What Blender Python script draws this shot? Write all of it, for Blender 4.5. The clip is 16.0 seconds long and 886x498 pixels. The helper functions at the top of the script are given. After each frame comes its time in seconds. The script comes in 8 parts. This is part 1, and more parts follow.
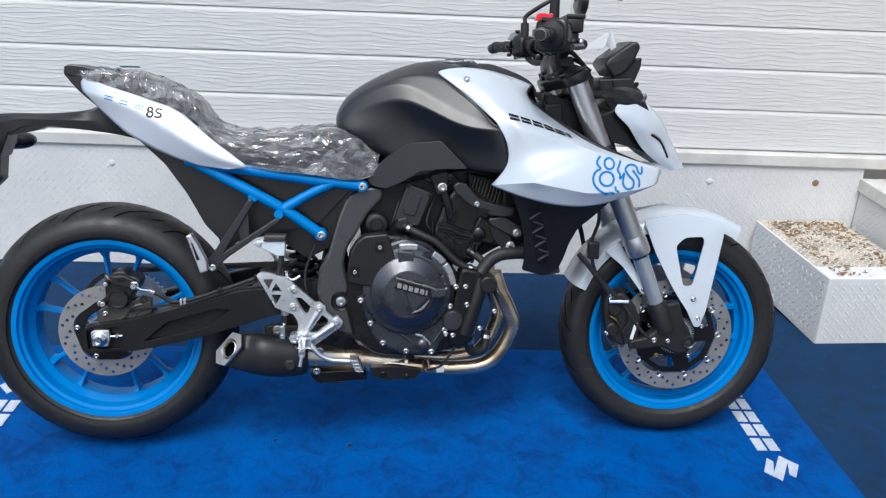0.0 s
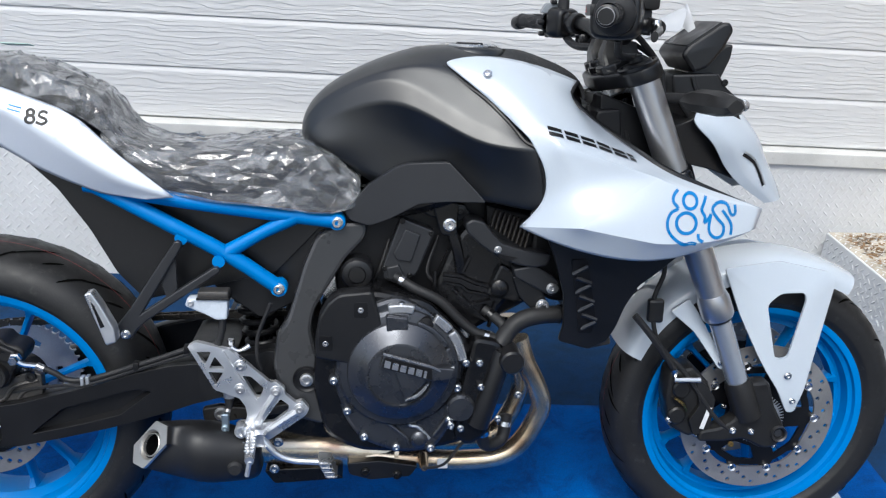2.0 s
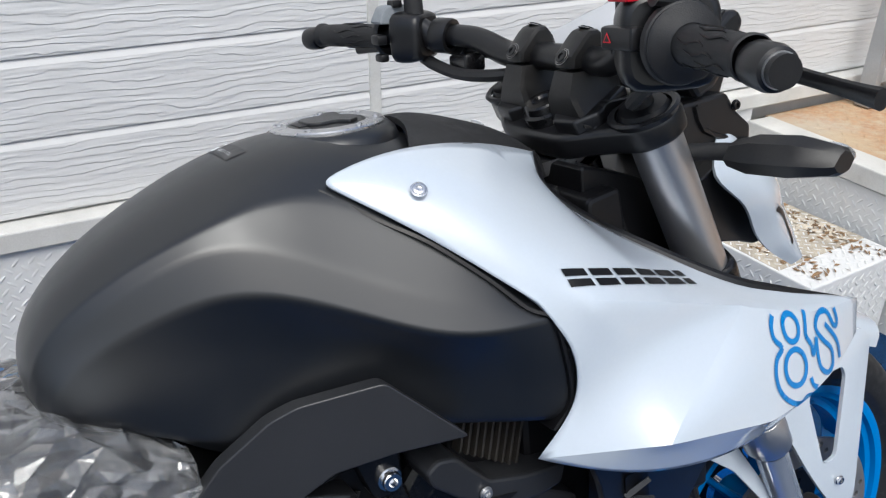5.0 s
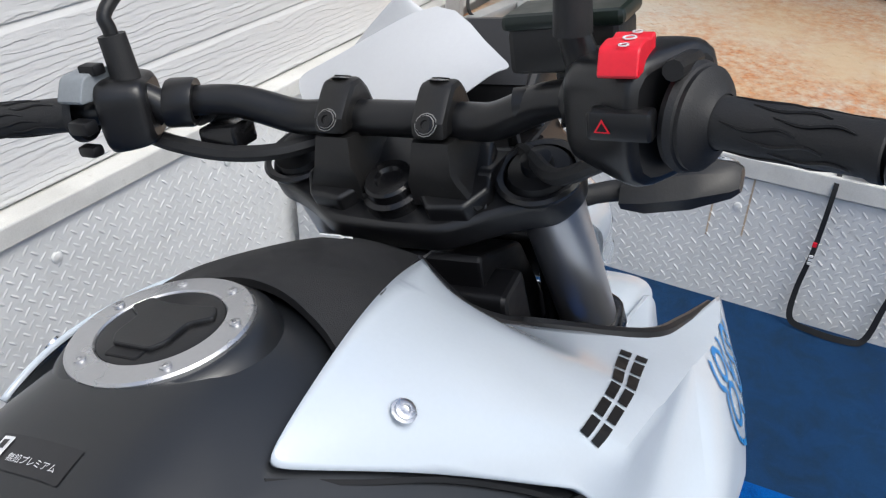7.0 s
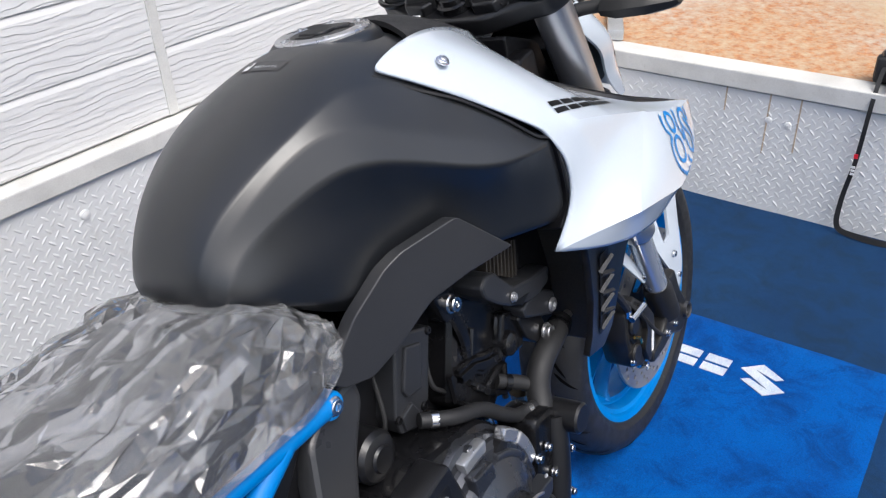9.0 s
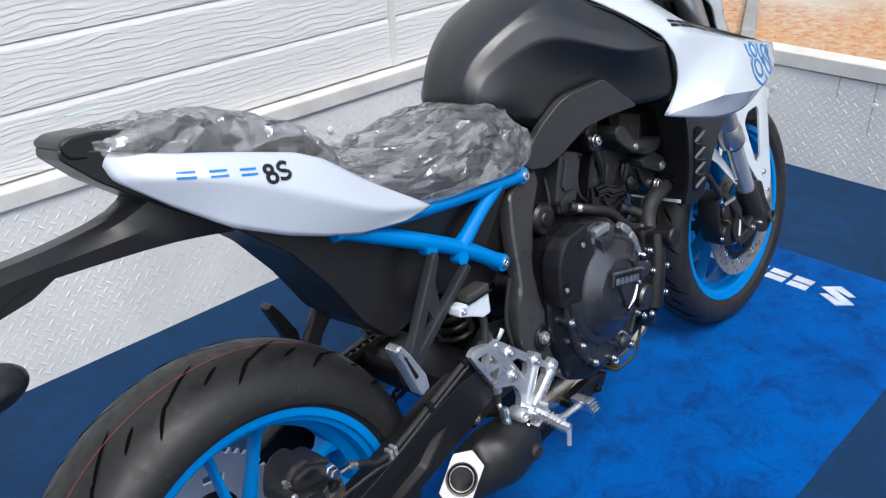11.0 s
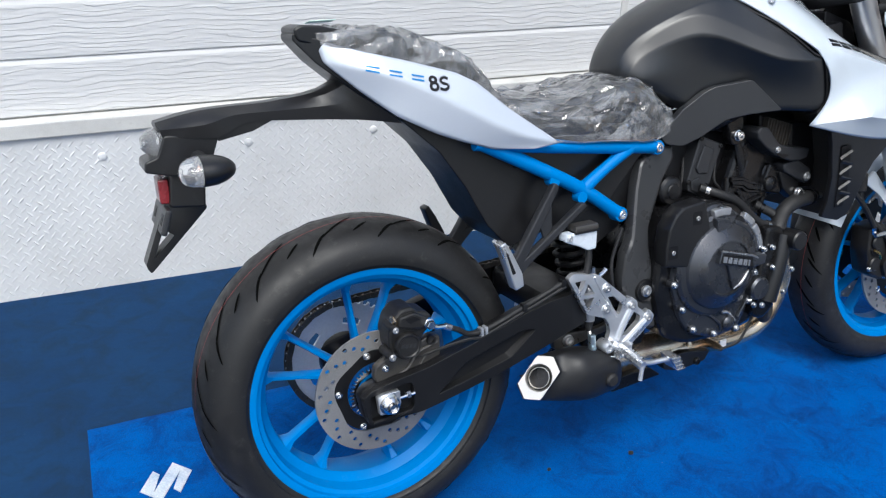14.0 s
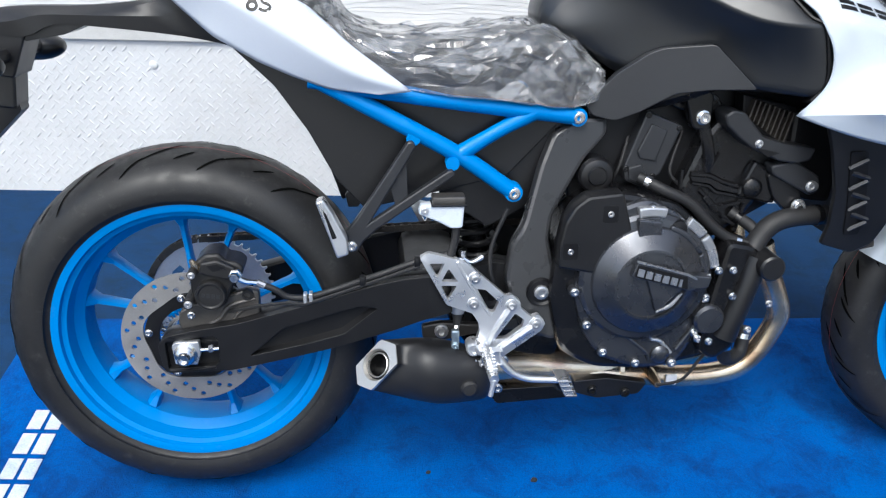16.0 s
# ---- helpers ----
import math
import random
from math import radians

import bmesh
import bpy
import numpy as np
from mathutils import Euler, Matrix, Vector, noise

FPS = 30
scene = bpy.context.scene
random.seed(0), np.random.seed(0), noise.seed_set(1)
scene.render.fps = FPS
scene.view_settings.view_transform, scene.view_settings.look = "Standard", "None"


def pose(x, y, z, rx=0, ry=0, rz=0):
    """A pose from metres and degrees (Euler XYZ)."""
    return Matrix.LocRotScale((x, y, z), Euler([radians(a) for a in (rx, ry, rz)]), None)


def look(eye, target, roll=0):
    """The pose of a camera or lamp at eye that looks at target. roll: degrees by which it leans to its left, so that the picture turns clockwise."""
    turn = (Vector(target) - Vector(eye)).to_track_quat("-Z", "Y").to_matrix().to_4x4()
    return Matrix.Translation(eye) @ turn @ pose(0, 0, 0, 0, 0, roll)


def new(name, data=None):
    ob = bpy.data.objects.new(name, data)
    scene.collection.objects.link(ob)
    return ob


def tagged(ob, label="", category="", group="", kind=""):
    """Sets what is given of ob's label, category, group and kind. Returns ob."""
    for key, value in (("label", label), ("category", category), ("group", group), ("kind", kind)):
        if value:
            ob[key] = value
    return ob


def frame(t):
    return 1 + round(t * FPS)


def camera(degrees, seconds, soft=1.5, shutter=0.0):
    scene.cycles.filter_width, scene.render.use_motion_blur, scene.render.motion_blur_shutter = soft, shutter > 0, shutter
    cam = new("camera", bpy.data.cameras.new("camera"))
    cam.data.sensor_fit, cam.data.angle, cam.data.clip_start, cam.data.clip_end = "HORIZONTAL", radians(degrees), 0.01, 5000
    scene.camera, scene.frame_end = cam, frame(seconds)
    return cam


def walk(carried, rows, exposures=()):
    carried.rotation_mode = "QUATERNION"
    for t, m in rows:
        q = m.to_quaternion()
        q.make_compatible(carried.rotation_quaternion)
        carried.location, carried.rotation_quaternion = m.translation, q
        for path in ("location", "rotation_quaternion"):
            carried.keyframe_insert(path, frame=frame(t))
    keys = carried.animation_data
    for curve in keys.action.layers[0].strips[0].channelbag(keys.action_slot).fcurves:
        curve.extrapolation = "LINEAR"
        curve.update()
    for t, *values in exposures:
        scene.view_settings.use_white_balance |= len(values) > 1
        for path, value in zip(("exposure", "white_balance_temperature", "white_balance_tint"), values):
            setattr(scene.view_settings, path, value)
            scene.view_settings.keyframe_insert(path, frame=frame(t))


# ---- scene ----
cam = camera(56.5, 16.0, 1.25)
PATH = [
    (0, (0.754, -1.745, 1.339), (0.83, 0.102, 0.575), 2.5),
    (0.5, (0.792, -1.565, 1.321), (0.866, 0.274, 0.54), 3.3),
    (1, (0.861, -1.412, 1.312), (0.889, 0.428, 0.529), 3.8),
    (1.5, (0.836, -1.296, 1.303), (0.866, 0.54, 0.511), 2.9),
    (2, (0.756, -1.136, 1.289), (0.838, 0.667, 0.427), 3.5),
    (2.5, (0.711, -1.055, 1.279), (0.877, 0.72, 0.372), 5.0),
    (3, (0.684, -0.922, 1.23), (0.931, 0.875, 0.386), 3.5),
    (3.2, (0.695, -0.882, 1.183), (0.948, 0.953, 0.428), 2.5),
    (5.3, (0.599, -0.24, 1.247), (1.564, 1.216, 0.272), 1.0),
    (5.5, (0.607, -0.186, 1.25), (1.676, 1.197, 0.277), 1.2),
    (6, (0.617, -0.035, 1.278), (1.949, 1.107, 0.318), 0.4),
    (6.5, (0.62, 0.042, 1.285), (2.067, 0.997, 0.288), -0.4),
    (7, (0.599, 0.06, 1.27), (2.096, 0.841, 0.199), 1.6),
    (7.5, (0.54, 0.027, 1.261), (2.044, 0.781, 0.181), 3.0),
    (8, (0.447, -0.084, 1.257), (1.88, 0.85, 0.22), 0.1),
    (8.2, (0.396, -0.143, 1.252), (1.797, 0.833, 0.211), -1.1),
    (8.5, (0.328, -0.217, 1.235), (1.707, 0.795, 0.198), -1.5),
    (9, (0.214, -0.268, 1.245), (1.57, 0.764, 0.198), -2.6),
    (9.2, (0.139, -0.284, 1.248), (1.5, 0.742, 0.201), -2.7),
    (11.3, (-0.423, -0.756, 1.288), (0.718, 0.576, 0.327), -2.3),
    (11.5, (-0.477, -0.811, 1.294), (0.647, 0.535, 0.333), -1.8),
    (12, (-0.535, -0.996, 1.296), (0.433, 0.466, 0.333), -1.8),
    (12.5, (-0.55, -1.128, 1.306), (0.355, 0.41, 0.403), -1.6),
    (13, (-0.543, -1.162, 1.299), (0.37, 0.411, 0.467), 0.2),
    (13.5, (-0.491, -1.163, 1.28), (0.358, 0.443, 0.444), 1.0),
    (14, (-0.374, -1.075, 1.249), (0.33, 0.562, 0.341), 2.0),
    (14.5, (-0.231, -1.054, 1.246), (0.261, 0.62, 0.269), 1.3),
    (15, (0.001, -1.127, 1.24), (0.308, 0.587, 0.256), 1.3),
    (15.5, (0.19, -1.125, 1.213), (0.402, 0.6, 0.222), 2.9),
    (16, (0.38, -1.029, 1.177), (0.438, 0.69, 0.157), 1.9),
]
walk(cam, [(t, look(eye, target, roll)) for t, eye, target, roll in PATH], [(0.0, 0.11, 5820, 4), (3.0, 0.17, 5850, 4), (6.0, -0.0, 5980, 5), (7.5, 0.13, 6010, 5), (8.0, 0.15, 6020, 6), (8.5, 0.25, 6040, 7), (9.0, 0.38, 6050, 8), (11.5, 0.28, 5880, 5), (12.5, 0.26, 5850, 4), (14.5, 0.28, 5830, 4), (15.5, 0.36, 5800, 4), (16.0, 0.56, 5830, 4)])

# ---- world, sun and exposure ----
world = bpy.data.worlds.new("world")
scene.world = world
world.use_nodes = True
wn = world.node_tree
sky = wn.nodes.new("ShaderNodeTexSky")
sky.sky_type = "NISHITA"
sky.sun_disc = False
sky.sun_elevation = radians(58)
sky.sun_rotation = radians(200)
sky.air_density, sky.dust_density, sky.ozone_density = 1.0, 6.0, 1.0
wn.links.new(sky.outputs[0], wn.nodes["Background"].inputs[0])
wn.nodes["Background"].inputs[1].default_value = 0.17
sun = new("sun", bpy.data.lights.new("sun", "SUN"))
sun.data.energy, sun.data.angle, sun.data.color = 1.3, radians(30), (1.0, 0.975, 0.94)
sun.matrix_world = look((-0.9, -2.4, 4.6), (0, 0, 0))


# ---- materials ----
def nodes_of(name):
    m = bpy.data.materials.new(name)
    m.use_nodes = True
    return m, m.node_tree, m.node_tree.nodes["Principled BSDF"]


def noise_node(nt, coord, scale, detail=3.0, rough=0.55, stretch=None, distort=0.0):
    n = nt.nodes.new("ShaderNodeTexNoise")
    n.inputs["Scale"].default_value = scale
    n.inputs["Detail"].default_value = detail
    n.inputs["Roughness"].default_value = rough
    n.inputs["Distortion"].default_value = distort
    if stretch:
        mp = nt.nodes.new("ShaderNodeMapping")
        mp.inputs["Scale"].default_value = stretch
        nt.links.new(coord, mp.inputs["Vector"])
        coord = mp.outputs[0]
    nt.links.new(coord, n.inputs["Vector"])
    return n.outputs["Fac"]


def ramp(nt, fac, stops):
    r = nt.nodes.new("ShaderNodeValToRGB")
    while len(r.color_ramp.elements) < len(stops):
        r.color_ramp.elements.new(0.5)
    for e, (pos, col) in zip(r.color_ramp.elements, stops):
        e.position = pos
        e.color = (*col, 1) if not isinstance(col, float) else (col, col, col, 1)
    nt.links.new(fac, r.inputs[0])
    return r.outputs[0]


def mix_col(nt, fac, a, b, kind="MIX"):
    n = nt.nodes.new("ShaderNodeMix")
    n.data_type, n.blend_type = "RGBA", kind
    for slot, v in ((0, fac), (6, a), (7, b)):
        if hasattr(v, "is_linked"):
            nt.links.new(v, n.inputs[slot])
        else:
            n.inputs[slot].default_value = v if slot == 0 else (*v, 1)
    return n.outputs[2]


def bump(nt, bsdf, height, strength=0.3, distance=0.001, under=None):
    b = nt.nodes.new("ShaderNodeBump")
    b.inputs["Strength"].default_value = strength
    b.inputs["Distance"].default_value = distance
    nt.links.new(height, b.inputs["Height"])
    if under is not None:
        nt.links.new(under, b.inputs["Normal"])
    nt.links.new(b.outputs[0], bsdf.inputs["Normal"])
    return b.outputs[0]


def surface(name, col, rough=0.5, metal=0.0, vary=0.12, grain=300.0, patch=7.0, relief=0.0, rough_vary=0.12, coat=0.0, spec=0.5, dust=0.0):
    """A paint, plastic or metal with broad and fine variation in colour and gloss, fine relief and a little dust."""
    m, nt, p = nodes_of(name)
    co = nt.nodes.new("ShaderNodeTexCoord").outputs["Object"]
    broad, fine = noise_node(nt, co, patch, 4.0), noise_node(nt, co, grain, 2.0)
    dark = tuple(c * (1 - vary) for c in col)
    lite = tuple(min(1.0, c * (1 + vary)) for c in col)
    c1 = mix_col(nt, ramp(nt, broad, ((0.3, 0.0), (0.7, 1.0))), dark, lite)
    c2 = mix_col(nt, ramp(nt, fine, ((0.35, 0.0), (0.65, 1.0))), tuple(c * (1 - vary * 0.6) for c in (1, 1, 1)), (1, 1, 1))
    c = mix_col(nt, 1.0, c1, c2, "MULTIPLY")
    if dust:
        speck = ramp(nt, noise_node(nt, co, 55.0, 5.0, 0.7), ((0.58, 0.0), (0.75, dust)))
        c = mix_col(nt, speck, c, (0.42, 0.40, 0.37))
    nt.links.new(c, p.inputs["Base Color"])
    rr = ramp(nt, noise_node(nt, co, patch * 4, 3.0), ((0.3, max(0.02, rough - rough_vary)), (0.7, min(1.0, rough + rough_vary))))
    nt.links.new(rr, p.inputs["Roughness"])
    p.inputs["Metallic"].default_value = metal
    p.inputs["Specular IOR Level"].default_value = spec
    p.inputs["Coat Weight"].default_value = coat
    p.inputs["Coat Roughness"].default_value = 0.04
    if relief:
        bump(nt, p, fine, relief, 0.0006)
    return m


M = {}
M["tyre"] = surface("tyre_rubber", (0.013, 0.013, 0.0135), 0.50, spec=0.4, vary=0.2, relief=0.25, dust=0.06, patch=12)
M["tyre_line"] = surface("tyre_red_line", (0.35, 0.06, 0.06), 0.7)
M["blue"] = surface("blue_paint", (0.004, 0.178, 0.525), 0.42, vary=0.06, spec=0.28, dust=0.04)
M["black_plastic"] = surface("black_plastic", (0.008, 0.008, 0.009), 0.33, vary=0.2, relief=0.14, grain=900, dust=0.02, rough_vary=0.04)
M["dark_cover"] = surface("charcoal_plastic", (0.021, 0.022, 0.025), 0.36, vary=0.12, relief=0.2, grain=900, rough_vary=0.04)
M["frame"] = surface("satin_charcoal_paint", (0.040, 0.041, 0.044), 0.30, metal=0.3, vary=0.1, relief=0.05, grain=900, rough_vary=0.05)
M["tank"] = surface("matt_black_paint", (0.009, 0.010, 0.012), 0.35, spec=0.75, vary=0.15, relief=0.06, grain=1500, rough_vary=0.04)
M["pad"] = surface("grained_black_plastic", (0.010, 0.010, 0.011), 0.6, vary=0.25, relief=0.8, grain=1400)
M["white"] = surface("pearl_white_paint", (0.490, 0.540, 0.600), 0.22, vary=0.02, coat=0.7, rough_vary=0.01)
M["silver_paint"] = surface("silver_white_paint", (0.52, 0.56, 0.63), 0.25, metal=0.2, vary=0.02, coat=0.6, rough_vary=0.01)
M["alu"] = surface("forged_aluminium", (0.70, 0.71, 0.73), 0.34, metal=0.85, vary=0.08, relief=0.15, grain=700)
M["chrome"] = surface("bright_steel", (0.75, 0.75, 0.76), 0.18, metal=1.0, vary=0.06)
M["disc"] = surface("disc_steel", (0.36, 0.35, 0.34), 0.42, metal=0.7, vary=0.14, relief=0.2, grain=500)
M["engine"] = surface("engine_black", (0.007, 0.007, 0.008), 0.22, metal=0.15, vary=0.25, relief=0.3, grain=600, dust=0.05)
M["cover_black"] = surface("satin_black_metal", (0.085, 0.089, 0.10), 0.29, metal=0.8, vary=0.12, relief=0.1, grain=900)
M["swing"] = surface("swingarm_black", (0.008, 0.008, 0.009), 0.40, metal=0.05, vary=0.2, relief=0.1, rough_vary=0.06, spec=0.36)
M["rubber"] = surface("soft_rubber", (0.010, 0.010, 0.011), 0.62, vary=0.2, relief=0.4, grain=800)
M["fork"] = surface("fork_tube_grey", (0.54, 0.54, 0.55), 0.32, metal=0.9, vary=0.02, relief=0.04, rough_vary=0.02)
M["fork_dark"] = surface("dark_anodised_tube", (0.10, 0.10, 0.105), 0.34, metal=0.8, vary=0.04, rough_vary=0.03)
M["stanchion"] = surface("stanchion_chrome", (0.48, 0.52, 0.58), 0.24, metal=0.7, vary=0.04, rough_vary=0.04)
M["red"] = surface("red_plastic", (0.72, 0.012, 0.03), 0.35, vary=0.08)
M["red_lens"] = surface("red_reflector", (0.17, 0.014, 0.02), 0.2, vary=0.3)
M["amber"] = surface("pale_bulb", (0.75, 0.45, 0.36), 0.3)
M["bowl"] = surface("lamp_reflector", (0.86, 0.87, 0.88), 0.16, metal=0.9, vary=0.03, relief=0.5, grain=220)
M["tip"] = surface("brushed_tip", (0.58, 0.56, 0.53), 0.34, metal=0.8, vary=0.06)
M["muffler"] = surface("satin_black_muffler", (0.010, 0.010, 0.011), 0.46, vary=0.2, relief=0.15, grain=900, rough_vary=0.05)
# near black without gloss: the shade inside a slit as a colour
M["slit"] = surface("slit_shade", (0.002, 0.002, 0.002), 0.9, spec=0.05)
# lighter than the cover: light on upward edges put into the colour
M["case_grey"] = surface("lit_case_edge", (0.50, 0.51, 0.53), 0.30, metal=0.8, vary=0.1)
M["cast_brown"] = surface("dark_cast_bracket", (0.085, 0.08, 0.075), 0.38, metal=0.5, vary=0.2, relief=0.2)
M["caliper"] = surface("caliper_black", (0.016, 0.0155, 0.0155), 0.40, metal=0.2, vary=0.25, relief=0.2)
M["print_black"] = surface("black_print", (0.006, 0.006, 0.007), 0.4, spec=0.3)
M["lid"] = surface("green_black_lid", (0.010, 0.017, 0.013), 0.35, vary=0.2)
M["zinc"] = surface("zinc_plate", (0.42, 0.50, 0.55), 0.30, metal=0.9, vary=0.1)
M["print_blue"] = surface("blue_print", (0.008, 0.17, 0.46), 0.35)
M["print_white"] = surface("white_print", (0.70, 0.71, 0.72), 0.5)
M["gold"] = surface("gold_bolt", (0.60, 0.42, 0.15), 0.3, metal=1.0)
M["seat"] = surface("seat_vinyl", (0.016, 0.016, 0.017), 0.55, vary=0.2, relief=0.7, grain=700)
M["sprocket"] = surface("sprocket_steel", (0.55, 0.57, 0.60), 0.42, metal=0.45, vary=0.12)
M["chain"] = surface("chain_steel", (0.10, 0.09, 0.08), 0.4, metal=0.9, vary=0.3)
M["cap_ring"] = surface("satin_ring", (0.55, 0.55, 0.56), 0.32, metal=0.9, vary=0.05)
M["reservoir"] = surface("milky_plastic", (0.55, 0.60, 0.66), 0.35, vary=0.08)
M["paper"] = surface("frosted_sheet", (0.52, 0.53, 0.55), 0.45, vary=0.03)
M["grey_switch"] = surface("grey_switch", (0.22, 0.24, 0.26), 0.45)
M["fin"] = surface("radiator_fin", (0.05, 0.045, 0.04), 0.5, metal=0.4, vary=0.3)
M["decal"] = surface("smoked_decal", (0.018, 0.018, 0.020), 0.36)
M["green"] = surface("pale_green_tag", (0.50, 0.72, 0.64), 0.5)
M["yellow"] = surface("faded_yellow_plastic", (0.24, 0.20, 0.06), 0.6, vary=0.25, dust=0.3)
M["tub"] = surface("white_plastic_tub", (0.66, 0.68, 0.72), 0.4, vary=0.06, dust=0.1)
M["galv"] = surface("galvanised_steel", (0.46, 0.47, 0.48), 0.45, metal=0.6, vary=0.15, relief=0.15)


def film_material():
    """Thin clear film, crumpled into small flat shards that catch the sky each in its own way."""
    m = bpy.data.materials.new("clear_film")
    m.use_nodes = True
    nt = m.node_tree
    nt.nodes.remove(nt.nodes["Principled BSDF"])
    co = nt.nodes.new("ShaderNodeTexCoord").outputs["Object"]
    warp = nt.nodes.new("ShaderNodeVectorMath")
    warp.operation = "MULTIPLY_ADD"
    wn = nt.nodes.new("ShaderNodeTexNoise")
    wn.inputs["Scale"].default_value = 14.0
    nt.links.new(co, wn.inputs["Vector"]), nt.links.new(wn.outputs["Color"], warp.inputs[0])
    warp.inputs[1].default_value = (0.025, 0.025, 0.025)
    nt.links.new(co, warp.inputs[2])
    normal = nt.nodes.new("ShaderNodeNewGeometry").outputs["Normal"]
    shade = None
    for turn, scale, tilt in (((0.3, 0.2, 0.5), (14.0, 110.0, 60.0), 0.30), ((0.2, -0.5, -0.6), (120.0, 16.0, 70.0), 0.24)):
        mp = nt.nodes.new("ShaderNodeMapping")
        mp.inputs["Rotation"].default_value, mp.inputs["Scale"].default_value = turn, scale
        vo = nt.nodes.new("ShaderNodeTexVoronoi")
        vo.inputs["Scale"].default_value = 1.0
        nt.links.new(warp.outputs[0], mp.inputs[0]), nt.links.new(mp.outputs[0], vo.inputs["Vector"])
        ce, ad = nt.nodes.new("ShaderNodeVectorMath"), nt.nodes.new("ShaderNodeVectorMath")
        ce.operation, ad.operation = "SUBTRACT", "MULTIPLY_ADD"
        nt.links.new(vo.outputs["Color"], ce.inputs[0])
        ce.inputs[1].default_value = (0.5, 0.5, 0.5)
        nt.links.new(ce.outputs[0], ad.inputs[0])
        ad.inputs[1].default_value = (tilt, tilt, tilt)
        nt.links.new(normal, ad.inputs[2])
        normal = ad.outputs[0]
        sp = nt.nodes.new("ShaderNodeSeparateXYZ")
        nt.links.new(vo.outputs["Color"], sp.inputs[0])
        shade = sp.outputs[1] if shade is None else shade
    nz = nt.nodes.new("ShaderNodeVectorMath")
    nz.operation = "NORMALIZE"
    nt.links.new(normal, nz.inputs[0])
    t, g, x = (nt.nodes.new("ShaderNodeBsdf" + k) for k in ("Transparent", "Glossy", "Diffuse"))
    t.inputs[0].default_value = (0.95, 0.95, 0.96, 1)
    g.inputs["Roughness"].default_value = 0.10
    x.inputs[0].default_value = (0.75, 0.76, 0.78, 1)
    fr = nt.nodes.new("ShaderNodeFresnel")
    fr.inputs["IOR"].default_value = 1.5
    for n in (g, x, fr):
        nt.links.new(nz.outputs[0], n.inputs["Normal"])
    m1, m2 = nt.nodes.new("ShaderNodeMixShader"), nt.nodes.new("ShaderNodeMixShader")
    # veil whiter on some shards: film haze, with bright glints painted in
    nt.links.new(ramp(nt, shade, ((0.2, 0.08), (0.65, 0.17), (1.0, 0.32))), m1.inputs[0])
    nt.links.new(t.outputs[0], m1.inputs[1]), nt.links.new(x.outputs[0], m1.inputs[2])
    ma = nt.nodes.new("ShaderNodeMath")
    ma.operation, ma.use_clamp = "MULTIPLY_ADD", True
    ma.inputs[1].default_value, ma.inputs[2].default_value = 1.4, 0.025
    nt.links.new(fr.outputs[0], ma.inputs[0]), nt.links.new(ma.outputs[0], m2.inputs[0])
    nt.links.new(m1.outputs[0], m2.inputs[1]), nt.links.new(g.outputs[0], m2.inputs[2])
    nt.links.new(m2.outputs[0], nt.nodes["Material Output"].inputs[0])
    return m


def lens_material(name, col, rough=0.06):
    m, nt, p = nodes_of(name)
    p.inputs["Base Color"].default_value = (*col, 1)
    p.inputs["Transmission Weight"].default_value = 0.85
    p.inputs["Roughness"].default_value = rough
    p.inputs["IOR"].default_value = 1.45
    co = nt.nodes.new("ShaderNodeTexCoord").outputs["Object"]
    bump(nt, p, noise_node(nt, co, 160.0, 1.0), 0.5, 0.001)
    return m


M["film"] = film_material()
M["lens"] = lens_material("clear_lens", (0.95, 0.95, 0.96))


def exhaust_material():
    m, nt, p = nodes_of("heat_tinted_steel")
    co = nt.nodes.new("ShaderNodeTexCoord").outputs["Object"]
    f = noise_node(nt, co, 9.0, 3.0, stretch=(1.0, 0.4, 1.6))
    c = ramp(nt, f, ((0.3, (0.40, 0.27, 0.17)), (0.5, (0.66, 0.54, 0.39)), (0.62, (0.78, 0.68, 0.53)), (0.78, (0.46, 0.33, 0.25))))
    nt.links.new(c, p.inputs["Base Color"])
    p.inputs["Metallic"].default_value = 0.95
    p.inputs["Roughness"].default_value = 0.27
    bump(nt, p, noise_node(nt, co, 400.0), 0.1, 0.0005)
    return m


M["exhaust"] = exhaust_material()


def carpet_material(name, base, lite, dirt, pile):
    m, nt, p = nodes_of(name)
    co = nt.nodes.new("ShaderNodeTexCoord").outputs["Object"]
    broad = ramp(nt, noise_node(nt, co, 3.2, 6.0, 0.65), ((0.32, 0.0), (0.68, 1.0)))
    c = mix_col(nt, broad, base, lite)
    blot = ramp(nt, noise_node(nt, co, 11.0, 8.0, 0.75, distort=0.6), ((0.44, 0.0), (0.66, 0.85)))
    c = mix_col(nt, blot, c, dirt)
    fib = noise_node(nt, co, pile, 3.0, 0.7)
    c = mix_col(nt, 1.0, c, ramp(nt, fib, ((0.25, 0.62), (0.7, 1.0))), "MULTIPLY")
    lint = ramp(nt, noise_node(nt, co, 260.0, 1.0), ((0.80, 0.0), (0.83, 0.5)))
    c = mix_col(nt, lint, c, (0.35, 0.38, 0.42))
    nt.links.new(c, p.inputs["Base Color"])
    p.inputs["Roughness"].default_value = 0.95
    p.inputs["Specular IOR Level"].default_value = 0.15
    b1 = bump(nt, p, noise_node(nt, co, 22.0, 4.0), 0.25, 0.01)
    bump(nt, p, fib, 0.7, 0.004, b1)
    return m


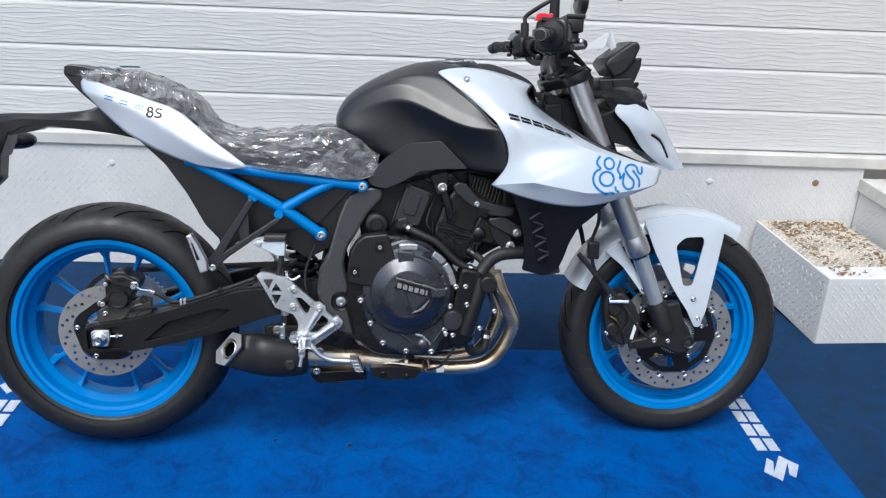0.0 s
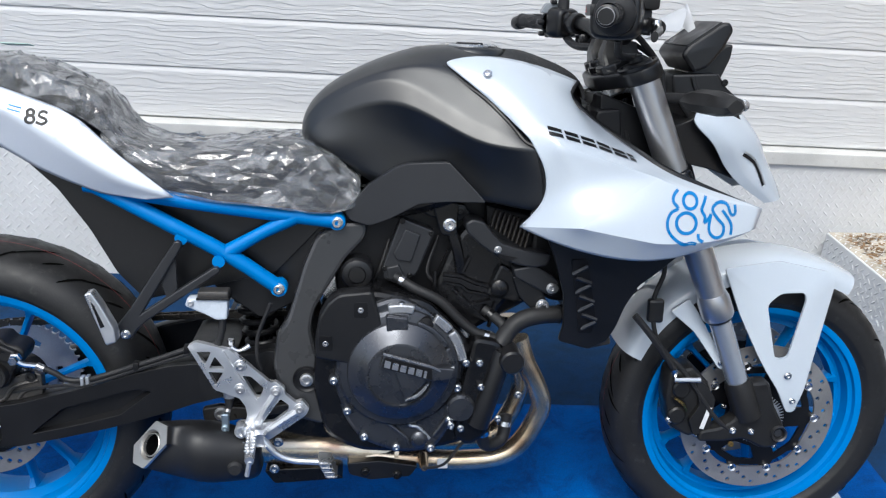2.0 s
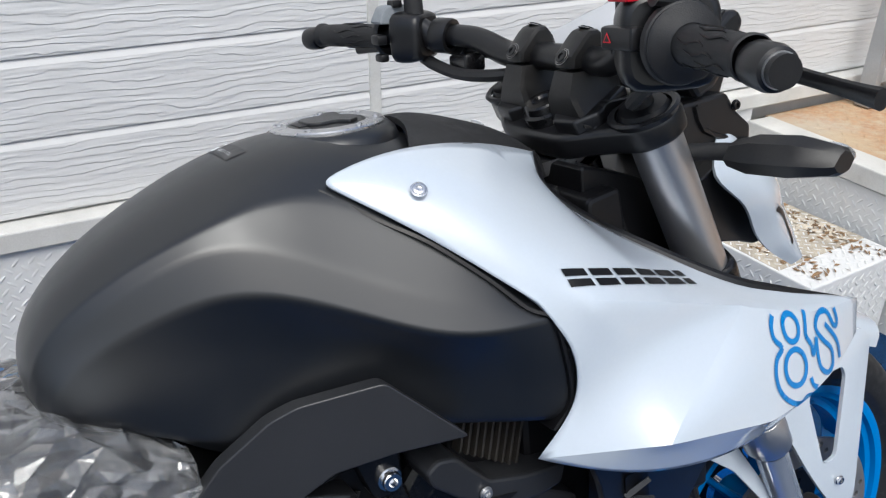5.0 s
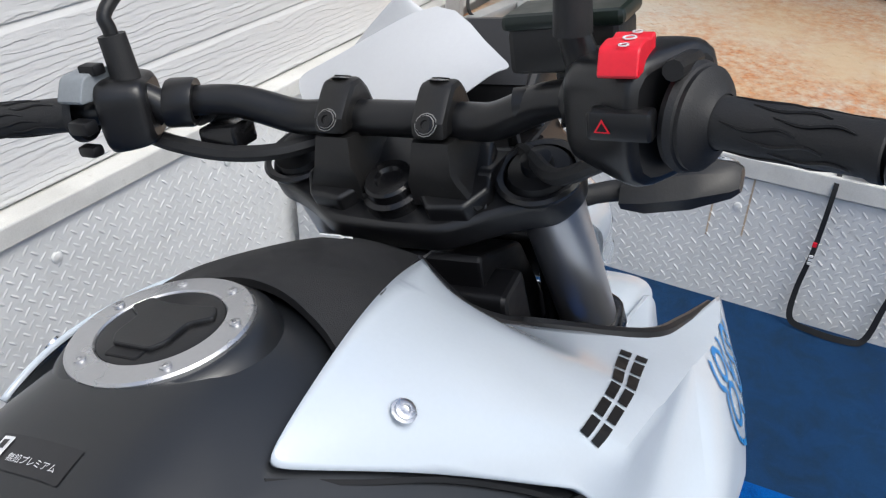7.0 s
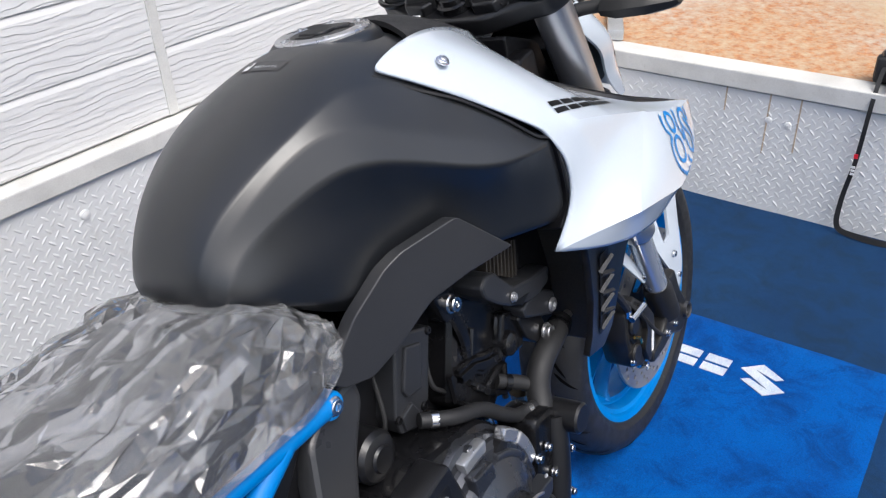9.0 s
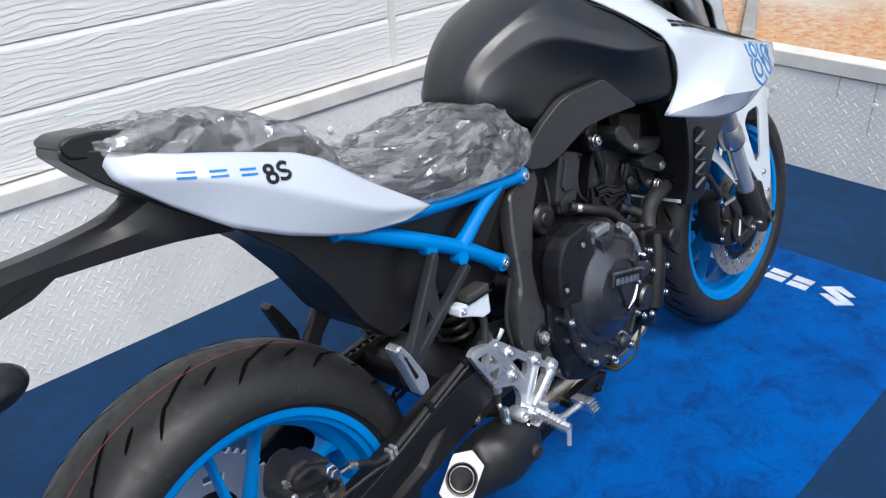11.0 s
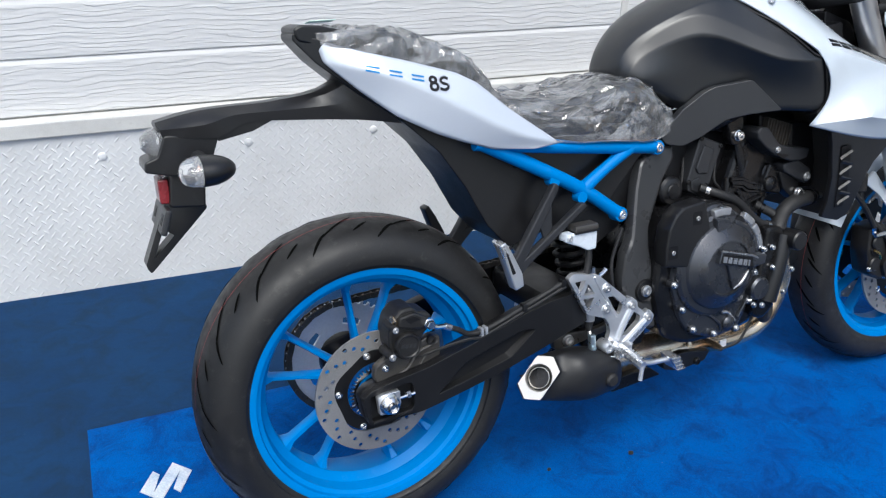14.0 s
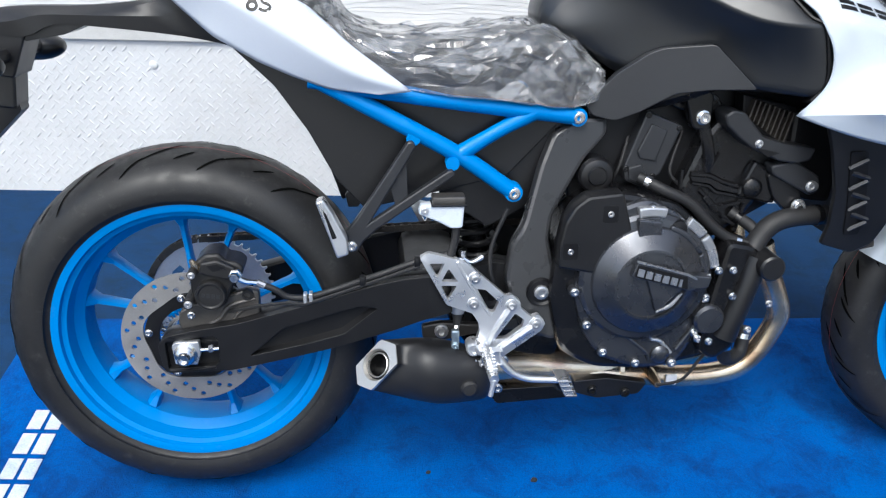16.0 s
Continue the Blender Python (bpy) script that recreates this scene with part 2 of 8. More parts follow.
M["carpet"] = carpet_material("navy_needle_carpet", (0.0085, 0.037, 0.107), (0.011, 0.049, 0.136), (0.011, 0.032, 0.072), 420.0)
M["mat"] = carpet_material("bright_blue_pile", (0.001, 0.068, 0.315), (0.001, 0.110, 0.440), (0.001, 0.037, 0.180), 300.0)
M["mat_print"] = carpet_material("white_pile", (0.60, 0.66, 0.74), (0.68, 0.73, 0.80), (0.40, 0.50, 0.66), 300.0)


def math_node(nt, op, a, b=None):
    n = nt.nodes.new("ShaderNodeMath")
    n.operation = op
    for slot, v in ((0, a), (1, b)):
        if hasattr(v, "is_linked"):
            nt.links.new(v, n.inputs[slot])
        elif v is not None:
            n.inputs[slot].default_value = v
    return n.outputs[0]


def siding_material():
    """White boards pressed with broken, wavy, stepped wood-grain lines."""
    m, nt, p = nodes_of("white_siding")
    tc = nt.nodes.new("ShaderNodeTexCoord").outputs["Object"]
    info = nt.nodes.new("ShaderNodeObjectInfo").outputs["Random"]
    off = nt.nodes.new("ShaderNodeCombineXYZ")
    nt.links.new(math_node(nt, "MULTIPLY", info, 7.0), off.inputs[0])
    add = nt.nodes.new("ShaderNodeVectorMath")
    nt.links.new(tc, add.inputs[0]), nt.links.new(off.outputs[0], add.inputs[1])
    co = add.outputs[0]
    sep = nt.nodes.new("ShaderNodeSeparateXYZ")
    nt.links.new(co, sep.inputs[0])
    drift = noise_node(nt, co, 1.0, 1.0, 0.5, (5.0, 1.0, 16.0))
    ripple = noise_node(nt, co, 1.0, 2.0, 0.5, (34.0, 1.0, 60.0))
    level = math_node(nt, "ADD", math_node(nt, "MULTIPLY", sep.outputs[2], 66.0), math_node(nt, "ADD", math_node(nt, "MULTIPLY", drift, 3.2), math_node(nt, "MULTIPLY", ripple, 0.55)))
    step_ = ramp(nt, math_node(nt, "FRACT", level), ((0.0, 0.0), (0.13, 1.0), (1.0, 0.0)))
    broken = ramp(nt, noise_node(nt, co, 1.0, 2.0, 0.5, (9.0, 1.0, 75.0)), ((0.36, 0.0), (0.58, 1.0)))
    plain = ramp(nt, sep.outputs[2], ((0.137, 1.0), (0.142, 0.0)))
    lines = math_node(nt, "MULTIPLY", math_node(nt, "MULTIPLY", step_, broken), plain)
    dirt = ramp(nt, noise_node(nt, co, 2.0, 6.0, 0.7, (1.0, 1.0, 0.35)), ((0.35, 0.0), (0.75, 0.35)))
    c = mix_col(nt, dirt, (0.63, 0.63, 0.627), (0.54, 0.535, 0.52))
    spots = ramp(nt, noise_node(nt, co, 38.0, 4.0, 0.7), ((0.70, 0.0), (0.80, 0.30)))
    c = mix_col(nt, spots, c, (0.42, 0.39, 0.33))
    nt.links.new(c, p.inputs["Base Color"])
    p.inputs["Roughness"].default_value = 0.55
    b1 = bump(nt, p, lines, 1.0, 0.0013)
    bump(nt, p, noise_node(nt, co, 160.0), 0.15, 0.001, b1)
    return m


def plate_material(name, rusty):
    """White painted tread plate; rusty: how far the paint has gone to rust."""
    m, nt, p = nodes_of(name)
    co = nt.nodes.new("ShaderNodeTexCoord").outputs["Object"]
    c = mix_col(nt, ramp(nt, noise_node(nt, co, 4.0, 5.0), ((0.3, 0.0), (0.7, 1.0))), (0.60, 0.605, 0.605), (0.68, 0.685, 0.685))
    grime = ramp(nt, noise_node(nt, co, 26.0, 6.0, 0.7), ((0.56, 0.0), (0.80, 0.45)))
    c = mix_col(nt, grime, c, (0.46, 0.44, 0.40))
    if rusty:
        pale = ramp(nt, noise_node(nt, co, 1.3, 4.0), ((0.30, 0.0), (0.50, 1.0)))
        c = mix_col(nt, pale, mix_col(nt, 1.0, c, (0.72, 0.67, 0.58), "MULTIPLY"), (0.47, 0.37, 0.25))
        zone = noise_node(nt, co, 1.15, 4.0, 0.6)
        fleck = noise_node(nt, co, 24.0, 6.0, 0.72)
        mul = nt.nodes.new("ShaderNodeMath")
        mul.operation = "MULTIPLY"
        nt.links.new(ramp(nt, zone, ((0.42 - rusty * 0.04, 0.10), (0.54, 1.0))), mul.inputs[0])
        nt.links.new(ramp(nt, fleck, ((0.36, 0.0), (0.62, 0.85))), mul.inputs[1])
        rust = ramp(nt, noise_node(nt, co, 60.0, 4.0), ((0.3, (0.27, 0.085, 0.025)), (0.7, (0.50, 0.21, 0.07))))
        c = mix_col(nt, mul.outputs[0], c, rust)
    nt.links.new(c, p.inputs["Base Color"])
    p.inputs["Roughness"].default_value = 0.72 if not rusty else 0.85
    p.inputs["Specular IOR Level"].default_value = 0.35
    bump(nt, p, noise_node(nt, co, 120.0, 4.0), 0.25, 0.0012)
    return m


M["siding"] = siding_material()
M["plate"] = plate_material("white_tread_plate", 0)
M["deck"] = plate_material("rusty_tread_plate", 1.0)
M["rail"] = surface("white_rail_paint", (0.59, 0.585, 0.56), 0.6, vary=0.12, dust=0.5, patch=9)
# ground out of view; its paleness is added to bounce light up
M["pale_ground"] = surface("bounce_ground", (0.25, 0.245, 0.235), 0.9, vary=0.2, relief=0.8, grain=150)
M["dirt"] = surface("leaf_litter", (0.27, 0.17, 0.09), 0.9, vary=0.4, relief=0.6)
M["dirty_top"] = surface("dirty_tread_top", (0.47, 0.42, 0.34), 0.85, vary=0.35, patch=12.0, relief=0.4, grain=220, dust=0.4)
M["stain"] = surface("rust_stain", (0.50, 0.40, 0.29), 0.8, vary=0.25)


# ---- mesh helpers ----
WARP = [None]


def part(name, bm, material, parent=None, label="", sharp=35):
    """Links a bmesh as one mesh; the current group's offset, if there is one, is applied to it."""
    if WARP[0]:
        for v in bm.verts:
            v.co = WARP[0](v.co)
    bmesh.ops.recalc_face_normals(bm, faces=bm.faces[:])
    # a broad flat face keeps its own shading beside a narrow bevel
    bm.edges.index_update()
    keen = []
    for e in bm.edges:
        if len(e.link_faces) == 2 and e.calc_face_angle(0) > 0.2:
            a, b = sorted(f.calc_area() for f in e.link_faces)
            if b > 9 * a:
                keen.append(e.index)
    me = bpy.data.meshes.new(name)
    bm.to_mesh(me)
    bm.free()
    me.materials.append(M[material])
    for f in me.polygons:
        f.use_smooth = True
    if sharp is not None:
        me.set_sharp_from_angle(angle=radians(sharp))
        for i in keen:
            me.edges[i].use_edge_sharp = True
    ob = new(name, me)
    ob.parent = parent
    if label:
        ob["label"] = label
    return ob


def offset(x=0.0, y=0.0, z=0.0):
    """Sets the offset of the group of parts that follows; none without numbers."""
    d = Vector((x, y, z))
    WARP[0] = (lambda p: p + d) if d.length else None


def thing(name, m, label, category, group=""):
    ob = new(name)
    ob.empty_display_size = 0.05
    ob.matrix_basis = m
    return tagged(ob, label, category, group)


def shape():
    return bmesh.new()


def soften(bm, offset, segments=2, over=40):
    if offset > 0:
        edges = [e for e in bm.edges if len(e.link_faces) == 2 and e.calc_face_angle(0) > radians(over)]
        bmesh.ops.bevel(bm, geom=edges, offset=offset, offset_type="OFFSET", segments=segments, affect="EDGES", profile=0.5, clamp_overlap=True)
    return bm


def box(lo, hi, bevel=0.002, bm=None, m=None):
    b = shape()
    bmesh.ops.create_cube(b, size=1.0)
    lo, hi = Vector(lo), Vector(hi)
    for v in b.verts:
        v.co = Vector(((lo[i] + hi[i]) / 2 + v.co[i] * (hi[i] - lo[i]) for i in range(3)))
    soften(b, bevel)
    if m is not None:
        b.transform(m)
    return join(bm, b)


def join(bm, b):
    """Adds b to bm, or returns b where there is no bm."""
    if bm is None:
        return b
    me = bpy.data.meshes.new("temp")
    b.to_mesh(me)
    b.free()
    bm.from_mesh(me)
    bpy.data.meshes.remove(me)
    return bm


def prism(outline, y0, y1, bevel=0.003, holes=(), bm=None, axis="y", segments=2):
    """An outline in the X, Z plane (axis y), or X, Y (z), or Y, Z (x), drawn out from y0 to y1, with holes through it."""
    def at(p, d):
        return {"y": (p[0], d, p[1]), "z": (p[0], p[1], d), "x": (d, p[0], p[1])}[axis]
    b = shape()
    if holes:
        edges = []
        for loop in (outline, *holes):
            vs = [b.verts.new(at(p, y0)) for p in loop]
            edges += [b.edges.new((vs[i], vs[(i + 1) % len(vs)])) for i in range(len(vs))]
        bmesh.ops.triangle_fill(b, use_beauty=True, use_dissolve=False, edges=edges)
    else:
        b.faces.new([b.verts.new(at(p, y0)) for p in outline])
    new_geo = bmesh.ops.extrude_face_region(b, geom=b.faces[:])["geom"]
    step = Vector(at((0, 0), y1 - y0))
    bmesh.ops.translate(b, vec=step, verts=[g for g in new_geo if isinstance(g, bmesh.types.BMVert)])
    bmesh.ops.recalc_face_normals(b, faces=b.faces[:])
    soften(b, bevel, segments)
    return join(bm, b)


def rounded(points, r, n=4):
    """An outline with its corners rounded by r."""
    out = []
    k = len(points)
    for i in range(k):
        a, b, c = (Vector(points[(i + d) % k]) for d in (-1, 0, 1))
        u, w = (a - b), (c - b)
        q = min(r, u.length * 0.45, w.length * 0.45)
        p0, p1 = b + u.normalized() * q, b + w.normalized() * q
        out += [tuple(p0 * (1 - s) ** 2 + b * (2 * s * (1 - s)) + p1 * s ** 2) for s in (j / n for j in range(n + 1))]
    return out


def circle(x, z, r, n=20, start=0.0):
    return [(x + r * math.cos(start + 2 * math.pi * i / n), z + r * math.sin(start + 2 * math.pi * i / n)) for i in range(n)]


def spline(points, steps=6, closed=False):
    """Points along a smooth line through the given ones."""
    p = [Vector(q) for q in points]
    n = len(p)
    out = []
    for i in range(n if closed else n - 1):
        if closed:
            a, b, c, d = p[i - 1], p[i], p[(i + 1) % n], p[(i + 2) % n]
        else:
            b, c = p[i], p[i + 1]
            a = p[i - 1] if i else b * 2 - c
            d = p[i + 2] if i + 2 < n else c * 2 - b
        for j in range(steps):
            s = j / steps
            out.append(0.5 * (2 * b + (c - a) * s + (2 * a - 5 * b + 4 * c - d) * s * s + (3 * b - a - 3 * c + d) * s ** 3))
    if not closed:
        out.append(p[-1])
    return out


def tube(points, r, sides=12, smooth=6, bm=None, flat=1.0, caps=True, closed=False):
    """A round bar along a line; r: one radius, or one for each given point."""
    rr = list(r) if isinstance(r, (list, tuple)) else [r] * len(points)
    if smooth > 1:
        pts = spline(points, smooth, closed)
        rad = [v[0] for v in spline([(q, 0, 0) for q in rr], smooth, closed)]
    else:
        pts, rad = [Vector(p) for p in points], rr
    b = shape()
    rings = []
    up = None
    n = len(pts)
    for i, p in enumerate(pts):
        if closed:
            d = pts[(i + 1) % n] - pts[i - 1]
        else:
            d = pts[min(i + 1, n - 1)] - pts[max(i - 1, 0)]
        d.normalize()
        if up is None:
            up = d.cross(Vector((0, 1, 0) if abs(d.y) < 0.9 else (1, 0, 0))).normalized()
        else:
            up = (up - d * up.dot(d)).normalized()
        side = d.cross(up)
        rings.append([b.verts.new(p + rad[i] * (math.cos(a) * up + flat * math.sin(a) * side)) for a in (2 * math.pi * k / sides for k in range(sides))])
    m = len(rings)
    for i in range(m if closed else m - 1):
        s, t = rings[i], rings[(i + 1) % m]
        for k in range(sides):
            b.faces.new((s[k], s[(k + 1) % sides], t[(k + 1) % sides], t[k]))
    if caps and not closed:
        b.faces.new(rings[0][::-1])
        b.faces.new(rings[-1])
    return join(bm, b)


def lathe(profile, centre, axis="y", seg=48, bm=None, closed=False, arc=1.0, start=0.0):
    """Turns a profile of (radius, along the axis) round an axis through the centre."""
    b = shape()
    cx, cy, cz = centre
    n = seg if arc >= 1 else seg + 1
    rings = []
    for k in range(n):
        a = start + 2 * math.pi * arc * k / seg
        c, s = math.cos(a), math.sin(a)
        ring = []
        for r, h in profile:
            co = {"y": (cx + r * c, cy + h, cz + r * s), "z": (cx + r * c, cy + r * s, cz + h), "x": (cx + h, cy + r * c, cz + r * s)}[axis]
            ring.append(b.verts.new(co))
        rings.append(ring)
    m = len(profile)
    for k in range(seg):
        s, t = rings[k], rings[(k + 1) % n]
        for i in range(m if closed else m - 1):
            j = (i + 1) % m
            b.faces.new((s[i], s[j], t[j], t[i]))
    bmesh.ops.remove_doubles(b, verts=b.verts[:], dist=1e-5)
    return join(bm, b)


def grid(rows, bm=None, close_u=False, close_v=False):
    b = shape()
    vs = [[b.verts.new(p) for p in row] for row in rows]
    n, m = len(vs), len(vs[0])
    for i in range(n if close_u else n - 1):
        for j in range(m if close_v else m - 1):
            q = (vs[i][j], vs[i][(j + 1) % m], vs[(i + 1) % n][(j + 1) % m], vs[(i + 1) % n][j])
            b.faces.new(q)
    return join(bm, b)


def patch(rows, nu=5, nv=5, thick=0.003):
    """A smooth panel through a net of points, with a thickness."""
    along = [spline([row[j] for row in rows], nu) for j in range(len(rows[0]))]
    fine = [spline([col[i] for col in along], nv) for i in range(len(along[0]))]
    b = grid(fine)
    bmesh.ops.recalc_face_normals(b, faces=b.faces[:])
    if thick:
        bmesh.ops.solidify(b, geom=b.faces[:], thickness=thick)
    return b


def mirrored(rows):
    return [[(x, -y, z) for x, y, z in row] for row in rows]


def both(bm):
    """Adds the mirror image across the middle plane."""
    c = bm.copy()
    c.transform(Matrix.Diagonal((1, -1, 1, 1)))
    bmesh.ops.reverse_faces(c, faces=c.faces[:])
    return join(bm, c)


def ring_loft(sections, smooth=4, round_smooth=3, caps=True, bm=None):
    """A closed skin over rings of equal count."""
    secs = [spline(s, round_smooth, True) if round_smooth > 1 else [Vector(q) for q in s] for s in sections]
    k = len(secs[0])
    cols = [spline([s[j] for s in secs], smooth) for j in range(k)]
    rows = [[cols[j][i] for j in range(k)] for i in range(len(cols[0]))]
    b = grid(rows, None, False, True)
    if caps:
        b.verts.ensure_lookup_table()
        b.faces.new([b.verts[i] for i in range(k)][::-1])
        b.faces.new([b.verts[len(b.verts) - k + i] for i in range(k)])
    return join(bm, b)


def bolt(x, y, z, r=0.006, h=0.005, axis="y", sign=-1, bm=None):
    """A socket-head screw whose head stands h proud."""
    prof = [(r * 1.25, 0), (r * 1.25, h * 0.25), (r, h * 0.3), (r, h * 0.9), (r * 0.9, h), (r * 0.5, h), (r * 0.45, h * 0.4), (0.0001, h * 0.35)]
    return lathe([(a, sign * b) for a, b in prof], (x, y, z), axis, 12, bm)

# ---- the setting: carpeted bay, siding wall, tread-plate walls, step box, raised deck ----
WALL, SIDING, RIGHT, RIM = 1.335, 1.372, 2.53, 0.418


def dip(y):
    """The carpet falls a little towards the back wall."""
    return -0.045 * max(0.0, y - 0.60)


def structure(name, bm, material, label, parent=None, sharp=35):
    ob = part(name, bm, material, parent, "", sharp)
    return tagged(ob, label, "", "", "structure")


def tread(name, parent, origin, u, v, width, height, material, pitch=0.0215, length=0.0235, gap=0.010):
    """Raised bars of a tread plate over a rectangle, in turn leaning to either side."""
    u, v = Vector(u), Vector(v)
    n = u.cross(v)
    o = Vector(origin)
    verts, faces = [], []
    rng = random.Random(name)
    diag, anti = (u + v) / math.sqrt(2), (v - u) / math.sqrt(2)
    m = int((width + height) / pitch)
    for i in range(-m, m + 1):
        for j in range(-m, m + 1):
            c = diag * (i * pitch) + anti * (j * pitch)
            if not (gap < c.dot(u) < width - gap and gap < c.dot(v) < height - gap):
                continue
            c = o + c
            a = radians(45 if (i + j) % 2 else -45) + rng.uniform(-0.05, 0.05)
            d, e = u * math.cos(a) + v * math.sin(a), v * math.cos(a) - u * math.sin(a)
            h = 0.0016 * rng.uniform(0.8, 1.1)
            k = len(verts)
            L, W = length / 2, 0.0034
            for p in (d * L, d * L * 0.5 + e * W, d * -L * 0.5 + e * W, d * -L, d * -L * 0.5 - e * W, d * L * 0.5 - e * W, d * L * 0.62 + n * h, d * -L * 0.62 + n * h):
                verts.append(c + p)
            faces += [(k, k + 1, k + 6), (k + 1, k + 2, k + 7, k + 6), (k + 2, k + 3, k + 7), (k + 3, k + 4, k + 7), (k + 4, k + 5, k + 6, k + 7), (k + 5, k, k + 6)]
    me = bpy.data.meshes.new(name)
    me.from_pydata(verts, [], faces)
    me.materials.append(M[material])
    for f in me.polygons:
        f.use_smooth = True
    me.set_sharp_from_angle(angle=radians(50))
    ob = new(name, me)
    ob.parent = parent
    return tagged(ob, "", "", "", "stuff")


# unseen sheet to the horizon, pale so that it lights the bike's sides
ground = structure("ground", grid([[(x, y, -0.075) for x in (-400, -60, -8, 0, 8, 60, 400)] for y in (-400, -60, -8, 0, 8, 60, 400)]), "pale_ground", "unseen ground round the bay, made pale to bounce light")

floor_bm = shape()
rows = []
for i in range(61):
    y = -3.2 + i * (WALL + 0.01 + 3.2) / 60
    rows.append([(-3.0 + j * (RIGHT + 3.0) / 80, y, dip(y) + 0.0015 * noise.noise((j * 0.35, i * 0.35, 3.0))) for j in range(81)])
floor = structure("floor", grid(rows), "carpet", "worn navy blue needle-felt carpet on the floor of the bay")

# siding wall above, tread plate below
wall_back = structure("wall_back", box((-3.0, SIDING + 0.012, -0.08), (4.10, SIDING + 0.15, 2.9), 0.002), "rail", "white wall clad with wood-grain siding boards")
board_h, z_first = 0.1565, 0.508
for span in ((-3.0, 1.316), (1.336, 4.08)):
    bm = shape()
    ends = [[bm.verts.new((x, y, z)) for y, z in ((-0.012, 0.0028), (-0.0105, 0.001), (0.012, 0.001), (0.012, 0.156), (-0.0065, 0.156), (-0.0085, 0.1525), (-0.012, 0.142))] for x in span]
    for e_, f_ in zip(range(7), (1, 2, 3, 4, 5, 6, 0)):
        bm.faces.new((ends[0][e_], ends[0][f_], ends[1][f_], ends[1][e_]))
    bm.faces.new(ends[0]), bm.faces.new(ends[1][::-1])
    first = None
    for i in range(16):
        if first is None:
            first = part("siding_board", bm, "siding", wall_back)
            ob = first
        else:
            ob = new("siding_board", first.data)
            ob.parent = wall_back
        ob.matrix_basis = pose(0, SIDING + 0.012, z_first + i * board_h)
part("joint_strip", box((1.312, SIDING - 0.004, z_first), (1.340, SIDING + 0.020, 2.8), 0.003), "rail", wall_back, "white vertical cover strip between siding boards")
part("sill_rail", box((-3.0, WALL - 0.012, 0.458), (4.08, SIDING + 0.012, 0.503), 0.004), "rail", wall_back, "dirty white sill rail below the siding")
wall_plate = structure("wall_low", box((-3.0, WALL, -0.06), (RIGHT, WALL + 0.035, 0.458), 0.002), "plate", "white painted tread-plate low wall with bolt heads")
tread("tread_pattern", wall_plate, (-2.2, WALL, -0.04), (1, 0, 0), (0, 0, 1), RIGHT + 2.2, 0.49, "plate")
for x in (-1.05, -0.405, 0.008, 0.405, 1.02, 1.43, 1.92):
    bm = lathe([(0.013, 0), (0.011, -0.004), (0.006, -0.006), (0.0001, -0.0065)], (x, WALL, 0.385), "y", 14)
    part("bolt_head", bm, "plate", wall_plate)
part("bolt_head", lathe([(0.014, 0), (0.011, -0.004), (0.0001, -0.006)], (2.345, WALL, 0.392), "y", 12), "dirt", wall_plate, "rusted bolt head")

wall_right = structure("wall_right", box((RIGHT, -3.0, -0.01), (RIGHT + 0.03, WALL, 0.36), 0.002), "plate", "white painted tread-plate low wall with rust runs")
tread("tread_pattern", wall_right, (RIGHT, WALL, 0.0), (0, -1, 0), (0, 0, 1), WALL + 1.9, 0.355, "plate")
part("rim", box((RIGHT - 0.012, -3.0, 0.365), (RIGHT + 0.08, WALL, RIM), 0.004), "rail", wall_right, "white steel angle along the edge")
for y, z in ((0.66, 0.275), (0.30, 0.285), (0.245, 0.28), (-0.12, 0.235), (-0.60, 0.28)):
    part("bolt_head", lathe([(0.011, 0), (0.009, -0.004), (0.0001, -0.006)], (RIGHT, y, z), "x", 12), "plate", wall_right)
for y, z0, z1 in ((0.43, 0.29, 0.362), (0.305, 0.18, 0.362), (0.22, 0.20, 0.362)):
    part("rust_run", box((RIGHT - 0.0012, y - 0.002, z0), (RIGHT + 0.002, y + 0.0025, z1), 0), "stain", wall_right, "thin orange rust run")

deck = structure("deck", box((RIGHT + 0.08, -3.0, 0.30), (7.2, WALL + 0.02, RIM - 0.004), 0.003), "deck", "raised steel tread-plate deck, half rusted")
tread("tread_pattern", deck, (RIGHT + 0.09, -1.9, RIM - 0.004), (1, 0, 0), (0, 1, 0), 3.1, WALL + 1.9, "deck", 0.030, 0.030)

# unseen slab, added only to keep sky light off the far deck
canopy = structure("canopy", box((3.60, -3.0, 2.62), (7.4, WALL + 1.2, 2.70), 0.004), "rail", "unseen white slab added above the deck to shade its far end")

step = thing("step_box", pose(2.160, 0.742, -0.010, 0, 0, 4), "white tread-plate step box with brown leaf litter on top", "step")
bx, by, bz = RIGHT - 2.178, WALL - 0.772, 0.252
part("body", box((0, 0, 0), (bx, by - 0.002, bz), 0.004), "plate", step)
part("top_grime", box((0.006, 0.10, bz - 0.002), (bx - 0.004, by - 0.004, bz + 0.0012), 0), "dirty_top", step, "brown grime on the top plate")
tread("tread_front", step, (0, -0.0003, 0.0), (1, 0, 0), (0, 0, 1), bx, bz, "plate")
tread("tread_side", step, (-0.0003, by, 0.0), (0, -1, 0), (0, 0, 1), by, bz, "plate")
tread("tread_top", step, (0, 0, bz + 0.0006), (1, 0, 0), (0, 1, 0), bx, by, "plate")
litter = shape()
rng = random.Random(4)
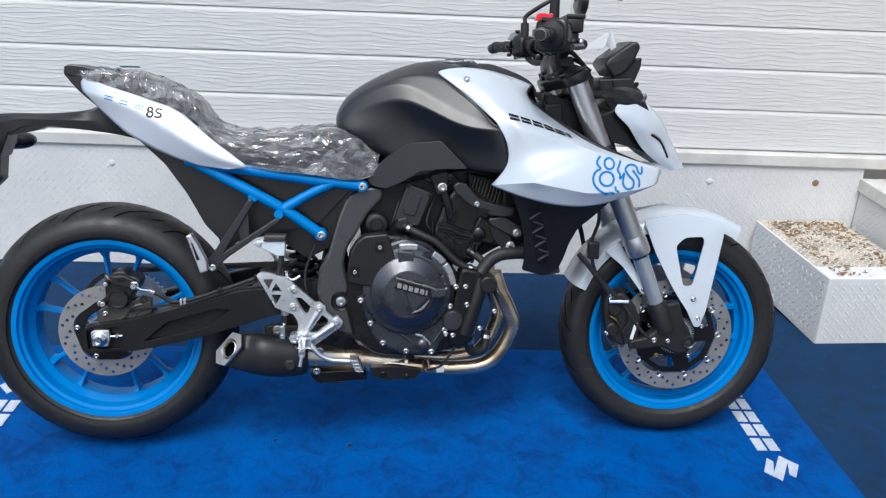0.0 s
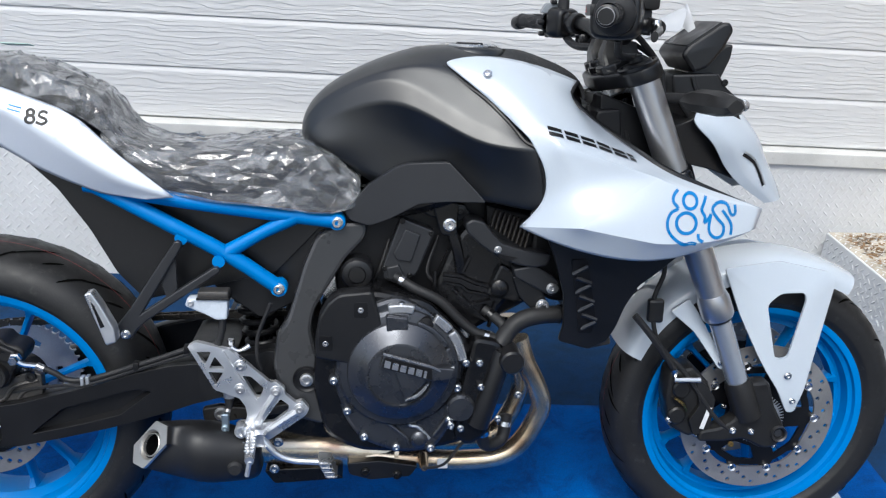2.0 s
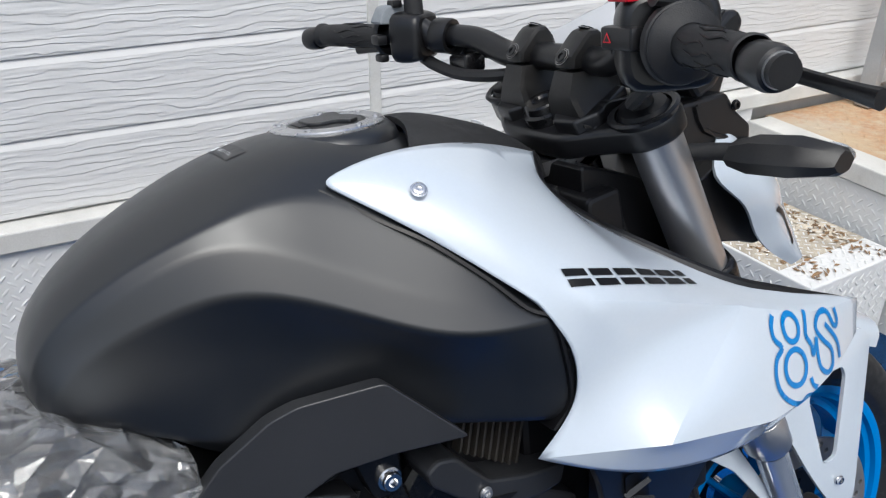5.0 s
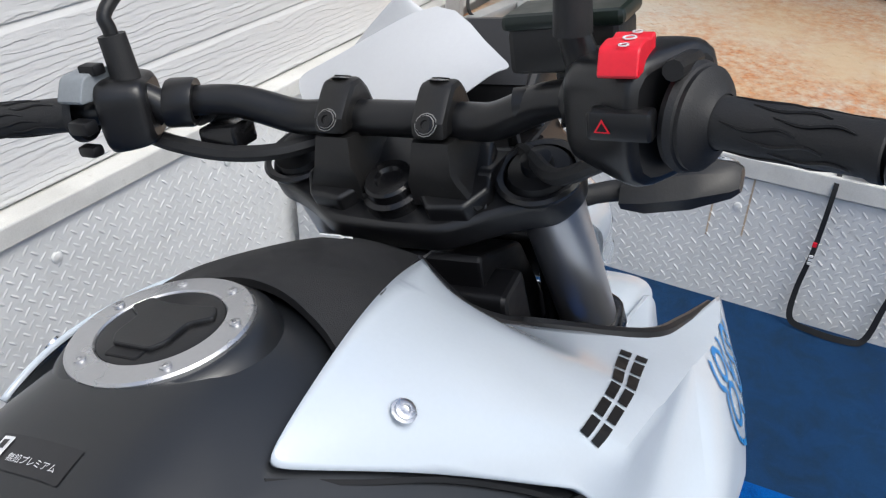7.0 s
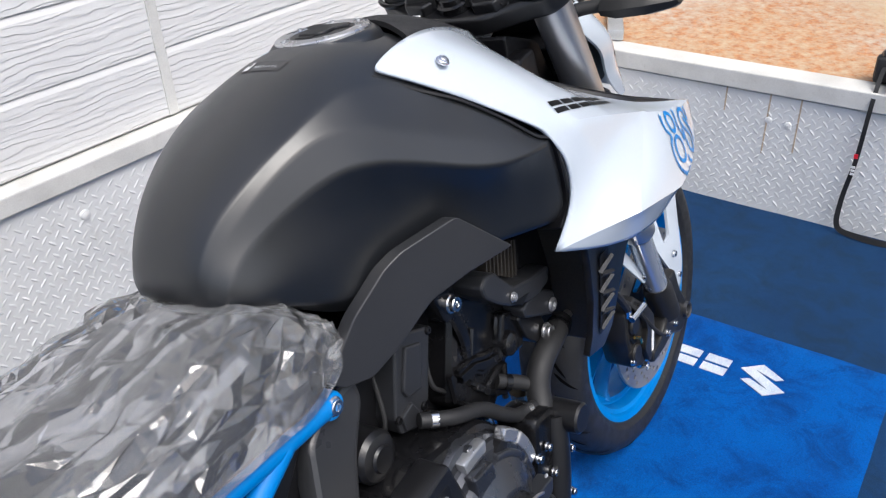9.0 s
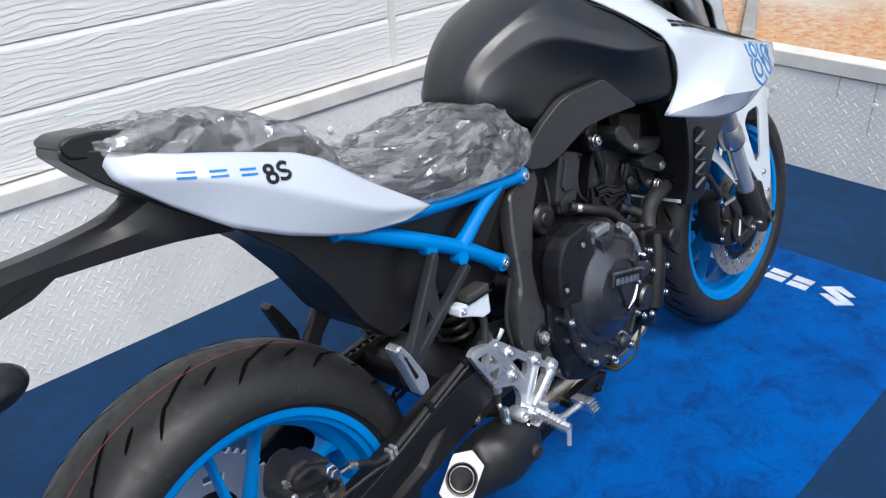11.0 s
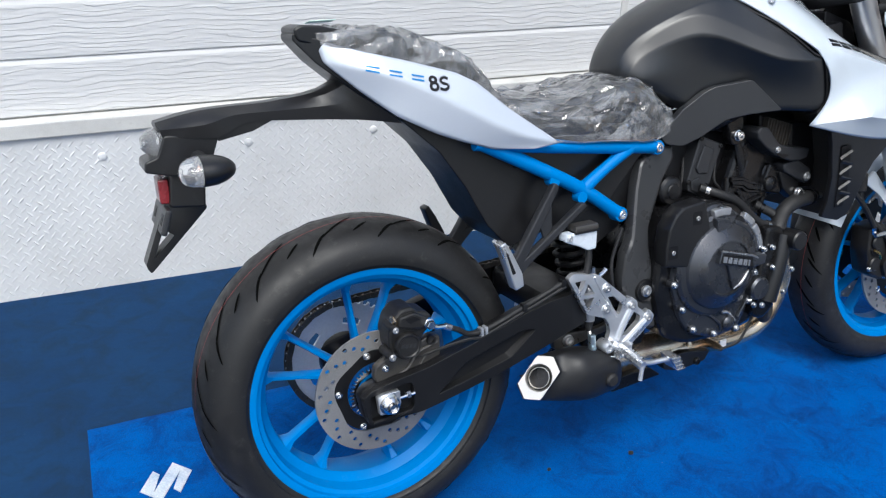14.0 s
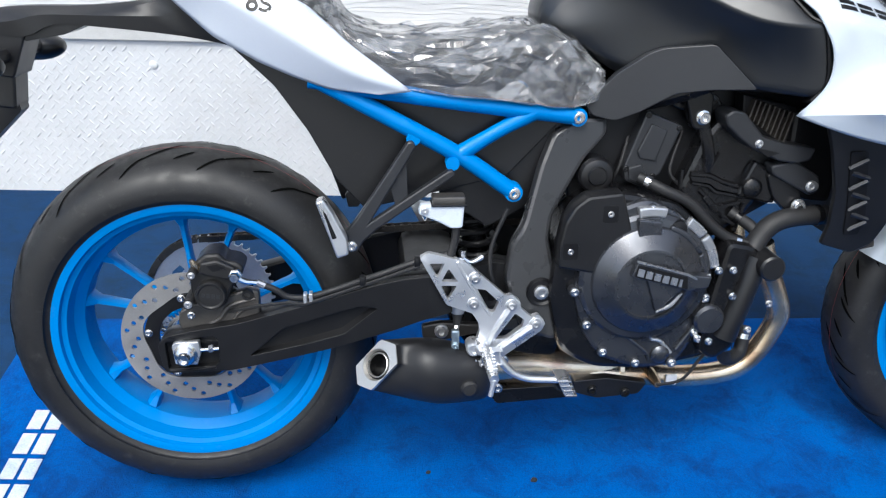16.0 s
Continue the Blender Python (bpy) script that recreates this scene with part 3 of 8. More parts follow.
for i in range(800):
    x, y = 0.03 + 0.5 * rng.random(), by - 0.03 - abs(rng.gauss(0, 0.11))
    if rng.random() < 0.3:
        x, y = 0.04 + abs(rng.gauss(0, 0.05)), by * rng.random()
    if rng.random() < 0.25:
        x, y = bx - 0.03 - abs(rng.gauss(0, 0.05)), by * rng.random()
    if not (0.01 < x < bx - 0.01 and 0.01 < y < by - 0.01):
        continue
    a, l = rng.random() * 6.28, rng.uniform(0.004, 0.014)
    c, q = Vector((x, y, bz + 0.003)), Vector((math.cos(a), math.sin(a), rng.uniform(0, 0.35)))
    e = Vector((-math.sin(a), math.cos(a), 0.1)) * l * 0.35
    litter.faces.new([litter.verts.new(p) for p in (c + q * l, c + e + Vector((0, 0, 0.002)), c - q * l, c - e)])
tagged(part("leaf_litter", litter, "dirt", step), "", "", "", "stuff")

# bright blue display mat
mat_m = pose(-0.523, 0.596, 0.0, 0, 0, 1.4)
mat = thing("display_mat", mat_m, "bright blue pile display mat with white marks at both ends", "mat")
ML, MW = 2.425, 0.875
rows = []
for i in range(41):
    row = []
    for j in range(101):
        x, y = ML * j / 100, -MW * i / 40
        edge = min(j, 100 - j, i * 2.4, (40 - i) * 2.4)
        row.append((x + 0.003 * noise.noise((0, i * 0.2, 1)), y + 0.003 * noise.noise((j * 0.2, 0, 5)), (0.0075 if edge > 0 else 0.001) + 0.0012 * noise.noise((j * 0.3, i * 0.3, 9))))
    rows.append(row)
part("mat_surface", grid(rows), "mat", mat)


def bars_mark(parent, name, origin, turn, size, glyphs, material, lift, depth=0.0015):
    """A row of plain blocks in place of a word: glyphs lists each block's width, as a share of the size."""
    x = 0.0
    for w in glyphs:
        for lo, hi in ((0.0, 0.42), (0.54, 0.96)):
            b = prism([(x + (0.12 + 0.04 * lo) * size, lo * size), (x + (w + 0.04 * lo) * size, lo * size), (x + (w + 0.04 * hi) * size, hi * size), (x + (0.12 + 0.04 * hi) * size, hi * size)], 0, depth, 0, axis="z")
            b.transform(Matrix.Translation((0, 0, lift)))
            b.transform(pose(origin[0], origin[1], 0, 0, 0, turn))
            part(name, b, material, parent)
        x += w * size + 0.08 * size


def zigzag_mark(parent, origin, turn, size, material, lift):
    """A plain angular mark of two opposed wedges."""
    m = pose(origin[0], origin[1], lift, 0, 0, turn)
    pts = ((0.61, 0), (0.12, 0.29), (0.26, 0.40), (0.72, 0.24), (0.0, 0.68), (0.36, 1.0), (0.90, 0.71), (0.75, 0.60), (0.30, 0.78), (1.0, 0.35))
    b = prism([(p[0] * size, p[1] * size) for p in pts], 0, 0.002, 0, axis="z")
    b.transform(m)
    part("mark", b, material, parent)


GLYPHS = (0.95, 0.95, 0.9, 0.95, 0.95, 0.35)
zigzag_mark(mat, (2.306, -0.682), 90, 0.105, "mat_print", 0.0085)
bars_mark(mat, "mark", (2.284, -0.562), 90, 0.066, GLYPHS, "mat_print", 0.0085)
zigzag_mark(mat, (0.090, -0.192), -90, 0.108, "mat_print", 0.0085)
bars_mark(mat, "mark", (0.118, -0.324), -90, 0.066, GLYPHS, "mat_print", 0.0085)
for x, y, s in ((0.60 + 0.515, 0.068 - 0.603, 0.008), (0.40 + 0.515, 0.09 - 0.603, 0.006)):
    b = prism(rounded([(x - s, y - s * 0.5), (x + s * 0.4, y - s * 0.8), (x + s, y + s * 0.3), (x - s * 0.3, y + s * 0.8)], 0.004), 0.006, 0.011, 0.002, axis="z")
    part("dirt_clod", b, "rubber", mat, "flattened dark scrap on the pile")

# ---- the motorcycle, built upright about its rear contact point (x forward, y to its left) and leaned on its stand ----
bike = thing("motorcycle", pose(-0.006, 0.11, 0.005, -10.5, 0, 4.0), "naked street motorcycle, white, matt black and blue, new, parked leaning", "motorcycle")
RA, FA = Vector((0.009, 0.0, 0.320)), Vector((1.475, 0.0, 0.297))


def tyre_profile(r_out, half, r_rim, half_rim, n=40):
    """Half-round crown, bulged sidewalls and beads, as (radius, offset)."""
    pts = [(r_rim - 0.006, -half_rim + 0.004), (r_rim + 0.004, -half_rim - 0.001), (r_rim + 0.010, -half_rim - 0.003), (r_rim + 0.013, -half_rim - 0.007)]
    r_w = r_out - half * 0.70
    pts += [(r_rim + (r_w - r_rim) * 0.55, -half * 0.97), (r_w, -half)]
    for i in range(1, n):
        a = math.pi * i / n
        pts.append((r_w + (r_out - r_w) * math.sin(a) ** 0.85, -half * math.cos(a)))
    return pts + [(r, -h) for r, h in reversed(pts[:6])]


def grooves(c, r_out, half, count, kinds):
    """Slanted tread sipes as thin lenses on the crown, slit shade painted black."""
    bm = shape()
    for k in range(count):
        for off, slant, length, ph in kinds:
            for sgn in (-1, 1):
                a0 = 2 * math.pi * (k + ph + (0.5 if sgn > 0 else 0)) / count
                rows_ = []
                for q in range(9):
                    s = -1 + q / 4
                    wd = 0.0030 * (1 - s * s) ** 0.5 + 0.0003
                    h = sgn * (off + s * slant)
                    cosv = max(-0.98, min(0.98, h / half))
                    r = (r_out - half * 0.70) + half * 0.70 * math.sin(math.acos(-cosv)) ** 0.85 + 0.0007
                    a = a0 + s * length / r_out
                    rows_.append([(c.x + r * math.cos(a + e / r_out), c.y + h + e * 0.5, c.z + r * math.sin(a + e / r_out)) for e in (-wd, wd)])
                for (p0, p1), (p2, p3) in zip(rows_, rows_[1:]):
                    bm.faces.new([bm.verts.new(p) for p in (p0, p1, p3, p2)])
    return bm


def wheel(name, c, r_out, half, half_rim, spoke_phase):
    r_rim = 0.2165 if half < 0.08 else 0.2210
    hr = half_rim
    rim_prof = [(r_rim + 0.013, -hr), (r_rim + 0.013, -hr + 0.006), (r_rim - 0.002, -hr + 0.012), (r_rim - 0.008, -hr + 0.030), (r_rim - 0.022, -hr * 0.35), (r_rim - 0.024, 0.0), (r_rim - 0.022, hr * 0.35), (r_rim - 0.008, hr - 0.030), (r_rim - 0.002, hr - 0.012), (r_rim + 0.013, hr - 0.006), (r_rim + 0.013, hr),
                (r_rim + 0.006, hr + 0.001), (r_rim - 0.003, hr - 0.001), (r_rim - 0.005, hr - 0.009), (r_rim - 0.013, hr - 0.012), (r_rim - 0.018, hr - 0.034), (r_rim - 0.031, hr * 0.35), (r_rim - 0.033, 0.0), (r_rim - 0.031, -hr * 0.35), (r_rim - 0.018, -hr + 0.034), (r_rim - 0.013, -hr + 0.012), (r_rim - 0.005, -hr + 0.009), (r_rim - 0.003, -hr + 0.001), (r_rim + 0.006, -hr - 0.001)]
    rim = part(name, lathe(rim_prof, c, "y", 96, None, True), "blue", bike, "gloss blue cast wheel", 22)
    tyre = part("tyre", lathe(tyre_profile(r_out, half, r_rim + 0.006, hr), c, "y", 128), "tyre", rim, "black rubber road tyre", 60)
    part("tread_groove", grooves(c, r_out, half, 15, ((half * 0.34, 0.022, 0.036, 0.0), (half * 0.66, 0.016, 0.020, 0.36), (half * 0.52, 0.010, 0.016, 0.70))), "slit", rim)["kind"] = "stuff"
    r_line = (r_out - half * 0.70) + half * 0.70 * math.sin(math.acos(0.22)) ** 0.85 + 0.0010
    part("tread_line", lathe([(r_line, -half * 0.225), (r_line, -half * 0.21)], c, "y", 128), "tyre_line", rim, "thin red line round the tread")
    hub = [(0.0145, -0.055), (0.030, -0.055), (0.034, -0.045), (0.034, -0.02), (0.040, 0.0), (0.034, 0.02), (0.034, 0.045), (0.030, 0.055), (0.0145, 0.055)]
    part("hub", lathe(hub, c, "y", 32), "blue", rim)
    for k in range(10):
        a = 2 * math.pi * (k // 2) / 5 + (0.235 if k % 2 else -0.235) + spoke_phase
        a_in = 2 * math.pi * (k // 2) / 5 + (0.16 if k % 2 else -0.16) + spoke_phase
        bm = shape()
        p0 = Vector((math.cos(a_in) * 0.030, 0.0, math.sin(a_in) * 0.030))
        p1 = Vector((math.cos(a) * 0.190, 0.0, math.sin(a) * 0.190))
        d = (p1 - p0).normalized()
        e = Vector((0, 1, 0)).cross(d)
        rings = []
        for s, w, t in ((0, 0.010, 0.020), (0.25, 0.0065, 0.016), (0.6, 0.0050, 0.013), (0.9, 0.0058, 0.014), (1.0, 0.012, 0.024)):
            q = c + p0 * (1 - s) + p1 * s
            rings.append([q + e * w * u + Vector((0, t * v, 0)) for u, v in ((-1, -0.6), (-0.55, -1), (0.55, -1), (1, -0.6), (1, 0.6), (0.55, 1), (-0.55, 1), (-1, 0.6))])
        part("spoke", grid(rings, bm, False, True), "blue", rim, sharp=30)
    return rim


def brake_disc(c, y, r, r_in, holes, material, parent, thick=0.005):
    """A drilled disc with a wavy inner edge."""
    outer = circle(c.x, c.z, r, 72)
    inner = [(c.x + (r_in + 0.004 * math.sin(5 * a)) * math.cos(a), c.z + (r_in + 0.004 * math.sin(5 * a)) * math.sin(a)) for a in (2 * math.pi * i / 60 for i in range(60))]
    cut = [inner]
    for k in range(holes):
        a = 2 * math.pi * k / holes
        rr = r_in + (r - r_in) * (0.28, 0.52, 0.76)[k % 3]
        cut.append(circle(c.x + rr * math.cos(a), c.z + rr * math.sin(a), 0.0046, 8))
    return part("brake_disc", prism(outer, y - thick / 2, y + thick / 2, 0, cut), material, parent, "drilled steel brake disc", 30)


def tooth_ring(c, y, r, r_in, teeth, depth, thick, windows=0):
    outer = []
    for k in range(teeth):
        for s, q in ((0.0, 0.0), (0.28, 0.15), (0.42, 1.0), (0.58, 1.0), (0.72, 0.15)):
            a = 2 * math.pi * (k + s) / teeth
            rr = r - depth + depth * q
            outer.append((c.x + rr * math.cos(a), c.z + rr * math.sin(a)))
    cut = [circle(c.x, c.z, r_in, 40)]
    for k in range(windows):
        a0 = 2 * math.pi * k / windows
        loop = []
        for rr, aa in ((0.58, -0.26), (0.57, 0.0), (0.58, 0.26), (0.68, 0.24), (0.70, 0.0), (0.68, -0.24)):
            loop.append((c.x + r * rr * math.cos(a0 + aa), c.z + r * rr * math.sin(a0 + aa)))
        cut.append(loop)
    return prism(outer, y - thick / 2, y + thick / 2, 0, cut)


rear = wheel("rear_wheel", RA, 0.3105, 0.089, 0.076, 0.17)
front = wheel("front_wheel", FA, 0.2975, 0.060, 0.050, 0.10)

# rear brake and drive
offset(0, 0.019, 0)
brake_disc(RA, -0.100, 0.116, 0.078, 42, "disc", rear)
part("disc_carrier", prism(circle(RA.x, RA.z, 0.079, 40), -0.100, -0.094, 0.001, [circle(RA.x, RA.z, 0.055, 32)]), "print_black", rear)
for k in range(5):
    a = 2 * math.pi * k / 5 + 0.5
    part("disc_bolt", bolt(RA.x + 0.072 * math.cos(a), -0.099, RA.z + 0.072 * math.sin(a), 0.0055, 0.006), "chrome", rear)
part("speed_ring", tooth_ring(RA, -0.104, 0.052, 0.040, 44, 0.007, 0.002), "chrome", rear, "toothed speed sensor ring")
offset()
part("sprocket", tooth_ring(RA, 0.098, 0.118, 0.052, 47, 0.008, 0.006, 5), "sprocket", rear, "steel chain sprocket with windows")
links = shape()
axle, front_spr = Vector((RA.x, 0.098, RA.z)), Vector((0.585, 0.098, 0.415))
line = []
d = (front_spr - axle)
ang = math.atan2(d.z, d.x)
for i in range(23):
    a = ang + math.pi / 2 + math.pi * i / 22
    line.append(axle + Vector((math.cos(a), 0, math.sin(a))) * 0.1135)
for i in range(9):
    a = ang - math.pi / 2 + math.pi * i / 8
    line.append(front_spr + Vector((math.cos(a), 0, math.sin(a))) * 0.042)
line.append(line[0])
flat, run = [], 0.0
for a, b in zip(line, line[1:]):
    n = max(1, round((b - a).length / 0.004))
    flat += [a + (b - a) * (i / n) for i in range(n)]
acc, last, k = 0.0, flat[0], 0
for q in flat[1:]:
    if (q - last).length >= 0.0155:
        mid, dv = (q + last) / 2, (q - last)
        t = math.atan2(dv.z, dv.x)
        w = 0.0085 if k % 2 else 0.0062
        for s in (-1, 1):
            box((-0.0105, s * w - 0.0009, -0.0062), (0.0105, s * w + 0.0009, 0.0062), 0.002, links, Matrix.Translation(mid) @ Matrix.Rotation(-t, 4, "Y"))
        lathe([(0.0001, -0.0095), (0.0042, -0.0095), (0.0042, 0.0095), (0.0001, 0.0095)], last, "y", 8, links)
        last, k = q, k + 1
part("drive_chain", links, "chain", bike, "dark steel roller chain")

# rear axle nut, plate and adjuster, set in the open end of the swingarm
offset()
part("axle_nut", lathe([(0.0001, -0.160), (0.0062, -0.160), (0.0070, -0.166), (0.0095, -0.166), (0.0105, -0.158), (0.0125, -0.157), (0.0155, -0.154), (0.0155, -0.146), (0.019, -0.145), (0.019, -0.142), (0.0001, -0.142)], (RA.x, 0, RA.z), "y", 12), "chrome", bike, "bright axle nut")
part("axle_plate", prism(rounded([(-0.012, 0.336), (-0.004, 0.341), (0.031, 0.341), (0.032, 0.318), (0.026, 0.300), (-0.009, 0.302)], 0.003), -0.143, -0.130, 0.0015), "alu", bike)
adj = part("adjuster_bolt", tube([(RA.x + 0.020, -0.137, RA.z + 0.004), (RA.x + 0.052, -0.137, RA.z + 0.006)], 0.0035, 8, 1), "chrome", bike)
part("lock_nut", tube([(RA.x + 0.036, -0.137, RA.z + 0.005), (RA.x + 0.043, -0.137, RA.z + 0.0055)], 0.007, 6, 1), "chrome", adj)
part("axle", tube([(RA.x, -0.145, RA.z), (RA.x, 0.14, RA.z)], 0.011, 12, 1), "chrome", bike)

# swingarm: a deep beam with a long sunk pocket, its rear end open round the axle; the left arm is plain
sw = [(-0.036, 0.334), (-0.022, 0.348), (0.029, 0.358), (0.090, 0.367), (0.156, 0.384), (0.222, 0.401), (0.292, 0.423), (0.353, 0.437), (0.391, 0.440), (0.520, 0.446), (0.590, 0.430), (0.590, 0.375), (0.500, 0.368), (0.439, 0.376), (0.391, 0.365), (0.343, 0.348), (0.247, 0.320), (0.171, 0.303), (0.113, 0.291), (0.075, 0.284), (0.023, 0.284), (-0.028, 0.283)]
dent = rounded([(0.108, 0.309), (0.142, 0.338), (0.164, 0.357), (0.246, 0.381), (0.289, 0.393), (0.318, 0.388), (0.262, 0.344), (0.198, 0.328)], 0.004)
jaw = rounded([(-0.024, 0.338), (0.052, 0.348), (0.060, 0.342), (0.060, 0.302), (0.054, 0.294), (-0.022, 0.290)], 0.004)


def tucked(b):
    """Draws the forward end of the arm in behind the frame."""
    for v in b.verts:
        v.co.y += 0.046 * max(0.0, min(1.0, (v.co.x - 0.425) / 0.09))
    return b


arm = part("swingarm", tucked(prism(rounded(sw, 0.010), -0.122, -0.090, 0.004)), "swing", bike, "satin black swingarm", 40)
part("outer_skin", tucked(prism(rounded(sw, 0.010), -0.136, -0.121, 0.0055, [dent, jaw], segments=3)), "swing", arm, "", 32)
mid = Vector((0.205, 0.350))
floor_ = [(mid.x + (x - mid.x) * 0.92, mid.y + (z - mid.y) * 0.76 + (x - mid.x) * 0.07) for x, z in dent]
part("pocket", grid([[(x, -0.1335, z) for x, z in dent], [(x, -0.1225, z) for x, z in floor_], [(mid.x + (x - mid.x) * 0.2, -0.1225, mid.y + (z - mid.y) * 0.2 + (x - mid.x) * 0.05) for x, z in floor_]], None, False, True), "swing", arm, "", 25)
part("rail", tube([(-0.020, -0.137, 0.287), (0.024, -0.137, 0.288), (0.054, -0.136, 0.292)], 0.003, 6, 2), "swing", arm)
part("plain_arm", prism(rounded(sw, 0.012), 0.115, 0.145, 0.006), "swing", arm)
part("cross_piece", box((0.36, -0.12, 0.375), (0.46, 0.12, 0.440), 0.02), "swing", arm)
part("pivot_ring", lathe([(0.0001, -0.1262), (0.019, -0.1262), (0.023, -0.129), (0.025, -0.126), (0.025, -0.115)], (0.586, 0, 0.406), "y", 28), "print_black", bike)
part("pivot_bolt", lathe([(0.0001, -0.131), (0.0045, -0.131), (0.0055, -0.135), (0.0075, -0.135), (0.0085, -0.132), (0.0120, -0.131), (0.0125, -0.1262), (0.0001, -0.126)], (0.586, 0, 0.406), "y", 12), "cap_ring", bike)

# rear caliper on its bracket above the axle
offset(0.003, 0, 0.003)
cal = part("rear_caliper", prism(rounded([(0.029, 0.466), (0.046, 0.481), (0.069, 0.482), (0.077, 0.470), (0.095, 0.467), (0.105, 0.457), (0.099, 0.438), (0.084, 0.423), (0.073, 0.393), (0.047, 0.384), (0.028, 0.397), (0.020, 0.414), (0.020, 0.440)], 0.006), -0.128, -0.072, 0.005), "caliper", bike, "black rear brake caliper")
part("piston_cap", lathe([(0.0001, -0.139), (0.018, -0.139), (0.020, -0.141), (0.0225, -0.141), (0.0245, -0.138), (0.0245, -0.120), (0.0001, -0.120)], (0.052, 0, 0.415), "y", 32), "caliper", cal)
part("body_step", prism(rounded([(0.040, 0.470), (0.066, 0.474), (0.092, 0.461), (0.096, 0.446), (0.080, 0.440), (0.052, 0.446), (0.036, 0.452)], 0.004), -0.136, -0.124, 0.004), "caliper", cal)
part("body_window", prism(rounded([(0.049, 0.466), (0.066, 0.468), (0.078, 0.460), (0.058, 0.455)], 0.002), -0.1372, -0.135, 0.0005), "print_black", cal)
part("bracket", prism(rounded([(-0.004, 0.378), (-0.008, 0.358), (0.000, 0.342), (0.057, 0.352), (0.124, 0.372), (0.124, 0.410), (0.107, 0.416), (0.074, 0.404), (0.048, 0.388), (0.020, 0.392)], 0.005), -0.114, -0.096, 0.003), "cast_brown", cal, "grey-brown cast bracket")
part("bracket_rib", tube([(0.038, -0.114, 0.354), (0.060, -0.115, 0.366), (0.078, -0.115, 0.388), (0.118, -0.114, 0.399)], [0.003, 0.004, 0.004, 0.003], 8, 4), "cast_brown", cal)
part("bracket_rib", tube([(0.082, -0.114, 0.364), (0.094, -0.115, 0.378), (0.118, -0.114, 0.384)], 0.003, 8, 4), "cast_brown", cal)
part("bracket_eye", lathe([(0.0045, -0.1145), (0.0045, -0.118), (0.009, -0.118), (0.010, -0.112)], (0.106, 0, 0.406), "y", 16), "caliper", cal)
for x, z, r in ((0.018, 0.404, 0.0085), (0.027, 0.453, 0.0075)):
    part("slide_pin", tube([(x, -0.145, z), (x, -0.135, z), (x, -0.128, z), (x, -0.10, z)], [r, r * 0.84, r, r], 14, 3), "rubber", cal)
    part("pin_head", bolt(x, -0.145, z, r * 0.62, 0.004), "cap_ring", cal)
part("bracket_bolt", bolt(0.014, -0.114, 0.372, 0.0052, 0.006), "chrome", cal)
part("bleed_screw", tube([(0.036, -0.124, 0.456), (0.029, -0.130, 0.466), (0.026, -0.132, 0.474)], [0.0055, 0.0065, 0.0035], 8, 1), "exhaust", cal)
part("banjo_bolt", lathe([(0.0001, -0.152), (0.007, -0.152), (0.0085, -0.150), (0.0085, -0.142), (0.0105, -0.141), (0.0105, -0.134), (0.0001, -0.134)], (0.093, 0, 0.449), "y", 6), "chrome", cal)
part("banjo_arm", tube([(0.093, -0.140, 0.449), (0.105, -0.139, 0.440), (0.117, -0.137, 0.437), (0.131, -0.134, 0.434)], [0.006, 0.005, 0.0045, 0.005], 8, 3), "chrome", cal)
for k in range(4):
    part("maker_bar", prism([(0.038 + 0.0075 * k, 0.4135 - 0.001 * k), (0.043 + 0.0075 * k, 0.413 - 0.001 * k), (0.044 + 0.0075 * k, 0.420 - 0.001 * k), (0.039 + 0.0075 * k, 0.4205 - 0.001 * k)], -0.1396, -0.1386, 0), "dark_cover", cal)
offset()
hose = part("rear_brake_hose", tube([(0.132, -0.134, 0.436), (0.156, -0.133, 0.424), (0.175, -0.132, 0.411), (0.205, -0.131, 0.409), (0.243, -0.131, 0.419), (0.290, -0.131, 0.435), (0.332, -0.131, 0.449), (0.385, -0.132, 0.468), (0.430, -0.130, 0.478)], 0.0052, 10, 6), "rubber", bike, "black brake hose along the swingarm")
part("hose_ferrule", tube([(0.128, -0.134, 0.438), (0.140, -0.134, 0.432)], 0.0062, 10, 1), "cap_ring", hose)
for x, z in ((0.202, 0.409), (0.211, 0.410)):
    part("hose_clip", box((x - 0.003, -0.139, z - 0.009), (x + 0.003, -0.124, z + 0.008), 0.0015), "alu", hose)
for x, z in ((0.294, 0.436), (0.381, 0.467)):
    part("hose_clip", box((x - 0.005, -0.139, z - 0.008), (x + 0.005, -0.124, z + 0.008), 0.002), "print_black", hose)
part("sensor_wire", tube([(0.06, -0.11, 0.375), (0.12, -0.125, 0.392), (0.172, -0.136, 0.402), (0.205, -0.137, 0.401), (0.290, -0.136, 0.428), (0.385, -0.137, 0.460)], 0.003, 6, 6), "rubber", hose)

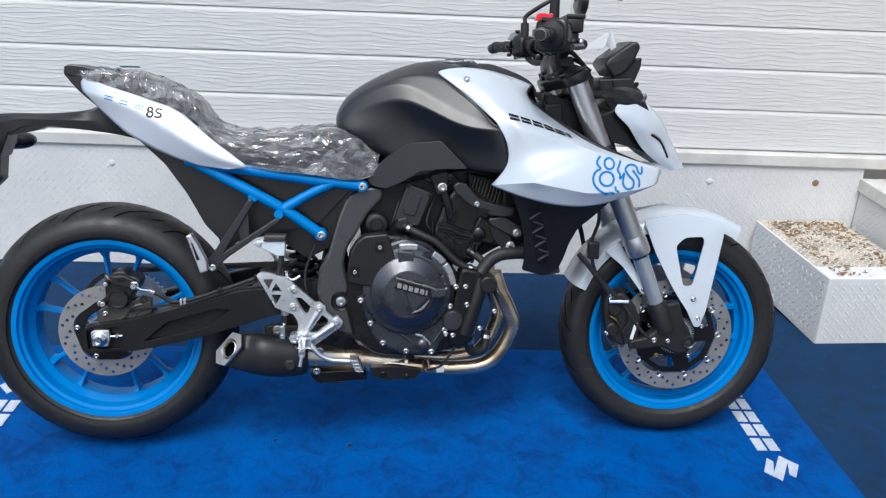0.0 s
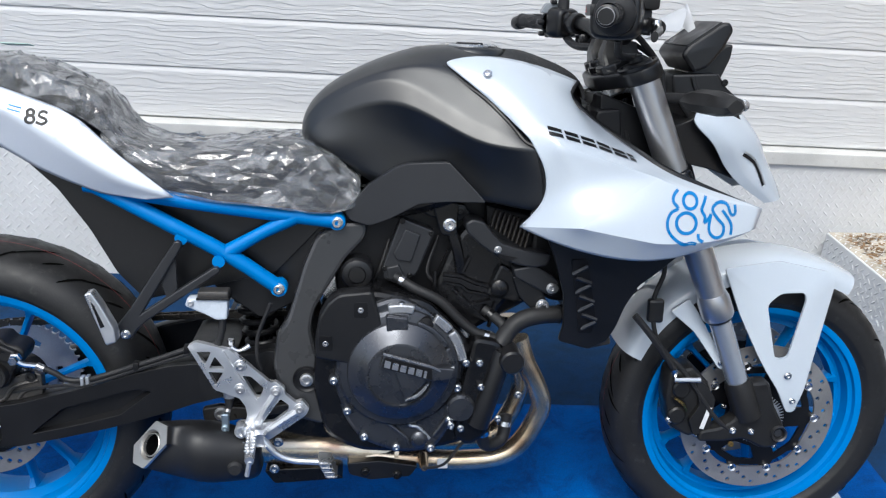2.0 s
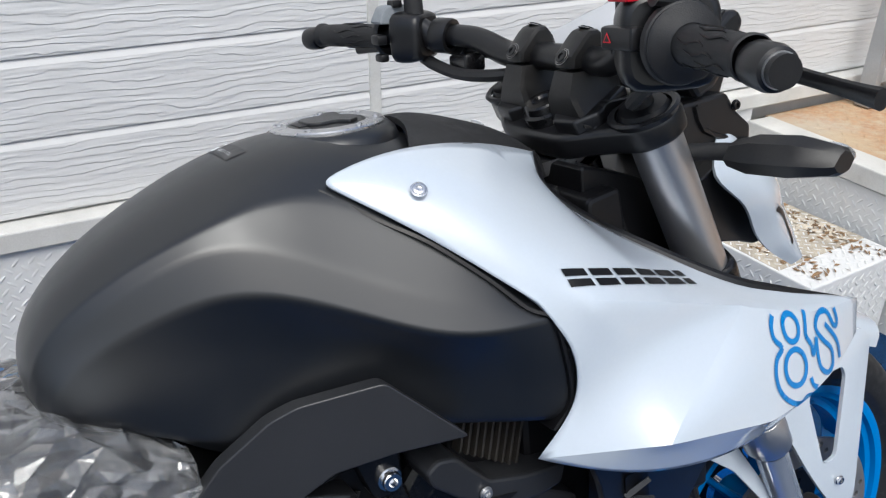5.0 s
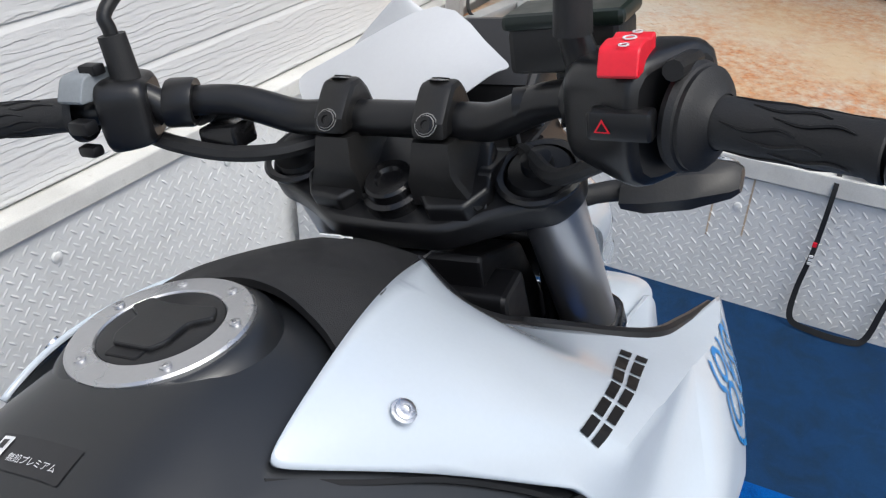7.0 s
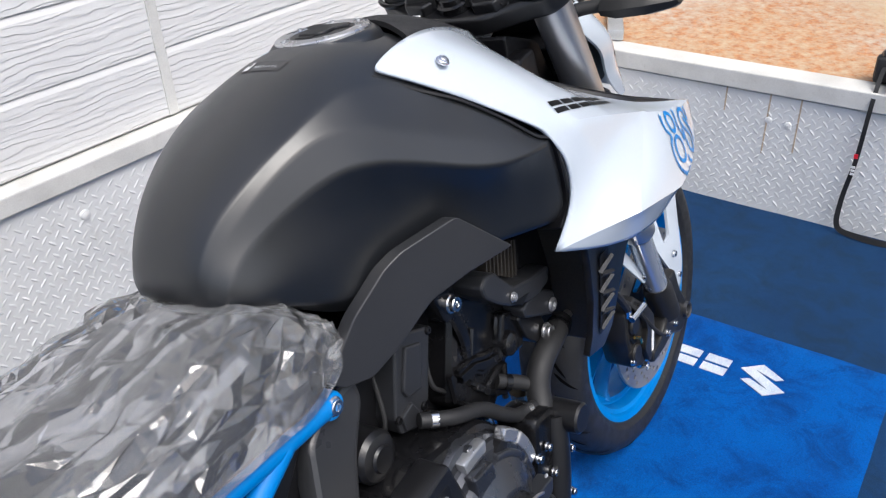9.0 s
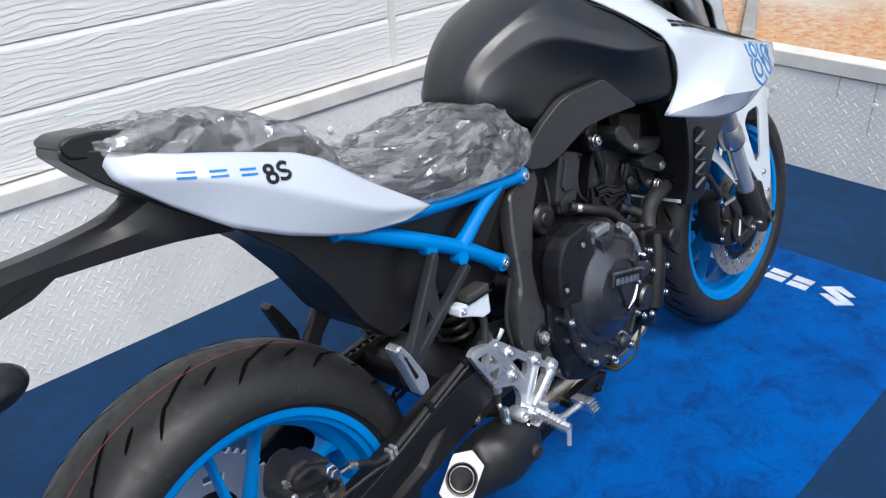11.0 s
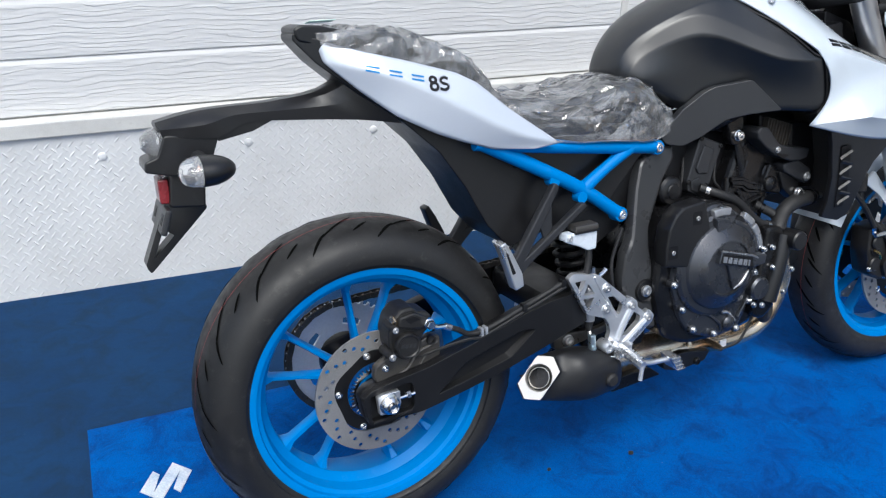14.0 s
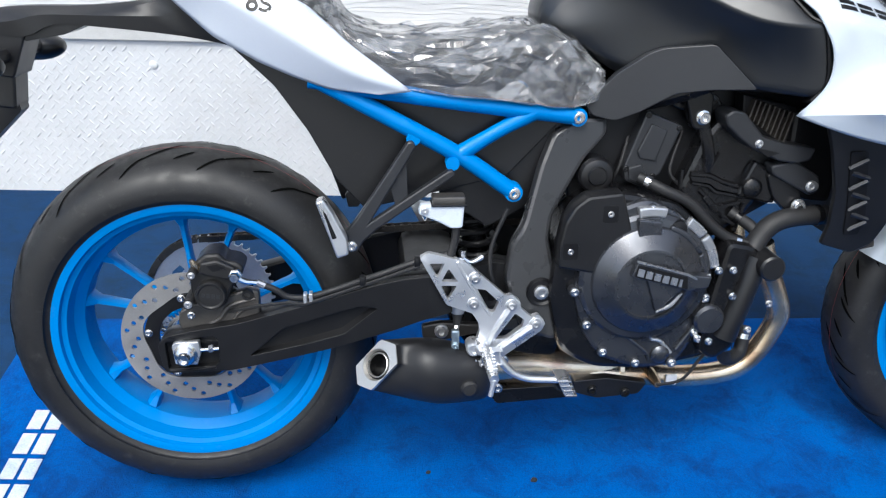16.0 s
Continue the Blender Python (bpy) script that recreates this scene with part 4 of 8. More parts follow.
# front discs, forks and brakes; the fork leans a little more than a plain side view tells
offset()
for s in (-1, 1):
    brake_disc(FA, s * 0.070, 0.155, 0.114, 54, "disc", front)
    lobes = [(FA.x + (0.108 + 0.015 * max(0.0, math.cos(10 * t)) ** 2) * math.cos(t), FA.z + (0.108 + 0.015 * max(0.0, math.cos(10 * t)) ** 2) * math.sin(t)) for t in (2 * math.pi * k / 120 for k in range(120))]
    gaps = []
    for k in range(5):
        t0 = 2 * math.pi * (k + 0.5) / 5
        gaps.append(rounded([(FA.x + r_ * math.cos(t0 + d_), FA.z + r_ * math.sin(t0 + d_)) for r_, d_ in ((0.066, -0.30), (0.066, 0.30), (0.096, 0.42), (0.098, 0.0), (0.096, -0.42))], 0.006))
    part("disc_carrier", prism(lobes, s * 0.064, s * 0.069, 0, [circle(FA.x, FA.z, 0.036, 32), *gaps]), "print_black", front)
    for k in range(10):
        a = 2 * math.pi * k / 10
        part("disc_bobbin", lathe([(0.0001, -0.004), (0.0045, -0.004), (0.0048, -0.002), (0.0085, -0.004), (0.0085, 0.004), (0.0001, 0.004)], (FA.x + 0.117 * math.cos(a), s * 0.070, FA.z + 0.117 * math.sin(a)), "y", 12), "chrome", front)
    for k in range(5):
        a = 2 * math.pi * k / 5 + 0.3
        part("disc_bolt", bolt(FA.x + 0.075 * math.cos(a), s * 0.071, FA.z + 0.075 * math.sin(a), 0.005, 0.005, "y", s), "gold" if k % 2 else "chrome", front)
part("speed_ring", tooth_ring(FA, -0.078, 0.052, 0.040, 48, 0.009, 0.002), "sprocket", front, "toothed speed sensor ring")
part("axle", tube([(FA.x, -0.128, FA.z), (FA.x, 0.128, FA.z)], 0.012, 16, 1), "chrome", front)

FY = 0.112


def fork_line(p):
    """Draws the lower end of the fork forward and outward."""
    f = max(0.0, min(1.1, (0.95 - p.z) / 0.65))
    side = 0.0 if abs(p.y) < 0.05 else math.copysign(0.010, p.y)
    return p + Vector((0.015 * f, side * f, 0.008 * math.sin(math.pi * min(1.0, f))))


WARP[0] = fork_line
TOP, RING, LOW = Vector((1.152, 0, 0.975)), Vector((1.338, 0, 0.520)), Vector((1.412, 0, 0.335))
for s in (-1, 1):
    o = Vector((0, s * FY, 0))
    leg = part("fork_leg", tube([TOP + o, TOP + (RING - TOP) * 0.80 + o, RING + (TOP - RING) * 0.06 + o], [0.0265, 0.0265, 0.0255], 28, 1), "fork", bike, "brushed grey fork tube", 40)
    part("seal_collar", tube([RING + (TOP - RING) * 0.10 + o, RING + (TOP - RING) * 0.075 + o, RING + (TOP - RING) * 0.01 + o, RING + o], [0.0265, 0.030, 0.030, 0.027], 28, 1), "fork", leg)
    part("dust_seal", tube([RING + (TOP - RING) * 0.008 + o, RING - (TOP - RING) * 0.012 + o], [0.0255, 0.023], 24, 1), "rubber", leg)
    part("stanchion", tube([RING + o, LOW + o], 0.0205, 28, 1), "stanchion", leg, "polished stanchion with a blue sheen")
    foot = [(1.376, 0.388), (1.404, 0.396), (1.446, 0.400), (1.462, 0.350), (1.486, 0.312), (1.487, 0.284), (1.472, 0.266), (1.448, 0.262), (1.406, 0.283), (1.366, 0.276), (1.318, 0.276), (1.320, 0.300), (1.360, 0.308), (1.388, 0.326)]
    part("fork_foot", prism(rounded(foot, 0.010), s * 0.125, s * 0.092, 0.006), "caliper", leg, "black cast fork foot")
    part("fork_sleeve", tube([LOW + (RING - LOW) * 0.34 + o, LOW + (RING - LOW) * 0.28 + o, LOW + (RING - LOW) * -0.05 + o], [0.0225, 0.0265, 0.0265], 24, 1), "caliper", leg)
    part("axle_end", lathe([(0.0001, 0), (0.007, 0), (0.0075, -s * 0.003), (0.011, -s * 0.004), (0.012, s * 0.004), (0.015, s * 0.006), (0.016, -s * 0.006), (0.0001, -s * 0.006)][::1], (FA.x, s * 0.126, FA.z), "y", 20), "fork_dark", leg)
    part("pinch_bolt", bolt(1.420, s * 0.125, 0.300, 0.005, 0.006, "y", s), "chrome", leg)
    calf = part("front_caliper", prism(rounded([(1.256, 0.412), (1.300, 0.422), (1.332, 0.392), (1.345, 0.362), (1.338, 0.298), (1.305, 0.279), (1.266, 0.300), (1.252, 0.357)], 0.008), s * 0.112, s * 0.058, 0.007), "caliper", bike, "black radial four-piston brake caliper")
    part("outer_bridge", prism(rounded([(1.303, 0.405), (1.328, 0.388), (1.346, 0.362), (1.340, 0.300), (1.310, 0.288), (1.298, 0.320), (1.316, 0.350)], 0.006), s * 0.122, s * 0.106, 0.004), "caliper", calf)
    for x, z in ((1.280, 0.378), (1.276, 0.326)):
        part("piston_boss", lathe([(0.0001, s * 0.119), (0.014, s * 0.119), (0.017, s * 0.116), (0.018, s * 0.108)], (x, 0, z), "y", 20), "caliper", calf)
    part("caliper_window", prism(rounded([(1.262, 0.362), (1.290, 0.356), (1.296, 0.344), (1.270, 0.346)], 0.003), s * 0.1145, s * 0.110, 0.0005), "print_black", calf)
    part("maker_bar", prism([(1.320, 0.304), (1.328, 0.302), (1.340, 0.345), (1.332, 0.347)], s * 0.1228, s * 0.121, 0), "print_white", calf)
    part("pad_pin", tube([(1.262, s * 0.121, 0.400), (1.312, s * 0.121, 0.400)], 0.0055, 10, 1), "chrome", calf)
    part("spring_clip", tube([(1.268, s * 0.119, 0.362), (1.284, s * 0.121, 0.352), (1.292, s * 0.119, 0.338)], 0.003, 6, 3), "gold", calf)
    for x, z in ((1.262, 0.316), (1.384, 0.302), (1.318, 0.288)):
        part("caliper_bolt", bolt(x, s * (0.125 if x > 1.35 else 0.112), z, 0.0055, 0.006, "y", s), "chrome", calf)
    part("banjo", tube([(1.268, s * 0.112, 0.402), (1.262, s * 0.116, 0.420)], 0.006, 8, 1), "chrome", calf)
    part("brake_hose", tube([(1.262, s * 0.116, 0.420), (1.215, s * 0.120, 0.480), (1.180, s * 0.112, 0.520)] if s < 0 else [(1.262, s * 0.116, 0.420), (1.240, s * 0.100, 0.520), (1.200, s * 0.07, 0.640)], 0.0065, 8, 6), "rubber", bike, "black front brake hose")
part("sensor_cable", tube([(1.232, -0.085, 0.66), (1.232, -0.100, 0.60), (1.215, -0.105, 0.545), (1.228, -0.110, 0.470), (1.290, -0.116, 0.405), (1.345, -0.122, 0.330), (1.400, -0.12, 0.285)], 0.0045, 8, 6), "rubber", bike, "black speed sensor cable")
part("hose_guide", box((1.205, -0.112, 0.505), (1.235, -0.095, 0.55), 0.005), "black_plastic", bike)

# front mudguard: arched blade, rear flap and side stays
offset(0.010, 0, 0.010)
fr = []
for t in range(9):
    a = radians(157 - t * 11.8)
    r = 0.324 if t else 0.322
    row = []
    for w, drop in ((-0.074, 0.040), (-0.070, 0.018), (-0.050, 0.004), (0.0, 0.0), (0.050, 0.004), (0.070, 0.018), (0.074, 0.040)):
        rr = r - drop
        row.append((FA.x + rr * math.cos(a), w, FA.z + rr * math.sin(a)))
    fr.append(row)
guard = part("front_mudguard", patch(fr, 4, 3, 0.003), "white", bike, "gloss white front mudguard with side stays", 45)
WARP[0] = lambda p: Vector((p.x + 0.012 + 0.014 * max(0.0, min(1.0, (p.x - 1.44) / 0.1)), p.y * 1.16, p.z + 0.020))
for s in (-1, 1):
    stay = rounded([(1.352, 0.590), (1.455, 0.606), (1.540, 0.588), (1.553, 0.570), (1.514, 0.354), (1.502, 0.312), (1.490, 0.312), (1.470, 0.356), (1.450, 0.388), (1.425, 0.430), (1.385, 0.505)], 0.008)
    win = rounded([(1.438, 0.524), (1.460, 0.546), (1.500, 0.548), (1.504, 0.534), (1.480, 0.422), (1.458, 0.420)], 0.010)
    b = prism(stay, -0.0025, 0.0025, 0.0015, [win])
    for v in b.verts:
        u = max(0.0, min(1.0, (v.co.z - 0.33) / 0.27))
        v.co.y += s * (0.098 - 0.030 * u ** 1.5)
    part("front_stay", b, "white", guard)
    b = prism(rounded([(1.255, 0.505), (1.290, 0.530), (1.312, 0.500), (1.368, 0.402), (1.352, 0.400), (1.300, 0.470)], 0.006), -0.0025, 0.0025, 0.0015)
    for v in b.verts:
        u = max(0.0, min(1.0, (v.co.z - 0.40) / 0.12))
        v.co.y += s * (0.098 - 0.026 * u)
    part("rear_stay", b, "white", guard)
    for x, z in ((1.483, 0.388), (1.497, 0.336), (1.355, 0.413)):
        part("stay_bolt", bolt(x, s * 0.099, z, 0.0055, 0.004, "y", s), "chrome", guard)

# ---- tank, panels, seat and tail ----
offset(0, 0.008, 0)


def cage(name, rows, material, parent, label="", creases=(), levels=3):
    """A mirrored skin over half-sections that run from the middle outwards, smoothed, with creased columns."""
    b = shape()
    vs = []
    for row in rows:
        right = [b.verts.new(p) for p in row]
        left = [right[0]] + [b.verts.new((p[0], -p[1], p[2])) for p in row[1:]]
        vs.append((right, left))
    m = len(rows[0])
    for (r0, l0), (r1, l1) in zip(vs, vs[1:]):
        for j in range(m - 1):
            b.faces.new((r0[j], r0[j + 1], r1[j + 1], r1[j]))
            b.faces.new((l0[j + 1], l0[j], l1[j], l1[j + 1]))
    for r, l in (vs[0], vs[-1]):
        b.faces.new(r + l[:0:-1])
    lay = b.edges.layers.float.new("crease_edge")
    for j, w in creases:
        for (r0, l0), (r1, l1) in zip(vs, vs[1:]):
            for e in (b.edges.get((r0[j], r1[j])), b.edges.get((l0[j], l1[j]))):
                if e:
                    e[lay] = w
    ob = part(name, b, material, parent, label, 180)
    mod = ob.modifiers.new("smooth", "SUBSURF")
    mod.levels = mod.render_levels = levels
    return ob


tank_rows = [
    [(0.578, 0, 0.810), (0.578, -0.022, 0.810), (0.580, -0.030, 0.810), (0.582, -0.037, 0.809), (0.587, -0.047, 0.807), (0.594, -0.054, 0.805), (0.600, -0.052, 0.801), (0.61, -0.03, 0.796)],
    [(0.568, 0, 0.846), (0.569, -0.03, 0.846), (0.572, -0.044, 0.844), (0.575, -0.054, 0.839), (0.584, -0.068, 0.832), (0.600, -0.080, 0.822), (0.615, -0.074, 0.808), (0.625, -0.05, 0.800)],
    [(0.586, 0, 0.892), (0.588, -0.03, 0.892), (0.593, -0.049, 0.884), (0.597, -0.056, 0.874), (0.604, -0.068, 0.862), (0.630, -0.090, 0.828), (0.650, -0.082, 0.793), (0.657, -0.06, 0.783)],
    [(0.634, 0, 0.934), (0.636, -0.035, 0.934), (0.642, -0.069, 0.921), (0.647, -0.078, 0.911), (0.657, -0.088, 0.886), (0.682, -0.096, 0.840), (0.698, -0.092, 0.770), (0.70, -0.08, 0.752)],
    [(0.732, 0, 0.981), (0.732, -0.040, 0.979), (0.731, -0.093, 0.959), (0.728, -0.101, 0.950), (0.731, -0.117, 0.911), (0.745, -0.099, 0.850), (0.750, -0.101, 0.765), (0.75, -0.09, 0.74)],
    [(0.812, 0, 0.999), (0.814, -0.054, 0.997), (0.818, -0.094, 0.967), (0.806, -0.132, 0.908), (0.815, -0.151, 0.871), (0.822, -0.122, 0.820), (0.824, -0.121, 0.755), (0.82, -0.10, 0.735)],
    [(0.905, 0, 0.999), (0.900, -0.072, 0.984), (0.883, -0.141, 0.916), (0.877, -0.172, 0.868), (0.880, -0.189, 0.838), (0.893, -0.154, 0.790), (0.900, -0.152, 0.738), (0.90, -0.11, 0.73)],
    [(0.968, 0, 0.972), (0.960, -0.075, 0.952), (0.950, -0.188, 0.866), (0.950, -0.196, 0.852), (0.970, -0.207, 0.840), (0.988, -0.2135, 0.797), (1.000, -0.212, 0.730), (0.98, -0.12, 0.73)],
    [(1.000, 0, 0.950), (0.998, -0.05, 0.945), (0.990, -0.130, 0.870), (0.995, -0.165, 0.855), (1.000, -0.182, 0.842), (1.012, -0.190, 0.795), (1.016, -0.186, 0.736), (0.99, -0.11, 0.735)],
]
tank = cage("fuel_tank", tank_rows, "tank", bike, "matt black fuel tank with knee recesses", ((2, 0.9), (3, 0.8), (4, 1.0), (6, 0.5)))

# filler cap
cap_c = (0.872, 0.008, 0.9925)
cap = part("filler_cap", lathe([(0.0001, 0.005), (0.033, 0.005), (0.036, 0.004), (0.0365, 0.003), (0.0365, -0.01)], cap_c, "z", 48), "black_plastic", bike, "black lockable filler cap in a satin ring", 40)
part("cap_ring", lathe([(0.0365, -0.004), (0.0365, 0.004), (0.0375, 0.0050), (0.0520, 0.0044), (0.0535, 0.003), (0.0535, -0.008)], cap_c, "z", 64), "cap_ring", cap, "satin metal ring")
part("cap_seat", lathe([(0.0535, 0.001), (0.0565, 0.000), (0.063, -0.006), (0.068, -0.020)], cap_c, "z", 64), "tank", cap)
offset(-0.002, 0.013, 0.0015)
part("key_cover", prism(rounded([(0.850, -0.010), (0.858, -0.016), (0.876, -0.016), (0.884, -0.028), (0.895, -0.021), (0.892, -0.005), (0.892, 0.013), (0.895, 0.028), (0.884, 0.034), (0.876, 0.022), (0.858, 0.022), (0.850, 0.016)], 0.003), 0.9945, 0.999, 0.0012, axis="z"), "black_plastic", cap)
part("key_recess", prism(rounded([(0.842, -0.008), (0.853, -0.008), (0.853, 0.016), (0.842, 0.016)], 0.003), 0.9935, 0.997, 0.001, axis="z"), "print_black", cap)
offset(0, 0.008, 0)
for a in (25, 75, 150, 225, 285, 335):
    part("cap_screw", bolt(cap_c[0] + 0.0450 * math.cos(radians(a)), cap_c[1] + 0.0450 * math.sin(radians(a)), 0.9965, 0.0034, 0.0022, "z", 1), "cap_ring", cap)

# grained cover ahead of the cap
pad_rows = []
for i, (x0, hw, zc, ze) in enumerate(((0.905, 0.083, 0.992, 0.972), (0.955, 0.080, 0.990, 0.972), (1.005, 0.068, 0.978, 0.960), (1.045, 0.058, 0.962, 0.947), (1.068, 0.052, 0.945, 0.936), (1.078, 0.050, 0.915, 0.912))):
    row = []
    for u in (-1, -0.8, -0.4, 0, 0.4, 0.8, 1):
        x = x0 + (0.030 * (1 - u * u) if i == 0 else 0.010 * (1 - u * u) if i == 1 else 0)
        row.append((x, hw * u, ze + (zc - ze) * (1 - u * u)))
    pad_rows.append(row)
front_pad = part("tank_front_cover", patch(pad_rows, 5, 4, 0.006), "pad", bike, "grained black plastic cover ahead of the filler cap", 45)
for k, (x, w) in enumerate(((1.030, 0.018), (1.036, 0.012), (1.042, 0.020))):
    part("small_mark", box((x, -w / 2, 0.9695 - 0.004 * k), (x + 0.002, w / 2, 0.9715 - 0.004 * k), 0), "print_white", front_pad)

# white side panels: a smooth rear end, then hard facets drawn out to the pointed wing
WING = ((0.817, -0.092, 0.968), (0.823, -0.101, 0.962), (0.862, -0.094, 0.980), (0.872, -0.119, 0.963), (0.884, -0.146, 0.918),
        (0.928, -0.084, 0.978), (0.935, -0.140, 0.950), (0.944, -0.184, 0.897), (0.951, -0.199, 0.855), (1.000, -0.068, 0.962),
        (0.995, -0.150, 0.915), (0.994, -0.216, 0.849), (0.976, -0.209, 0.812), (1.057, -0.056, 0.941), (1.046, -0.150, 0.886),
        (1.032, -0.099, 0.914), (1.110, -0.116, 0.853), (1.085, -0.182, 0.842), (1.078, -0.224, 0.826), (1.175, -0.190, 0.811),
        (1.160, -0.230, 0.800), (0.987, -0.208, 0.757), (0.944, -0.195, 0.708), (1.030, -0.268, 0.724), (1.026, -0.222, 0.790),
        (1.016, -0.244, 0.683), (1.135, -0.250, 0.660), (1.152, -0.274, 0.702), (1.228, -0.248, 0.678), (1.240, -0.210, 0.784),
        (1.248, -0.240, 0.768), (1.250, -0.262, 0.700), (1.347, -0.224, 0.752), (1.334, -0.234, 0.720), (1.125, -0.264, 0.757))
WING_FACES = ((0, 2, 3, 1), (1, 3, 4), (2, 5, 6, 3), (3, 6, 7, 4), (4, 7, 8), (5, 9, 10, 6), (6, 10, 11, 7), (7, 11, 12, 8), (9, 13, 15, 14), (9, 14, 10),
              (10, 14, 18, 11), (15, 16, 17, 14), (14, 17, 18), (16, 19, 20, 17), (17, 20, 18), (11, 18, 24), (11, 24, 21, 12), (18, 20, 24), (20, 23, 24),
              (24, 23, 22, 21), (23, 25, 22), (19, 29, 30, 20), (29, 32, 30), (20, 30, 34), (20, 34, 23), (34, 27, 23), (30, 31, 27, 34), (30, 32, 33, 31),
              (23, 27, 26, 25), (27, 31, 28, 26), (31, 33, 28))
WING_CREASES = ((11, 18, 0.95), (18, 20, 1.0), (20, 23, 1.0), (20, 30, 0.95), (30, 32, 0.95), (22, 23, 1.0), (23, 27, 1.0), (27, 31, 1.0), (31, 33, 1.0), (11, 24, 0.6), (10, 11, 0.2))
WING_CORNERS = ((8, 0.7), (13, 0.9), (15, 0.8), (22, 1.0), (32, 1.0), (33, 0.9), (0, 0.15), (1, 0.15), (12, 0.3), (20, 1.0), (23, 1.0), (11, 0.8), (27, 0.8))


def creased(name, points, faces, material, parent, label, creases, corners, thick=0.004, levels=3):
    """An open panel over a net of faces, smoothed, with creased edges and kept corners."""
    b = shape()
    lay = b.edges.layers.float.new("crease_edge")
    vlay = b.verts.layers.float.new("crease_vert")
    vs = [b.verts.new(p) for p in points]
    for f in faces:
        b.faces.new([vs[i] for i in f])
    for i, j, w in creases:
        b.edges.get((vs[i], vs[j]))[lay] = w
    for i, w in corners:
        vs[i][vlay] = w
    keen = [b.edges.get((vs[i], vs[j])) for i, j, w in creases if w >= 0.9]
    for e in keen:
        e.smooth = False
    ob = part(name, b, material, parent, label, None)
    mod = ob.modifiers.new("smooth", "SUBSURF")
    mod.levels = mod.render_levels = levels
    sol = ob.modifiers.new("thickness", "SOLIDIFY")
    sol.thickness, sol.offset = thick, 0.0
    return ob


lining = [[(1.053, -0.050, 0.939), (1.064, -0.028, 0.926), (1.084, 0.0, 0.905)], [(1.034, -0.094, 0.911), (1.056, -0.070, 0.893), (1.090, 0.0, 0.875)], [(1.110, -0.113, 0.850), (1.116, -0.100, 0.840), (1.115, -0.06, 0.81)], [(1.176, -0.185, 0.808), (1.180, -0.170, 0.795), (1.178, -0.160, 0.77)], [(1.242, -0.205, 0.781), (1.246, -0.190, 0.768), (1.245, -0.182, 0.735)], [(1.325, -0.215, 0.750), (1.322, -0.206, 0.740), (1.32, -0.20, 0.730)]]
wings = []
for s in (-1, 1):
    pts = [(x, -s * y, z) for x, y, z in WING]
    ob = creased("side_panel", pts, WING_FACES, "white", bike, "gloss white tank side panel drawn out to a point", WING_CREASES, WING_CORNERS)
    wings.append(ob)
    part("panel_lining", patch(lining if s < 0 else mirrored(lining), 5, 3, 0.003), "black_plastic", ob, "black inner lining")
    trim = [(1.060, 0.052, 0.940), (1.044, 0.080, 0.924), (1.040, 0.097, 0.912), (1.072, 0.108, 0.883), (1.115, 0.116, 0.854), (1.180, 0.187, 0.812), (1.244, 0.206, 0.785), (1.325, 0.218, 0.757)]
    part("edge_trim", tube([(x, s * y, z) for x, y, z in trim], [0.004, 0.006, 0.007, 0.007, 0.007, 0.006, 0.006, 0.003], 8, 5), "black_plastic", ob, "black edge trim")
    seam = [(0.815, 0.094, 0.963), (0.850, 0.121, 0.937), (0.884, 0.147, 0.914), (0.920, 0.174, 0.880), (0.944, 0.193, 0.853), (0.962, 0.202, 0.842), (0.972, 0.204, 0.812), (0.980, 0.202, 0.757), (0.962, 0.198, 0.730)]
    edge_in = [[(x, s * (y + 0.001), z) for x, y, z in seam], [(x + 0.002, s * (y - 0.010), z - 0.004) for x, y, z in seam], [(x + 0.006, s * (y - 0.035), z - 0.008) for x, y, z in seam]]
    part("panel_seam", patch(edge_in, 2, 4, 0.003), "print_black", ob)
    b = bolt(0, 0, 0, 0.0060, 0.0035, "z", 1)
    b.transform(Matrix.Translation((0.886, s * 0.1315, 0.954)) @ Vector((-0.1, s * 0.62, 0.75)).normalized().to_track_quat("Z", "Y").to_matrix().to_4x4())
    part("panel_screw", b, "chrome", ob)

offset()
airbox = part("airbox", prism(rounded([(1.000, 0.900), (1.062, 0.905), (1.105, 0.870), (1.125, 0.800), (1.105, 0.700), (0.990, 0.720)], 0.012), -0.062, 0.062, 0.010), "engine", bike, "black airbox behind the steering head")
# added black block for the dark tangle of cables below the yoke
part("wiring_cover", prism(rounded([(1.085, 0.895), (1.128, 0.900), (1.142, 0.800), (1.120, 0.700), (1.080, 0.720)], 0.008), -0.098, 0.098, 0.006), "print_black", airbox)
# added black block that darkens the open space behind the fork
part("cable_cowl", prism(rounded([(1.095, 0.925), (1.180, 0.895), (1.262, 0.740), (1.250, 0.660), (1.110, 0.690)], 0.010), -0.076, 0.076, 0.008), "print_black", airbox)
part("airbox_rib", box((1.070, -0.066, 0.740), (1.100, 0.066, 0.770), 0.004), "engine", airbox)

# charcoal frame covers below the tank
cov = rounded([(0.650, 0.706), (0.692, 0.757), (0.735, 0.790), (0.757, 0.799), (0.826, 0.807), (0.889, 0.743), (0.826, 0.739), (0.778, 0.731), (0.730, 0.700), (0.695, 0.684), (0.662, 0.690)], 0.006)
for s in (-1, 1):
    b = prism(cov, -0.006, 0.010, 0.005, segments=3)
    for v in b.verts:
        v.co.y = s * (0.072 + 0.086 * max(0.0, (v.co.x - 0.65) / 0.24) + v.co.y)
    part("frame_cover", b, "dark_cover", bike, "charcoal plastic cover between tank and frame", 40)

